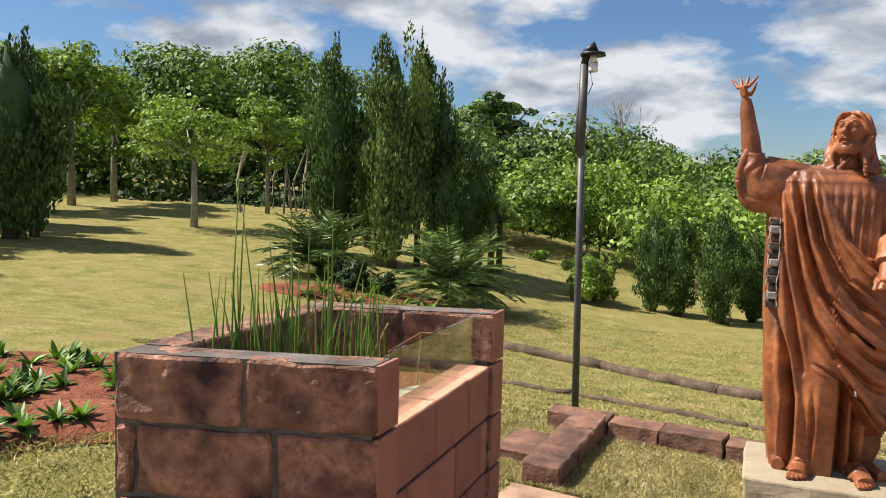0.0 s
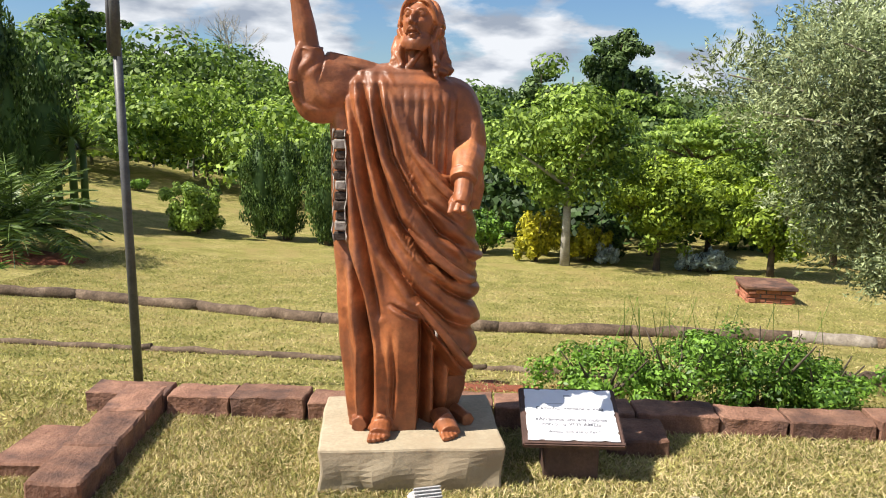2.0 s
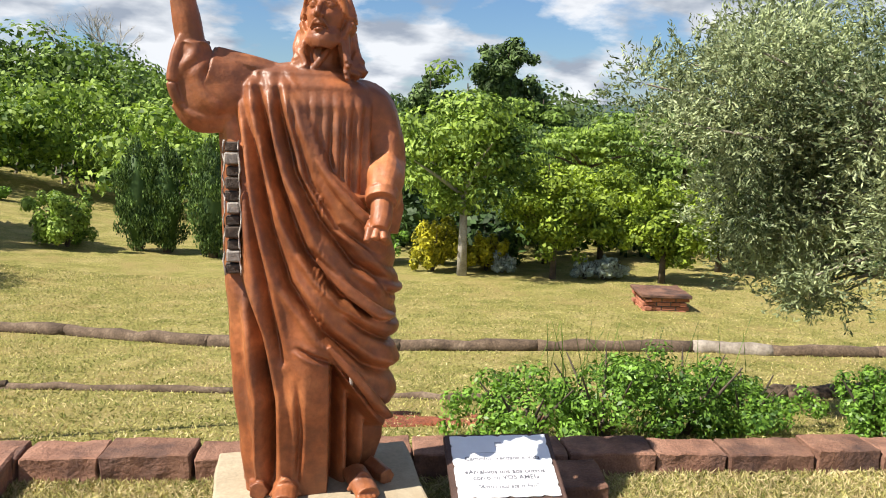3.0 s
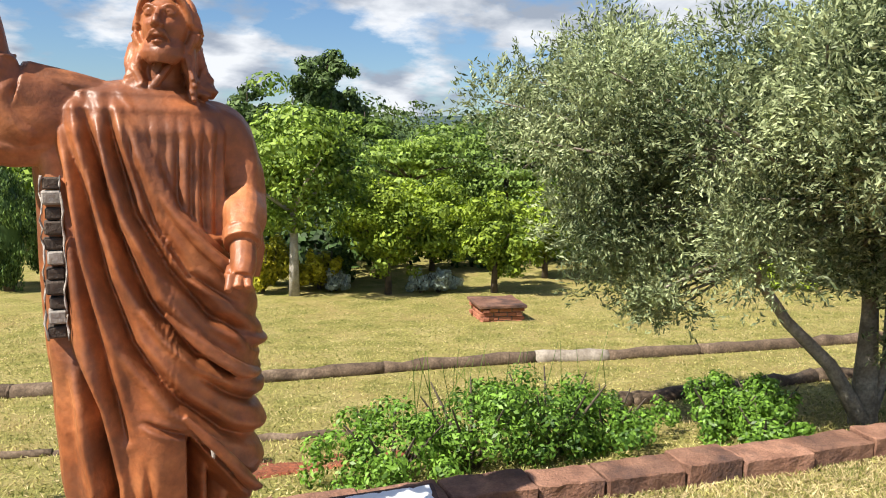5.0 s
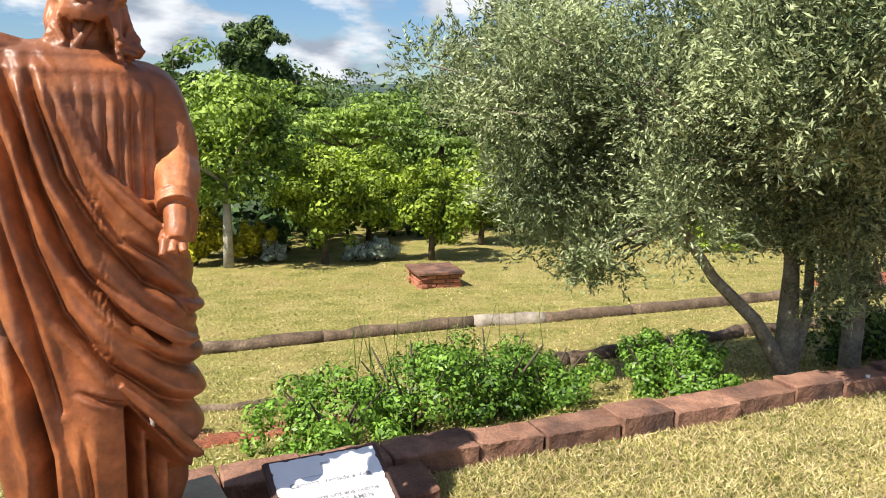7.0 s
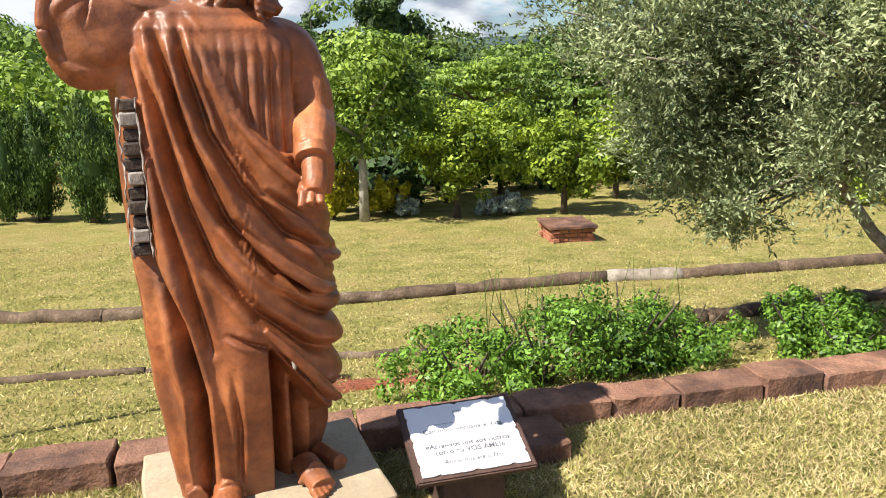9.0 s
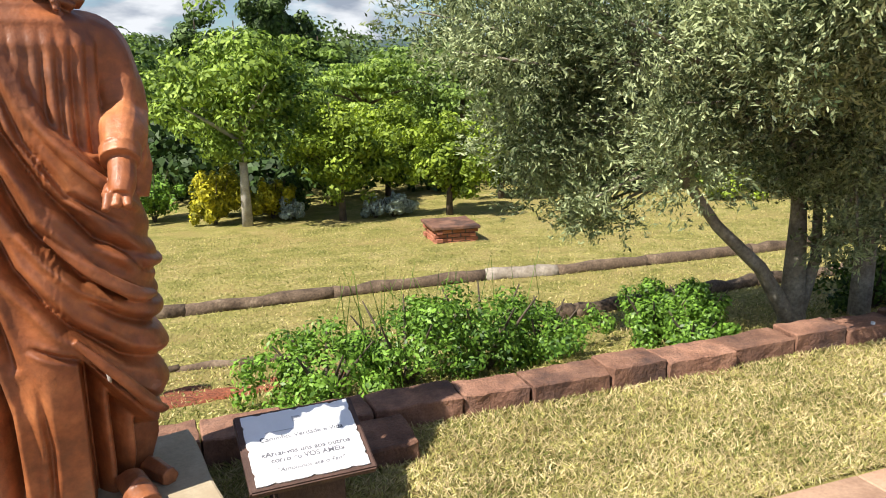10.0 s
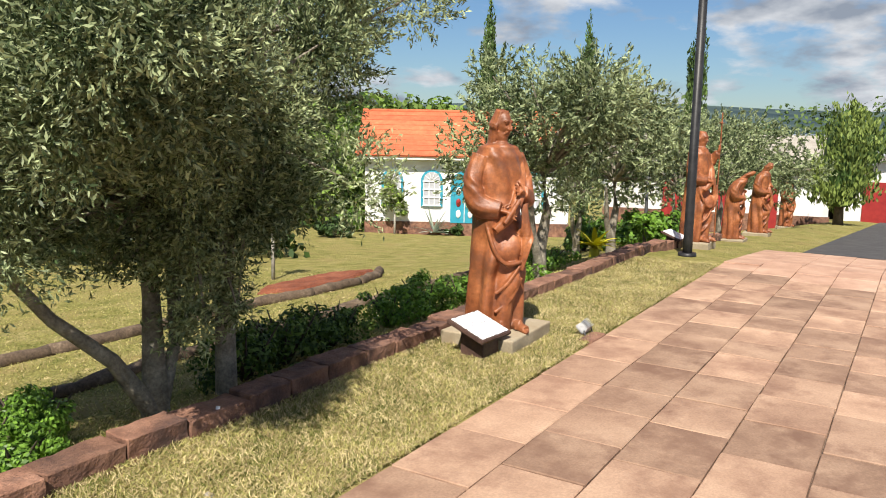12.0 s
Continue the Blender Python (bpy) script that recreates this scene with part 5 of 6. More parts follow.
olive(6.53, 3.30,
      [([(0, 0, -0.1), (0.0, 0.0, 0.5), (0.03, 0.02, 1.1), (0.0, 0.0, 1.7)], [0.078, 0.066, 0.058, 0.035])],
      lumpy(-0.10, 0.0, 1.80, 1.20, 1.20, 1.2, 44, 11, (0.17, 0.30)) + lumpy(-0.55, 0.35, 1.10, 0.45, 0.45, 0.36, 8, 14) + lumpy(-0.30, 0.05, 0.98, 0.36, 0.36, 0.40, 9, 12, (0.26, 0.40)) + lumpy(-0.28, -0.04, 0.74, 0.32, 0.32, 0.40, 11, 15, (0.26, 0.38)) + lumpy(-1.5, -0.38, 2.05, 1.0, 0.6, 0.8, 24, 21) + lumpy(0.5, -0.6, 2.5, 0.8, 0.8, 0.7, 12, 13),
      175000, "upright olive tree with a pale trunk standing behind the kerb", 4)


# bushes behind the kerb
for i, (bx, by, br, bh) in enumerate(((3.15, 4.85, 0.42, 0.42), (3.62, 4.72, 0.48, 0.55), (4.12, 4.58, 0.48, 0.58), (4.55, 4.50, 0.36, 0.42), (5.28, 4.12, 0.36, 0.42), (5.55, 3.98, 0.30, 0.40), (5.1, 3.75, 0.25, 0.25))):
    shrub(bx, by, br * 1.08, bh * 1.02, 4600, L_SHRUB, 0.034, "low leafy bush with small bright green leaves", 20 + i, 13, "kerb_bush", "bush", "bushes along the kerb")
for i, (bx, by, br, bh) in enumerate(((6.95, 3.35, 0.42, 0.50), (7.45, 3.25, 0.45, 0.50), (8.0, 3.05, 0.42, 0.45), (8.9, 2.75, 0.40, 0.42), (9.4, 2.5, 0.42, 0.45), (9.9, 2.2, 0.35, 0.35), (12.1, 1.45, 0.5, 0.45), (11.3, 1.7, 0.4, 0.3))):
    shrub(bx, by, br, bh, 2400, L_SHRUB if i > 2 else L_WOOD, 0.045, "low dark leafy bush behind the kerb", 40 + i, 12, "kerb_bush", "bush", "bushes along the kerb")
# tall thin shoots above the bushes
bm = bmesh.new()
rnd = random.Random(31)
for i in range(26):
    sx, sy = 3.2 + 1.4 * rnd.random(), 4.85 - 0.3 * rnd.random()
    z = ground_z(sx, sy)
    tube_bm(bm, [(sx, sy, z), (sx + rnd.gauss(0, 0.03), sy, z + 0.4), (sx + rnd.gauss(0, 0.07), sy, z + 0.62 + 0.12 * rnd.random())], [0.004, 0.003, 0.0015], 4, False)
tagged(part("bush_shoots", bm, L_SHRUB), "thin green shoots above the kerb bushes", "shoots", kind="stuff")


# ---- garden trees beyond the lawn ----
E2 = (0.655, 0.764)
E7 = (0.719, 1.621)
E12 = (1.833, 1.017)
cypress(*polar(-37.8, 21.5), 5.1, 0.9, 9000, "broad dark cypress standing on the lawn", L_CYPRESS, 0.16, 3, 2, 0.05)
cypress(*polar(-36.4, 22.0), 4.4, 0.55, 5000, "dark cypress beside the broad one", L_CYPRESS, 0.15, 4, 1, 0.06)
cypress(*polar(-16.6, 21.0), 5.7, 0.62, 8500, "tall dark cypress at the edge of the bed", L_CYPRESS, 0.14, 5, 1, 0.05)
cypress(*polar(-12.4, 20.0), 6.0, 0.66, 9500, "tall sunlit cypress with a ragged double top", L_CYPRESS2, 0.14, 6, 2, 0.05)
cypress(*polar(-10.5, 20.8), 6.1, 0.36, 5000, "narrow cypress spire among the others", L_CYPRESS, 0.13, 7, 1, 0.3)
cypress(*polar(-8.9, 21.2), 5.3, 0.46, 6000, "tall dark cypress with drooping tip", L_CYPRESS, 0.13, 8, 1, 0.08)
cypress(*polar(-14.2, 23.0), 3.9, 0.40, 4200, "smaller cypress in the gap", L_CYPRESS, 0.13, 9, 1, 0.1)
cypress(*polar(-6.6, 22.0), 3.9, 0.62, 5200, "short dark cypress near the yuccas", L_CYPRESS, 0.13, 10, 1, 0.1)
for az, r, h, w, sd in ((6.75, 19.6, 2.5, 0.40, 21), (8.45, 19.5, 2.45, 0.40, 22), (11.3, 18.9, 2.6, 0.44, 23), (13.4, 19.8, 2.3, 0.42, 24)):
    cypress(*polar(az, r), h, w, 9000, "clipped dark green columnar conifer", L_CONIFER, 0.075, sd, 1, 0.05, "clipped conifers")

tree("umbrella_tree", *polar(-26.4, 26), 4.2, 2.2, 1.7, 4600, L_BRIGHT, 0.15, "open umbrella-shaped tree with several pale stems", M_BARK_PALE, 0.10, 30, 0.55, 31, inner=0.6)
tree("garden_tree", *polar(-34.2, 33), 6.7, 2.2, 2.2, 7500, L_BRIGHT, 0.22, "slender light green tree on the rising lawn", M_BARK, 0.13, 18, 0.8, 32)
tree("garden_tree", *polar(-31.6, 36), 5.6, 2.2, 2.2, 6000, L_BRIGHT, 0.22, "light green tree with a thin trunk", M_BARK, 0.12, 16, 0.8, 33)
tree("garden_tree", *polar(-21.4, 33), 5.0, 1.6, 1.9, 5000, L_BRIGHT, 0.18, "small feathery light green tree", M_BARK, 0.08, 16, 0.6, 34)
tree("garden_tree", *polar(-38.4, 31), 5.6, 2.0, 1.5, 6000, L_BRIGHT, 0.22, "leafy light green tree behind the cypress", M_BARK, 0.12, 16, 0.8, 35)
tree("tall_far_tree", *polar(-5.0, 58), 8.9, 3.3, 3.4, 4200, L_WOOD, 0.38, "tall open-crowned tree above the wood", M_BARK_DARK, 0.25, 15, 0.7, 36, inner=0.6)
shrub(*polar(2.6, 19.6), 0.78, 1.45, 4600, L_BRIGHT, 0.10, "round light green shrub on the lawn", 37)
shrub(*polar(-1.4, 26), 0.4, 0.45, 1200, L_SHRUB, 0.09, "small round green shrub on the lawn", 38)
tree("pale_trunk_tree", 8.08, 14.65, 4.05, 1.62, 0.85, 15000, L_BRIGHT, 0.115, "garden tree with a pale trunk and airy green crown", M_BARK_PALE, 0.085, 34, 0.75, 39, inner=0.55)
for i, (px, py, rr, h, lf) in enumerate(((7.75, 15.3, 0.55, 1.15, L_YELLOW), (8.85, 15.0, 0.48, 0.95, L_YELLOW), (8.3, 16.0, 0.6, 1.1, L_YELLOW), (7.1, 16.6, 0.6, 1.25, L_SHRUB), (9.4, 15.6, 0.6, 1.0, L_WOOD))):
    shrub(px, py, rr, h, 3600, lf, 0.085, "rounded yellow-leaved shrub at the lawn's edge" if lf is L_YELLOW else "rounded green shrub at the lawn's edge", 50 + i, 11)
for i, (px, py, rr, h) in enumerate(((9.55, 13.6, 1.02, 2.2), (10.6, 15.4, 1.1, 2.4), (11.3, 12.45, 0.85, 2.1), (13.6, 13.2, 1.0, 2.2), (12.3, 15.6, 1.0, 2.3))):
    tree("round_tree", px, py, h, rr, 0.30, 8500, L_LIME, 0.10, "low round tree with yellow-green leaves", M_BARK_DARK, 0.06, 26, 0.9, 60 + i, group="low round trees")
for i, (px, py) in enumerate(((9.0, 14.6), (10.15, 13.35), (10.45, 13.15), (10.75, 13.3))):
    shrub(px, py, 0.34, 0.48, 1500, L_SILVER, 0.07, "low silvery-grey plant at the lawn's edge", 70 + i, 8, "silver_plant", "plant")
tree("tall_far_tree", *polar(31.4, 46, *E2), 10.2, 2.3, 3.0, 8000, L_WOODFAR, 0.32, "tall narrow dark tree above the wood", M_BARK_DARK, 0.2, 20, 1.0, 80)
tree("tall_far_tree", *polar(25.9, 48, *E2), 8.0, 2.6, 2.0, 6500, L_WOODFAR, 0.34, "broad dark tree above the wood", M_BARK_DARK, 0.2, 16, 0.8, 81)
tree("tall_far_tree", *polar(34.0, 44, *E2), 6.6, 2.4, 2.0, 6500, L_WOOD, 0.32, "dark spreading tree in the wood", M_BARK_DARK, 0.2, 16, 0.7, 82)
for i, (az, r, h, w) in enumerate(((45, 26, 4.2, 2.6), (38, 28, 3.9, 2.4), (52, 26, 4.0, 2.4), (58, 24, 3.0, 2.0), (30, 26, 3.6, 2.2))):
    tree("flat_crowned_tree", *polar(az, r, *E7), h, w, 1.6, 7000, L_BRIGHT if i % 2 else L_WOOD, 0.17, "flat-crowned feathery green tree", M_BARK_DARK, 0.1, 18, 0.45, 90 + i)
shrub(16.3, 9.3, 0.8, 0.7, 2600, L_LIME, 0.10, "low yellow-green shrub beyond the olives", 99)


for i, (px, py, hh) in enumerate(((-15.5, 15.2, 5.0), (-16.5, 19.5, 5.5), (-13.5, 10.8, 4.0))):
    tree("garden_tree", px, py, hh, 1.7, 1.4, 5000, L_WOOD, 0.2, "leafy tree shading the rising lawn", M_BARK, 0.12, 16, 0.8, 130 + i)


def bare_tree(x, y, h):
    root = empty("bare_tree", on_ground(x, y), "leafless grey tree rising from the wood", "tree")
    bm = bmesh.new()
    rnd = random.Random(12)

    def grow(p, d, ln, r, lev):
        e = p + d * ln
        tube_bm(bm, [p, (p + e) / 2 + Vector((rnd.gauss(0, 0.05), rnd.gauss(0, 0.05), 0)) * ln, e], [r, r * 0.8, r * 0.6], 5, False)
        if lev:
            for _ in range(3):
                q = (d + Vector((rnd.gauss(0, 0.45), rnd.gauss(0, 0.45), rnd.gauss(0.15, 0.2)))).normalized()
                grow(e, q, ln * rnd.uniform(0.55, 0.8), r * 0.55, lev - 1)
    for k in range(4):
        grow(Vector((k * 0.9 - 1.4, 0, h * 0.35)), Vector((rnd.gauss(0, 0.25), 0, 1)).normalized(), h * 0.22, 0.10, 4)
    tube_bm(bm, [(0, 0, -0.2), (0, 0, h * 0.45)], [0.3, 0.2], 8)
    part("branchwork", bm, M_BARK_PALE, root)


bare_tree(*polar(4.2, 60), 9.5)


def rosette(name, x, y, n, length, droop, width, leaf, label, category, z0=0.0, seed=1, leaflets=True):
    """Arching fronds from one crown: cycads, yuccas, agaves."""
    root = empty(name, on_ground(x, y), label, category)
    rnd = random.Random(seed)
    cs, ds, ws = [], [], []
    bm = bmesh.new()
    for i in range(n):
        a, up = rnd.random() * 6.283, rnd.uniform(0.15, 1.25)
        ln = length * rnd.uniform(0.75, 1.1)
        p = Vector((0, 0, z0))
        d = Vector((math.cos(a) * math.cos(up), math.sin(a) * math.cos(up), math.sin(up)))
        pts = [p.copy()]
        for k in range(7):
            p = p + d * ln / 7
            d = (d + Vector((0, 0, -droop))).normalized()
            pts.append(p.copy())
        side = Vector((-math.sin(a), math.cos(a), 0))
        if leaflets:
            tube_bm(bm, pts, [0.008] * 7 + [0.003], 4, False)
            for k in range(1, 8):
                for q in range(4):
                    t = pts[k - 1].lerp(pts[k], q / 4)
                    for sgn in (-1, 1):
                        cs.append(t + side * sgn * width * 0.5)
                        ds.append(side * sgn + (pts[k] - pts[k - 1]).normalized() * 0.6)
        else:
            prof = [width * f for f in (0.7, 1, 1, 0.95, 0.85, 0.65, 0.4, 0.05)]
            va = [bm.verts.new(q - side * w_) for q, w_ in zip(pts, prof)]
            vm = [bm.verts.new(q + Vector((0, 0, -w_ * 0.35))) for q, w_ in zip(pts, prof)]
            vb = [bm.verts.new(q + side * w_) for q, w_ in zip(pts, prof)]
            for k in range(7):
                bm.faces.new((va[k], vm[k], vm[k + 1], va[k + 1]))
                bm.faces.new((vm[k], vb[k], vb[k + 1], vm[k + 1]))
    if z0 > 0.1:
        tube_bm(bm, [(0, 0, -0.1), (0, 0, z0)], [0.10, 0.08], 9)
    part("fronds", bm, leaf, root)
    if leaflets:
        v, f = leaf_faces(np.array([tuple(c) for c in cs]), width * 1.2, 0.034, 0.0, np.array([tuple(d) for d in ds]) * 2)
        mesh_np("leaf_mass", v, f, leaf, root)
    return root


rosette("cycad", *polar(-17.6, 17.6), 80, 1.6, 0.16, 0.22, L_CYCAD, "dark green cycad with arching fronds", "cycad", 0.25, 3)
rosette("cycad", *polar(-8.0, 16.2), 90, 1.7, 0.17, 0.22, L_CYCAD, "large dark cycad with arching fronds", "cycad", 0.3, 4)
for i, (az, r, h) in enumerate(((-5.0, 21.5, 1.7), (-5.9, 21.8, 1.3), (-4.4, 22.0, 1.4))):
    rosette("yucca", *polar(az, r), 60, 0.75, 0.12, 0.035, L_CYCAD, "tall yucca with spiky leaf heads", "yucca", h, 30 + i, False)
for i in range(9):
    rosette("bed_lily", *polar(-18.5 + 1.15 * i, 15.0 + 0.5 * math.sin(i * 2)), 22, 0.5, 0.2, 0.022, L_SHRUB, "strap-leaved green bedding plant", "bedding plant", 0.02, 50 + i, False)
shrub(*polar(-15.4, 16.3), 0.5, 0.75, 2400, L_DARK, 0.09, "dark shrub in the flower bed", 61)
shrub(*polar(-13.0, 16.0), 0.35, 0.55, 1200, L_DARK, 0.08, "dark low shrub in the flower bed", 62)


# red earth bed with young plants
def earth_bed(name, cx, cy, rx, ry, rot, label, rim=0.0):
    bm = bmesh.new()
    rings = [[bm.verts.new((cx, cy, ground_z(cx, cy) + 0.05))]]
    for k in range(1, 9):
        ring = []
        for i in range(48):
            a = 6.283 * i / 48
            q = k / 8 * (1 + 0.10 * math.sin(3 * a + cx) + 0.05 * math.sin(7 * a))
            lx, ly = rx * q * math.cos(a), ry * q * math.sin(a)
            x, y = cx + lx * math.cos(rot) - ly * math.sin(rot), cy + lx * math.sin(rot) + ly * math.cos(rot)
            ring.append(bm.verts.new((x, y, ground_z(x, y) + (0.055 + 0.03 * noise.noise(Vector((x * 4, y * 4, 0))) if k < 8 else -0.03))))
        rings.append(ring)
    for i in range(48):
        bm.faces.new((rings[0][0], rings[1][i], rings[1][(i + 1) % 48]))
        for a, b in zip(rings[1:], rings[2:]):
            bm.faces.new((a[i], b[i], b[(i + 1) % 48], a[(i + 1) % 48]))
    return tagged(part(name, bm, M_SOIL, None, "", True), label, "earth bed", kind="structure")


earth_bed("earth_bed", -4.1, 4.9, 1.9, 1.55, 0.4, "bed of bare red earth in the lawn")
rnd = random.Random(77)
for i in range(70):
    a, q = rnd.random() * 6.283, math.sqrt(rnd.random()) * 0.85
    rosette("young_plant", -4.1 + 1.75 * q * math.cos(a), 4.9 + 1.4 * q * math.sin(a), 14, 0.17, 0.10, 0.026, L_SHRUB, "young green leafy plant in the red earth", "young plant", 0.06, 100 + i, False)
earth_bed("flower_bed", *polar(-13.0, 15.6), 2.6, 0.9, 0.25, "flower bed of red earth under the cypresses")
earth_bed("ring_bed", 14.1, 5.25, 1.5, 0.55, -0.35, "round bed of red earth edged with logs")
for px, py, rr in ((2.75, 5.75, 0.6), (3.3, 5.5, 0.45)):
    earth_bed("bare_patch", px, py, rr, rr * 0.5, -0.4, "bare reddish patch worn in the lawn").location.z = -0.045


# ---- woods closing the view ----
def woods(name, az0, az1, r0, r1, top, n_clump, n_leaf, size, leaf, seed, spread, x0=0.2, y0=-0.3, low=0.25):
    """Canopy of many crowns over a stretch of directions; top(az): height of the tree tops in degrees above the eye."""
    rnd = random.Random(seed)
    clumps = []
    for i in range(n_clump):
        az, r = rnd.uniform(az0, az1), rnd.uniform(r0, r1)
        x, y = polar(az, r, x0, y0)
        zt = 1.65 + r * math.tan(radians(top(az))) - rnd.uniform(0, 0.10) * r * 0.3
        zg = ground_z(x, y)
        k = rnd.random() ** 0.8
        z = zg + low + (zt - zg - low) * (0.15 + 0.85 * k)
        s = spread * rnd.uniform(0.6, 1.25)
        for _ in range(7):
            a, e = rnd.random() * 6.283, rnd.random() ** 0.7
            clumps.append(((x + math.cos(a) * s * e, y + math.sin(a) * s * e, z + s * (0.10 - 0.70 * e * e)), (s * 0.62, s * 0.62, s * 0.26)))
    p, d = clump_points(clumps, n_leaf, 0.5)
    v, f = leaf_faces(p, size, size * 0.6, 0.35, None, d + np.array([0, 0, 0.3]))
    tagged(mesh_np(name, v, f, leaf), "dense leaf masses of the wood", "woods", kind="stuff")


def table(rows):
    def fn(az):
        for (a, va), (b, vb) in zip(rows, rows[1:]):
            if az <= b:
                return va + (vb - va) * sstep(a, b, az)
        return rows[-1][1]
    return fn


sky_left = table([(-60, 3.6), (-40, 3.6), (-34, 5.2), (-29, 8.4), (-22, 9.0), (-17, 8.2), (-11, 6.4), (-6, 4.2), (0, 4.5), (5, 4.3), (9, 3.3), (16, 2.4), (40, 2.2)])
woods("wood_canopy", -48, -7, 42, 58, sky_left, 190, 120000, 0.32, L_WOOD, 1, 3.1)
woods("wood_canopy", -9, 22, 40, 62, sky_left, 200, 115000, 0.30, L_WOOD, 2, 2.9)
woods("wood_canopy", -10, 20, 27, 36, lambda a: sky_left(a) - 2.2, 80, 32000, 0.22, L_BRIGHT, 3, 1.6, low=1.0)
# low dark-leaf clumps paint the shade under the wood's edge
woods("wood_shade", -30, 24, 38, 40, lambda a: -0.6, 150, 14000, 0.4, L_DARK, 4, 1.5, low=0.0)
woods("wood_canopy", 20, 75, 60, 110, lambda a: 1.9, 230, 80000, 0.55, L_WOODFAR, 5, 4.0)
woods("wood_canopy", 18, 75, 36, 52, lambda a: 0.4, 190, 85000, 0.30, L_WOOD, 6, 2.5)
# more dark leaves, coloured as the shade behind the lawn trees
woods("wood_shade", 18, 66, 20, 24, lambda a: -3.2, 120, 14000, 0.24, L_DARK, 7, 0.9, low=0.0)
woods("wood_canopy", 15, 110, 150, 260, lambda a: 2.4 + 0.5 * math.sin(a * 0.23), 260, 45000, 1.2, L_WOODFAR, 8, 8.0)
woods("wood_canopy", 66, 84, 48, 70, lambda a: 2.6, 150, 18000, 0.5, L_WOOD, 9, 2.0)
# slim trunks along the wood's edge
bm = bmesh.new()
rnd = random.Random(8)
for i in range(60):
    x, y = polar(rnd.uniform(-24, 20), rnd.uniform(32, 38))
    z = ground_z(x, y)
    tube_bm(bm, [(x, y, z - 0.1), (x + rnd.gauss(0, 0.15), y, z + 1.3), (x + rnd.gauss(0, 0.3), y, z + 2.8)], [0.06, 0.05, 0.035], 5, False)
tagged(part("wood_trunks", bm, M_BARK), "slim grey trunks along the wood's edge", "trunks", kind="stuff")


# far hills
def far_hills():
    m, n, l, b = mat_new("far_hill", 1.0, 0, 0)
    tc, nz = n.new("ShaderNodeTexCoord"), n.new("ShaderNodeTexNoise")
    nz.inputs["Scale"].default_value, nz.inputs["Detail"].default_value = 0.006, 8
    # bluish stops paint the haze of distance over the woods
    r = ramp(n, [(0.35, (0.035, 0.055, 0.065)), (0.6, (0.07, 0.10, 0.095)), (0.75, (0.16, 0.19, 0.14))])
    l.new(tc.outputs["Object"], nz.inputs["Vector"]), l.new(nz.outputs["Fac"], r.inputs[0]), l.new(r.outputs[0], b.inputs["Base Color"])
    bm = bmesh.new()
    prev = None
    for i in range(241):
        a = 360 * i / 240
        e = 1.9 + 0.55 * noise.noise(Vector((a * 0.05, 3.0, 0))) + 0.25 * noise.noise(Vector((a * 0.2, 9.0, 0)))
        x0, y0 = polar(a, 1500)
        x1, y1 = polar(a, 2300)
        cur = (bm.verts.new((x0, y0, 4)), bm.verts.new(((x0 + x1) / 2, (y0 + y1) / 2, 1900 * math.tan(radians(e * 0.62)))), bm.verts.new((x1, y1, 2300 * math.tan(radians(e)))))
        if prev:
            for k in range(2):
                f = bm.faces.new((prev[k], cur[k], cur[k + 1], prev[k + 1]))
                f.smooth = True
        prev = cur
    tagged(part("backdrop_hills", bm, m), "wooded hills far off, blue haze in their colour", "hills", kind="structure")


far_hills()


# ---- olive trees further along ----
def far_olive(x, y, h, r, n, seed, ln=0.075):
    return olive(x, y, [([(0, 0, -0.1), (0.04, 0.02, 0.35), (0.12, -0.05, 0.8), (0.05, 0.0, 1.3)], [0.10, 0.075, 0.06, 0.04]), ([(0.02, 0, 0.1), (-0.16, 0.1, 0.6), (-0.3, 0.15, 1.2)], [0.06, 0.05, 0.03])],
                 lumpy(0, 0, h * 0.62, r, r, h * 0.38, 24, seed), n, "olive tree with a light forked trunk and grey-green crown", seed, ln)


far_olive(*polar(87.4, 9.6, *E12), 3.15, 1.45, 26000, 61)
far_olive(*polar(92.5, 14.0, *E12), 3.1, 1.5, 15000, 62, 0.09)
far_olive(*polar(97.0, 18.5, *E12), 3.4, 1.8, 17000, 63, 0.10)
far_olive(*polar(99.8, 22.0, *E12), 3.5, 2.0, 17000, 64, 0.11)
far_olive(*polar(102.2, 26.0, *E12), 3.6, 2.0, 15000, 65, 0.12)
far_olive(*polar(90.0, 18.0, *E12), 3.0, 1.5, 11000, 66, 0.10)
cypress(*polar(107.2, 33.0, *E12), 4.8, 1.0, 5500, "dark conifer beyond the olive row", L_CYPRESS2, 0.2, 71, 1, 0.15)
for az, r, h in ((83.2, 40, 11.5), (90.3, 42, 11.0), (97.7, 40, 11.0)):
    cypress(*polar(az, r, *E12), h, 0.42, 5000, "very tall slender cypress", L_CYPRESS, 0.22, int(az), 1, 0.1)


# ---- white house with turquoise windows ----
def frame_pose(az, r, z, x0, y0):
    """Local x to the right across the line of sight, y away, at that bearing."""
    x, y = polar(az, r, x0, y0)
    return pose(x, y, z, 0, 0, -az)


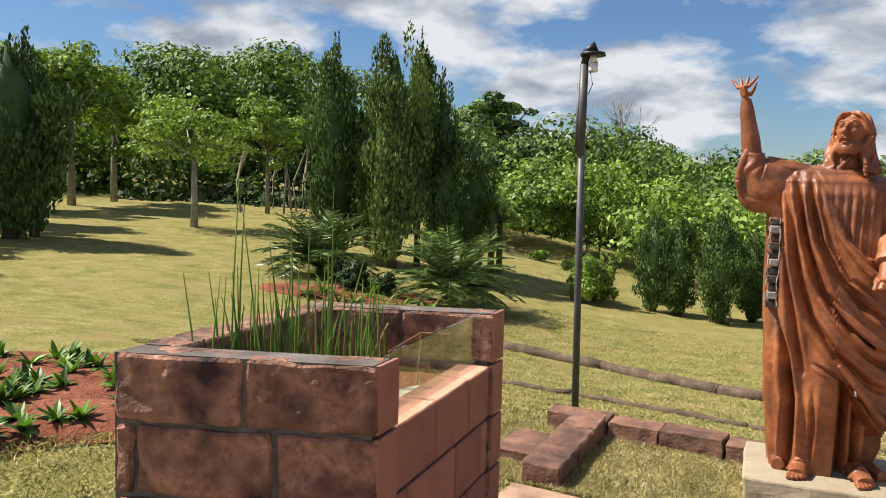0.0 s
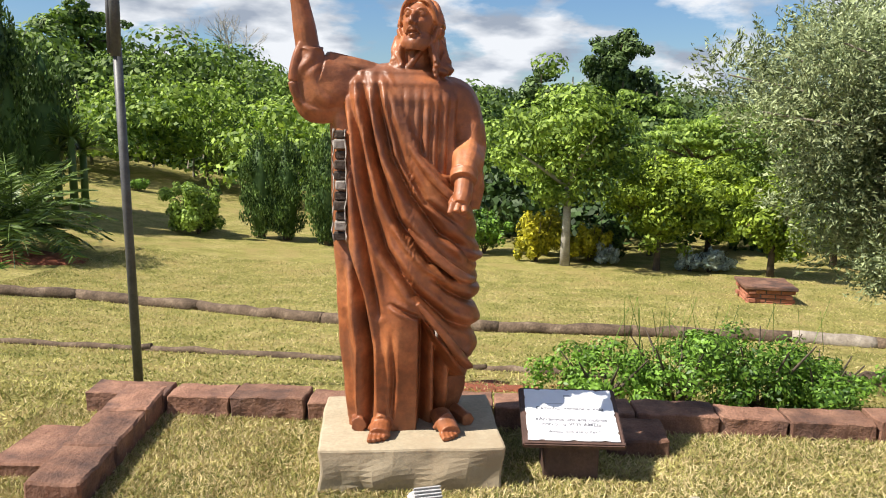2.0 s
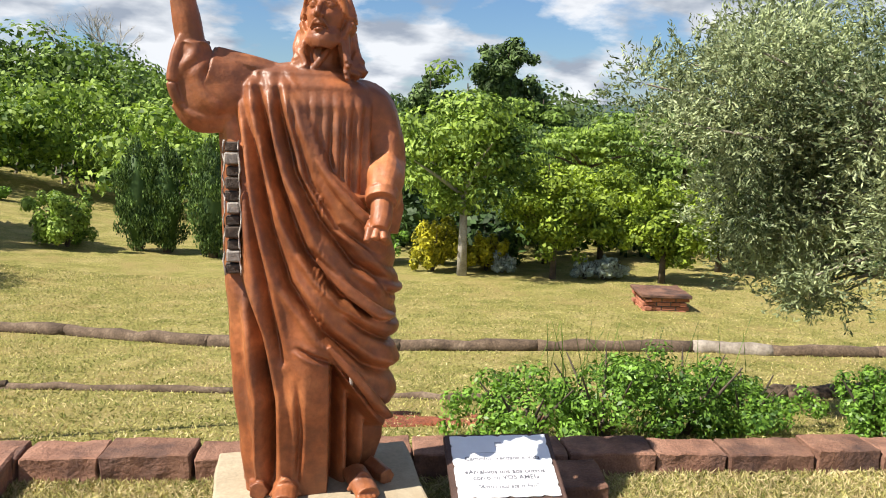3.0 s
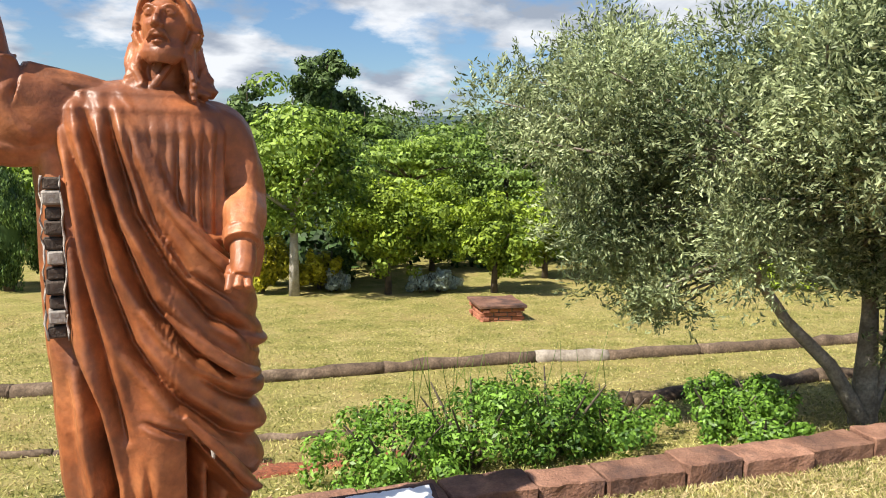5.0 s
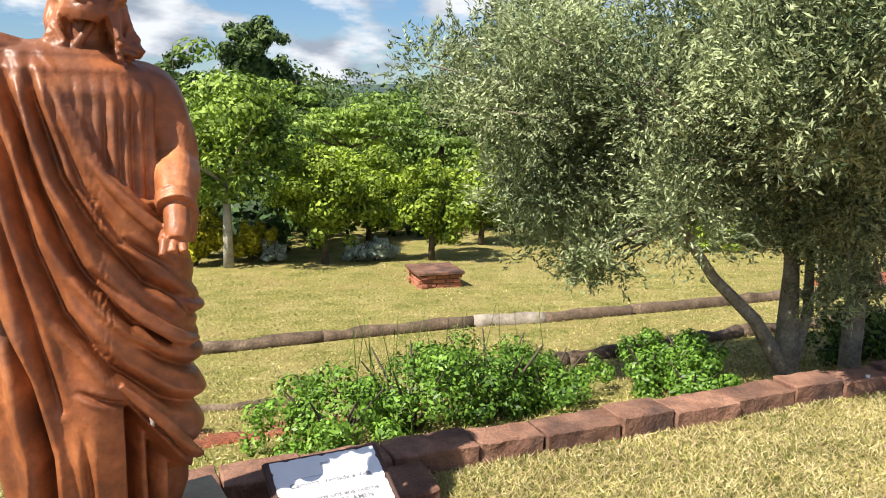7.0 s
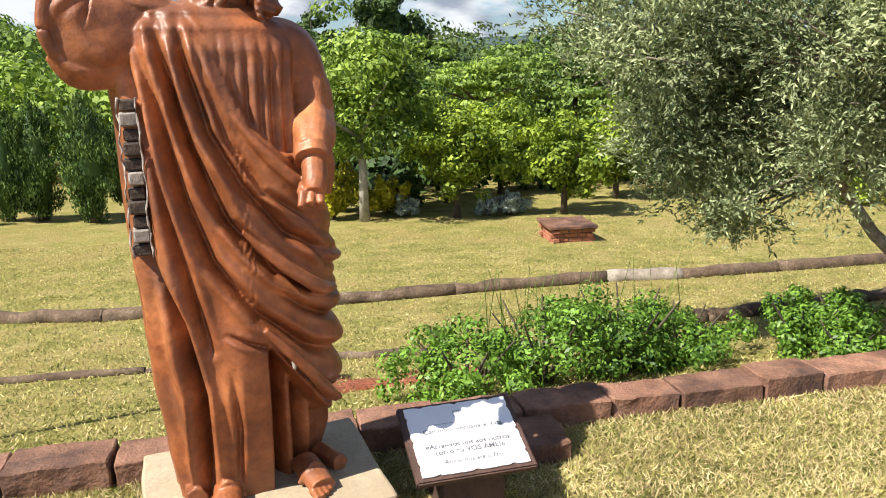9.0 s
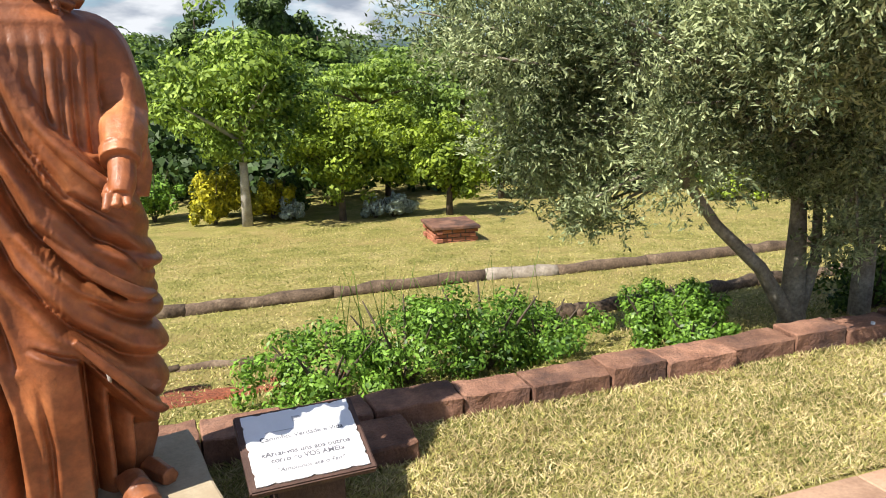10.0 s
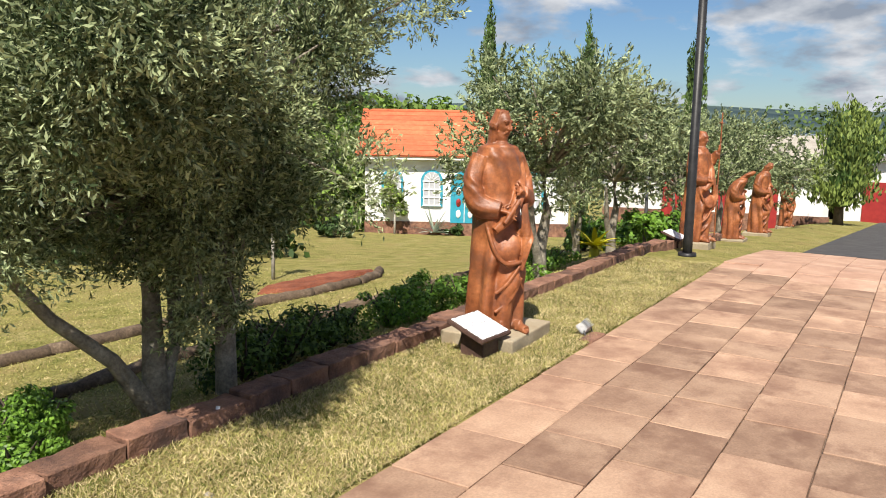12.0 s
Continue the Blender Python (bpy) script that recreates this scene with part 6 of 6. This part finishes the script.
def arch_bm(bm, w, h, y0, y1, x=0.0, z=0.0, grow=0.0, n=14):
    """A solid round-headed panel: width w, height h to the crown."""
    w2, spring = w / 2 + grow, z + h - w / 2
    pts = [(x - w2, z - grow * 0.3), (x + w2, z - grow * 0.3)] + [(x + w2 * math.cos(math.pi * i / n), spring + w2 * math.sin(math.pi * i / n)) for i in range(n + 1)]
    f = bm.faces.new([bm.verts.new((a, y0, b)) for a, b in pts])
    e = bmesh.ops.extrude_face_region(bm, geom=[f])
    bmesh.ops.translate(bm, verts=[v for v in e["geom"] if isinstance(v, bmesh.types.BMVert)], vec=(0, y1 - y0, 0))
    bmesh.ops.recalc_face_normals(bm, faces=bm.faces[:])


def house():
    m = frame_pose(80.6, 30.5, -2.18, *E12) @ Matrix.Scale(0.897, 4)
    root = empty("house", m, "small white house with orange tiled roof and turquoise openings", "house")
    L, W, H, D, RISE = -3.75, 5.2, 2.98, 5.0, 1.95
    bm = bmesh.new()
    box_bm(bm, L, W, 0, 0.25, 0.25, H)
    box_bm(bm, L, L + 0.25, 0.25, D, 0.25, H)
    box_bm(bm, W - 0.25, W, 0.25, D, 0.25, H)
    box_bm(bm, L, W, D, D + 0.25, 0.25, H)
    part("wall", bm, M_WHITE, root)
    bm = bmesh.new()
    box_bm(bm, L - 0.02, W + 0.02, -0.06, D + 0.3, -0.4, 0.25)
    part("base_course", bm, M_STONE, root, "red stone base course")
    bm = bmesh.new()
    box_bm(bm, L - 0.3, W + 0.3, -0.45, -0.05, H, H + 0.16)
    part("cornice", bm, M_WHITE, root)
    slope = math.atan2(RISE, D / 2 + 0.5)
    ln = math.hypot(RISE, D / 2 + 0.5)
    bm = bmesh.new()
    for s in (0, 1):
        y0 = -0.5 if s == 0 else D + 0.75
        yr = D / 2 + 0.1
        v = [bm.verts.new(q) for q in ((L - 0.35, y0, H + 0.12), (W + 0.35, y0, H + 0.12), (W + 0.35, yr, H + 0.12 + RISE), (L - 0.35, yr, H + 0.12 + RISE))]
        bm.faces.new(v)
    for xg in (L + 0.05, W - 0.05):
        bm.faces.new([bm.verts.new(q) for q in ((xg, 0, H), (xg, D, H), (xg, D / 2, H + RISE))])
    roof = part("roof", bm, M_ROOF, root, "orange clay tile roof")
    tile = bpy.data.meshes.new("tile_course")
    bm = bmesh.new()
    box_bm(bm, L - 0.38, W + 0.38, 0, ln / 9 + 0.05, 0, 0.05)
    bm.to_mesh(tile)
    bm.free()
    tile.materials.append(M_ROOF)
    for i in range(9):
        t = i / 9
        piece("tile_course", tile, pose(0, -0.5 + t * (D / 2 + 0.6), H + 0.14 + RISE * t, math.degrees(slope) - 3, 0, 0), roof)
    bm = bmesh.new()
    tube_bm(bm, [(L - 0.38, D / 2 + 0.1, H + RISE + 0.17), (W + 0.38, D / 2 + 0.1, H + RISE + 0.17)], [0.09, 0.09], 8)
    part("ridge_tile", bm, M_ROOF, roof)

    def window(x, w, h, z, arched_only=False):
        bm = bmesh.new()
        arch_bm(bm, w, h, -0.07, 0.02, x, z, 0.08)
        fr = part("window", bm, M_BLUE, root, "round-headed window in a turquoise frame")
        bm = bmesh.new()
        arch_bm(bm, w - 0.06, h - 0.03, -0.085, -0.06, x, z + 0.03)
        part("pane", bm, M_INKPALE, fr)
        bm = bmesh.new()
        for k in range(4):
            box_bm(bm, x - w / 2 + 0.03 + k * (w - 0.1) / 3, x - w / 2 + 0.07 + k * (w - 0.1) / 3, -0.12, -0.085, z, z + h - w / 2)
        for k in range(4):
            zz = z + k * (h - w / 2 - 0.04) / 3
            box_bm(bm, x - w / 2, x + w / 2, -0.125, -0.085, zz, zz + 0.05)
        for k in range(1, 5):
            a = math.pi * k / 5
            tube_bm(bm, [(x, -0.1, z + h - w / 2), (x + math.cos(a) * w * 0.46, -0.1, z + h - w / 2 + math.sin(a) * w * 0.46)], [0.018, 0.018], 4)
        part("lattice", bm, M_WHITE, fr)

    window(-2.55, 0.80, 1.50, 0.95)
    window(-0.82, 0.80, 1.50, 0.95)
    window(2.15, 0.80, 1.50, 0.95)
    window(3.6, 0.80, 1.50, 0.95)
    bm = bmesh.new()
    arch_bm(bm, 1.05, 2.15, -0.08, 0.02, 0.62, 0.25, 0.09)
    dr = part("door", bm, M_BLUE, root, "turquoise double door with pale oval panels")
    for s in (-1, 1):
        for k in range(3):
            bm = bmesh.new()
            ball_bm(bm, (0.62 + s * 0.26, -0.09, 0.62 + 0.5 * k), (0.11, 0.03, 0.19), 2)
            part("oval_panel", bm, M_WHITE if k != 1 else M_REDPAINT, dr)
    bm = bmesh.new()
    box_bm(bm, 0.605, 0.635, -0.11, -0.08, 0.25, 1.9)
    part("closing_strip", bm, M_WHITE, dr)


house()
tree("young_tree", *polar(76.5, 30.0, *E12), 2.3, 0.55, 0.55, 2600, L_BRIGHT, 0.14, "young leafy tree before the white house", M_BARK_PALE, 0.04, 10, 1.2, 41)
rosette("agave", *polar(79.4, 30.5, *E12), 40, 1.15, 0.05, 0.05, L_SILVER, "spiky grey-green agave before the house", "agave", 0.1, 42, False)
shrub(*polar(81.0, 30.5, *E12), 0.5, 0.5, 900, L_DARK, 0.14, "dark low shrub by the house path", 43)
shrub(*polar(73.5, 31.0, *E12), 0.8, 1.0, 2000, L_SHRUB, 0.16, "green shrub at the corner of the house", 44)
shrub(*polar(72.0, 27.0, *E12), 0.7, 0.8, 2000, L_DARK, 0.15, "dark shrub on the lawn's far side", 45)
tree("young_tree", *polar(67.6, 13.8, *E12), 1.6, 0.3, 0.9, 700, L_SHRUB, 0.08, "thin sapling in the round bed", M_BARK_PALE, 0.03, 6, 1.0, 46)
for az, r in ((90.5, 20), (92.4, 22), (94.6, 20), (96.0, 17.5)):
    shrub(*polar(az, r, *E12), 0.8, 0.95, 2200, L_SHRUB, 0.12, "leafy green shrub by the path", int(az * 3), 9)
rosette("potted_plant", *polar(91.3, 12.5, *E12), 26, 0.42, 0.15, 0.05, L_YELLOW, "yellowing broad-leaved plant by the kerb", "plant", 0.15, 47, False)


# ---- long white building and gable at the end of the yard ----
def long_building():
    m = frame_pose(99.5, 37.0, -2.35, *E12)
    root = empty("outbuilding", m, "long low white building with dark red doors", "building")
    bm = bmesh.new()
    box_bm(bm, -5.0, 4.6, 0, 5, -0.5, 2.6)
    part("wall", bm, M_WHITE, root)
    bm = bmesh.new()
    box_bm(bm, -5.05, 4.65, -0.05, 0.0, -0.5, 0.55)
    part("base_course", bm, M_STONE, root, "brick-red base course")
    bm = bmesh.new()
    vs = box_bm(bm, -5.4, 5.0, -0.7, 5.6, 2.6, 2.72)
    for v in vs:
        if v.co.y > 0:
            v.co.z += 1.3
    part("roof", bm, M_ROOFGREY, root)
    for x in (-1.9, 0.5, 2.1):
        bm = bmesh.new()
        box_bm(bm, x - 0.45, x + 0.45, -0.09, -0.02, -0.1, 2.1)
        bmesh.ops.bevel(bm, geom=bm.edges[:], offset=0.02, segments=1, affect="EDGES")
        part("door", bm, M_REDPAINT, root, "dark red door")
    m = frame_pose(108.6, 42.0, -2.55, *E12)
    root = empty("gabled_building", m, "white gabled building with a dark red door", "building")
    bm = bmesh.new()
    box_bm(bm, -0.9, 6.0, 0, 7, -0.5, 2.6)
    f = [bm.verts.new(q) for q in ((-0.9, 0.0, 2.6), (6.0, 0.0, 2.6), (2.9, 0.0, 3.7))]
    bm.faces.new(f)
    part("wall", bm, M_WHITE, root)
    bm = bmesh.new()
    for a, b in (((-1.3, 2.5), (2.9, 3.85)), ((2.9, 3.85), (6.4, 2.5))):
        bm.faces.new([bm.verts.new(q) for q in ((a[0], -0.5, a[1]), (b[0], -0.5, b[1]), (b[0], 7.3, b[1]), (a[0], 7.3, a[1]))])
    bmesh.ops.solidify(bm, geom=bm.faces[:], thickness=0.1)
    part("roof", bm, M_ROOFGREY, root, "pale grey-brown roof")
    bm = bmesh.new()
    box_bm(bm, -0.06, 1.15, -0.07, 0.02, 0, 2.1)
    part("door", bm, M_REDPAINT, root, "wide dark red door")
    bm = bmesh.new()
    box_bm(bm, 1.5, 2.3, -0.07, 0.02, 0.1, 1.1)
    part("notice_board", bm, M_INKPALE, root)
    # near-black panel paints the shade under the shed roof
    bm = bmesh.new()
    box_bm(bm, -3.6, -1.1, 2.2, 2.4, 0, 2.2)
    part("shed_back", bm, M_DARK, root, "back of the open shed, near-black to paint its inner shade")
    bm = bmesh.new()
    box_bm(bm, -3.8, -0.9, -0.3, 2.6, 2.1, 2.25)
    part("shed_roof", bm, M_ROOF, root, "tiled shed roof")
    for x in (-3.5, -2.2, -1.1):
        bm = bmesh.new()
        tube_bm(bm, [(x, 0, -0.2), (x, 0, 2.1)], [0.07, 0.07], 8)
        part("post", bm, M_BARK_DARK, root)


long_building()


# ---- further statues along the kerb ----
def robed_statue(m, height, label, lean=0.0, staff=False, book=False, bow=0.0, seed=1):
    bm = bmesh.new()
    k = 1.0
    body = [(0.0, -0.24, 0.24, 0.20, 0.0), (0.15, -0.235, 0.235, 0.20, 0.0), (0.5, -0.225, 0.225, 0.185, 0.0), (0.85, -0.22, 0.22, 0.18, 0.0), (1.05, -0.215, 0.215, 0.17, 0.0),
            (1.25, -0.22, 0.22, 0.165, 0.0), (1.38, -0.22, 0.22, 0.15, 0.0), (1.46, -0.17, 0.17, 0.12, 0.0), (1.50, -0.08, 0.08, 0.08, 0.0)]

    def fold(x, z, front, a):
        up = ridge(a * 7 + 1.6 * math.sin(z * 3 + seed)) * 0.030 * sstep(0.95, 0.4, z)
        sweep = 0.030 * ridge((z * 1.2 - x * 1.4) * 15 + seed + 1.5 * math.sin(x * 7)) * sstep(0.25, 0.5, z) * sstep(1.15, 0.95, z) * max(0, front)
        knee = 0.05 * math.exp(-((x - 0.07) / 0.08) ** 2 - ((z - 0.5) / 0.2) ** 2) * max(0, front)
        chest = 0.012 * ridge(x * 38 + z * 9 + 1.2 * math.sin(z * 9)) * sstep(1.0, 1.15, z)
        return up + sweep + knee + chest
    robe_bm(bm, body, fold, 110, 150)
    limb_bm(bm, [(0, 0, 1.44), (0, -0.02, 1.56)], [0.07, 0.06], 14, 0, 4)
    head_bm(bm, Vector((0, -0.03, 1.64)), 0.205, tilt=12, turn=14 if book else -10, beard=0.10, bald=True)
    # drape over the arm
    limb_bm(bm, [(0.17, -0.02, 1.40), (0.12, -0.16, 1.15), (-0.02, -0.22, 0.95), (-0.16, -0.18, 0.82)], [0.06, 0.05, 0.05, 0.04], 16, 0.15, 10, 0.8, 3)
    limb_bm(bm, [(0.14, -0.20, 1.02), (0.15, -0.23, 0.75), (0.10, -0.23, 0.50)], [0.05, 0.06, 0.03], 16, 0.2, 10, 0.6, 4)
    # hems of the mantle sweeping over the bent leg
    limb_bm(bm, [(-0.20, -0.10, 0.88), (-0.16, -0.19, 0.66), (-0.06, -0.225, 0.56), (0.08, -0.25, 0.57)], [0.014, 0.020, 0.020, 0.016], 12, 0.1, 8)
    limb_bm(bm, [(-0.14, -0.18, 0.32), (-0.04, -0.22, 0.40), (0.08, -0.24, 0.54)], [0.016, 0.018, 0.014], 12, 0.1, 8)
    limb_bm(bm, [(-0.14, -0.18, 0.17), (0.0, -0.22, 0.27), (0.11, -0.235, 0.44)], [0.016, 0.018, 0.014], 12, 0.1, 8)
    # arms
    limb_bm(bm, [(-0.18, 0, 1.38), (-0.27, 0.0, 1.18), (-0.25, -0.06, 1.02), (-0.12, -0.20, 0.98)], [0.085, 0.085, 0.085, 0.06], 22, 0.06, 10, 1.1, 5)
    limb_bm(bm, [(-0.24, -0.02, 1.02), (-0.22, -0.06, 0.90)], [0.085, 0.04], 20, 0.08, 6)
    if staff:
        limb_bm(bm, [(0.18, 0, 1.38), (0.25, -0.06, 1.25), (0.20, -0.22, 1.42)], [0.085, 0.08, 0.05], 22, 0.06, 10, 1.1, 5)
        limb_bm(bm, [(0.21, -0.25, 0.0), (0.21, -0.25, 2.05)], [0.016, 0.014], 8, 0, 12)
        limb_bm(bm, [(0.12, -0.25, 1.88), (0.30, -0.25, 1.88)], [0.012, 0.012], 8, 0, 3)
        hand_bm(bm, (0.20, -0.22, 1.40), (0, -0.3, 1), (1, 0, 0), 0.9)
    else:
        limb_bm(bm, [(0.18, 0, 1.38), (0.27, 0.0, 1.20), (0.24, -0.10, 1.06), (0.12, -0.20, 1.12)], [0.085, 0.085, 0.08, 0.05], 22, 0.06, 10, 1.1, 5)
        hand_bm(bm, (0.12, -0.20, 1.11), (-0.7, -0.4, 0.2), (0, 0.2, 1), 0.9)
    hand_bm(bm, (-0.12, -0.20, 0.98), (0.7, -0.5, -0.2), (0, 0.2, 1), 0.9)
    if book:
        box_bm(bm, -0.02, 0.10, -0.245, -0.205, 1.08, 1.30, pose(0, 0, 0, -6, 4, 0))
        limb_bm(bm, [(-0.12, -0.26, 0.88), (0.02, -0.28, 1.06)], [0.022, 0.022], 10, 0, 3)
    foot_bm(bm, (-0.08, -0.12, 0), -8)
    foot_bm(bm, (0.10, -0.13, 0), 8)
    s = height / 1.75
    for v in bm.verts:
        t = max(0.0, v.co.z - 0.9)
        v.co.y -= bow * t * t
        v.co.z -= bow * 0.35 * t * t
        v.co.x += lean * v.co.z
        v.co *= s
        v.co.x *= 0.86
    ob = part("statue", bm, M_BRONZE)
    ob.matrix_basis = m
    sculpt(ob, 0.0065 if book else 0.012)
    return tagged(ob, label, "statue", "statues along the paving")


P2 = pose(7.90, 1.62, 0, 0, 0, -20)
plinth(P2, 0.76, 0.62, 0.115, "low grey-cream concrete plinth in the lawn strip", 2.0)
robed_statue(P2 @ pose(-0.02, 0.02, 0.105, 0, 0, -30), 1.72, "copper-brown statue of a bearded man holding a book", book=True, seed=2)
plaque(pose(7.42, 1.70, 0, 0, 0, -26), 0.40, 0.34, 0.17, 0.29, False, "white plaque on a dark brown slanted stand beside the plinth")
floodlight(pose(8.15, 0.90, 0.0, 0, 0, 160), "small grey floodlight at the paving's edge")
slab(pose(8.08, 0.86, -0.02, 0, 0, -22), 0.3, 0.12, 0.05, 33, "small dark red stone under the floodlight")


def at_bearing(az, r, turn, dz=0.0):
    x, y = polar(az, r, *E12)
    return pose(x, y, ground_z(x, y) + dz, 0, 0, turn)


plinth(at_bearing(98.2, 13.0, -20), 0.62, 0.56, 0.12, "concrete plinth partly hidden behind the black post", 3.0)
robed_statue(at_bearing(98.2, 13.0, -35, 0.12), 1.74, "copper-brown statue of a man with a tall cross staff", staff=True, seed=3)
plaque(at_bearing(96.9, 12.7, -26), 0.40, 0.34, 0.15, 0.27, False, "white plaque on a slanted stand by the black post")
plinth(at_bearing(100.6, 15.9, -20), 0.6, 0.55, 0.05, "very low concrete plinth under the stooping figure", 4.0)
robed_statue(at_bearing(100.6, 15.9, -15, 0.05), 1.42, "copper-brown statue of a stooping man in a long coat", bow=0.55, seed=4)
plinth(at_bearing(102.3, 19.0, -20), 0.6, 0.55, 0.08, "concrete plinth in the grass verge", 5.0)
robed_statue(at_bearing(102.3, 19.0, -35, 0.08), 1.64, "copper-brown statue of a robed man leaning forward", bow=0.25, seed=5)
plinth(at_bearing(104.0, 29.5, -20), 0.6, 0.55, 0.08, "concrete plinth at the end of the row", 6.0)
robed_statue(at_bearing(104.0, 29.5, -55, 0.08), 1.75, "copper-brown robed statue at the end of the row", seed=6)


def black_post():
    x, y = 12.90, -0.50
    root = empty("black_post", pose(x, y, ground_z(x, y)), "tall black steel lamp post in the grass verge", "lamp post")
    bm = bmesh.new()
    tube_bm(bm, [(0, 0, -0.1), (0, 0, 0.3), (0.01, 0.01, 4.6)], [0.075, 0.062, 0.055], 14)
    part("pole", bm, M_BLACK, root)
    bm = bmesh.new()
    tube_bm(bm, [(0, 0, -0.02), (0, 0, 0.05)], [0.13, 0.12], 14)
    part("base", bm, M_BLACK, root)
    x, y = polar(94.8, 17.5, *E12)
    root = empty("garden_lamp", pose(x, y, ground_z(x, y)), "slim garden lamp post with a white glass head", "garden lamp")
    bm = bmesh.new()
    tube_bm(bm, [(0, 0, -0.1), (0, 0, 1.95)], [0.04, 0.035], 8)
    tube_bm(bm, [(0, 0, 1.9), (0.15, 0, 2.15), (0.33, 0, 2.2)], [0.02, 0.02, 0.02], 6)
    part("pole", bm, M_METAL, root)
    bm = bmesh.new()
    ball_bm(bm, (0.33, 0, 2.08), (0.06, 0.06, 0.10), 2)
    part("lamp_head", bm, M_PLATE, root, "white glass lamp head")


black_post()
# small things in the lawn strip
bm = bmesh.new()
tube_bm(bm, [(0, 0, 0), (0.02, 0.01, 0.14)], [0.012, 0.012], 8)
st = part("white_stake", bm, M_PLATE)
st.matrix_basis = pose(5.64, 2.94, -0.01, 0, 18, 0)
tagged(st, "short white plastic stake in the lawn", "stake")
for i, (px, py) in enumerate(((2.72, 3.35), (2.05, 3.5), (4.9, 2.6))):
    ob = new("pebble", block_mesh("pebble", 0.05, 0.035, 0.025, 0.006, 0.01, seed=60 + i, cuts=2, mats=(M_PLASTER,)))
    ob.matrix_basis = pose(px, py, -0.002, 0, 0, 40 * i)
    tagged(ob, "small pale pebble on the grass", "pebble")


# ---- asphalt and paving: pieces last ----
def road():
    bm = bmesh.new()
    grid = []
    for i in range(22):
        u = 16.5 + 2.0 * i
        row = []
        for j in range(9):
            x, y = xy(u, -0.55 - 1.6 * j)
            row.append(bm.verts.new((x, y, -0.075 * (u - 13.5) + 0.012)))
        grid.append(row)
    for a, b in zip(grid, grid[1:]):
        for j in range(8):
            bm.faces.new((a[j], a[j + 1], b[j + 1], b[j]))
    bmesh.ops.recalc_face_normals(bm, faces=bm.faces[:])
    tagged(part("road", bm, M_ASPHALT), "dark asphalt yard beyond the paving", "asphalt", kind="structure")


road()


def paving():
    bm = bmesh.new()
    for u0 in range(0, 16):
        for v1 in range(0, 7):
            vs = [bm.verts.new((*xy(u, v), -0.012 - 0.075 * max(0, u - 13.5))) for u, v in ((u0, -v1), (min(u0 + 1, 16.5), -v1), (min(u0 + 1, 16.5), -v1 - 1), (u0, -v1 - 1))]
            bm.faces.new(vs[::-1])
    bmesh.ops.recalc_face_normals(bm, faces=bm.faces[:])
    root = tagged(part("pavement", bm, M_JOINT), "terrace of red and buff sandstone flags", "paving", kind="structure")
    rnd = random.Random(15)
    shared, made, rest = {}, 0, bmesh.new()
    for r in range(14):
        w = 0.45
        v = -w * (r + 0.5)
        u = -0.02
        k = 0
        while u < 16.4:
            ln = rnd.choice((0.45, 0.52, 0.58, 0.62, 0.68))
            key = (ln, rnd.randrange(3))
            if key not in shared:
                shared[key] = block_mesh("flag", ln - 0.007, w - 0.007, 0.05, 0.005, 0.004, seed=len(shared) + 400, cuts=1, mats=(M_PAVE,))
            uc = u + ln / 2
            x, y = xy(uc, v)
            z = -0.038 - 0.075 * max(0.0, uc - 13.5) + rnd.uniform(-0.003, 0.003)
            if r < 10 and uc < 12.6 and made < 285:
                made += 1
                piece("flag", shared[key], pose(x, y, z, rnd.uniform(-0.25, 0.25), (2.0 if uc > 13.5 else 0) + rnd.uniform(-0.25, 0.25), math.degrees(math.atan2(UY, UX)) + rnd.uniform(-0.3, 0.3)), root)
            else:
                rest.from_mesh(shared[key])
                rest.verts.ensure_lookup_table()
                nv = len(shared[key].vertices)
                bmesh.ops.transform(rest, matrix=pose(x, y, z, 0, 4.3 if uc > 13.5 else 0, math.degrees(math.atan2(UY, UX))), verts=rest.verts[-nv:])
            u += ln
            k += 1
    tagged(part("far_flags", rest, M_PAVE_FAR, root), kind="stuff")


paving()
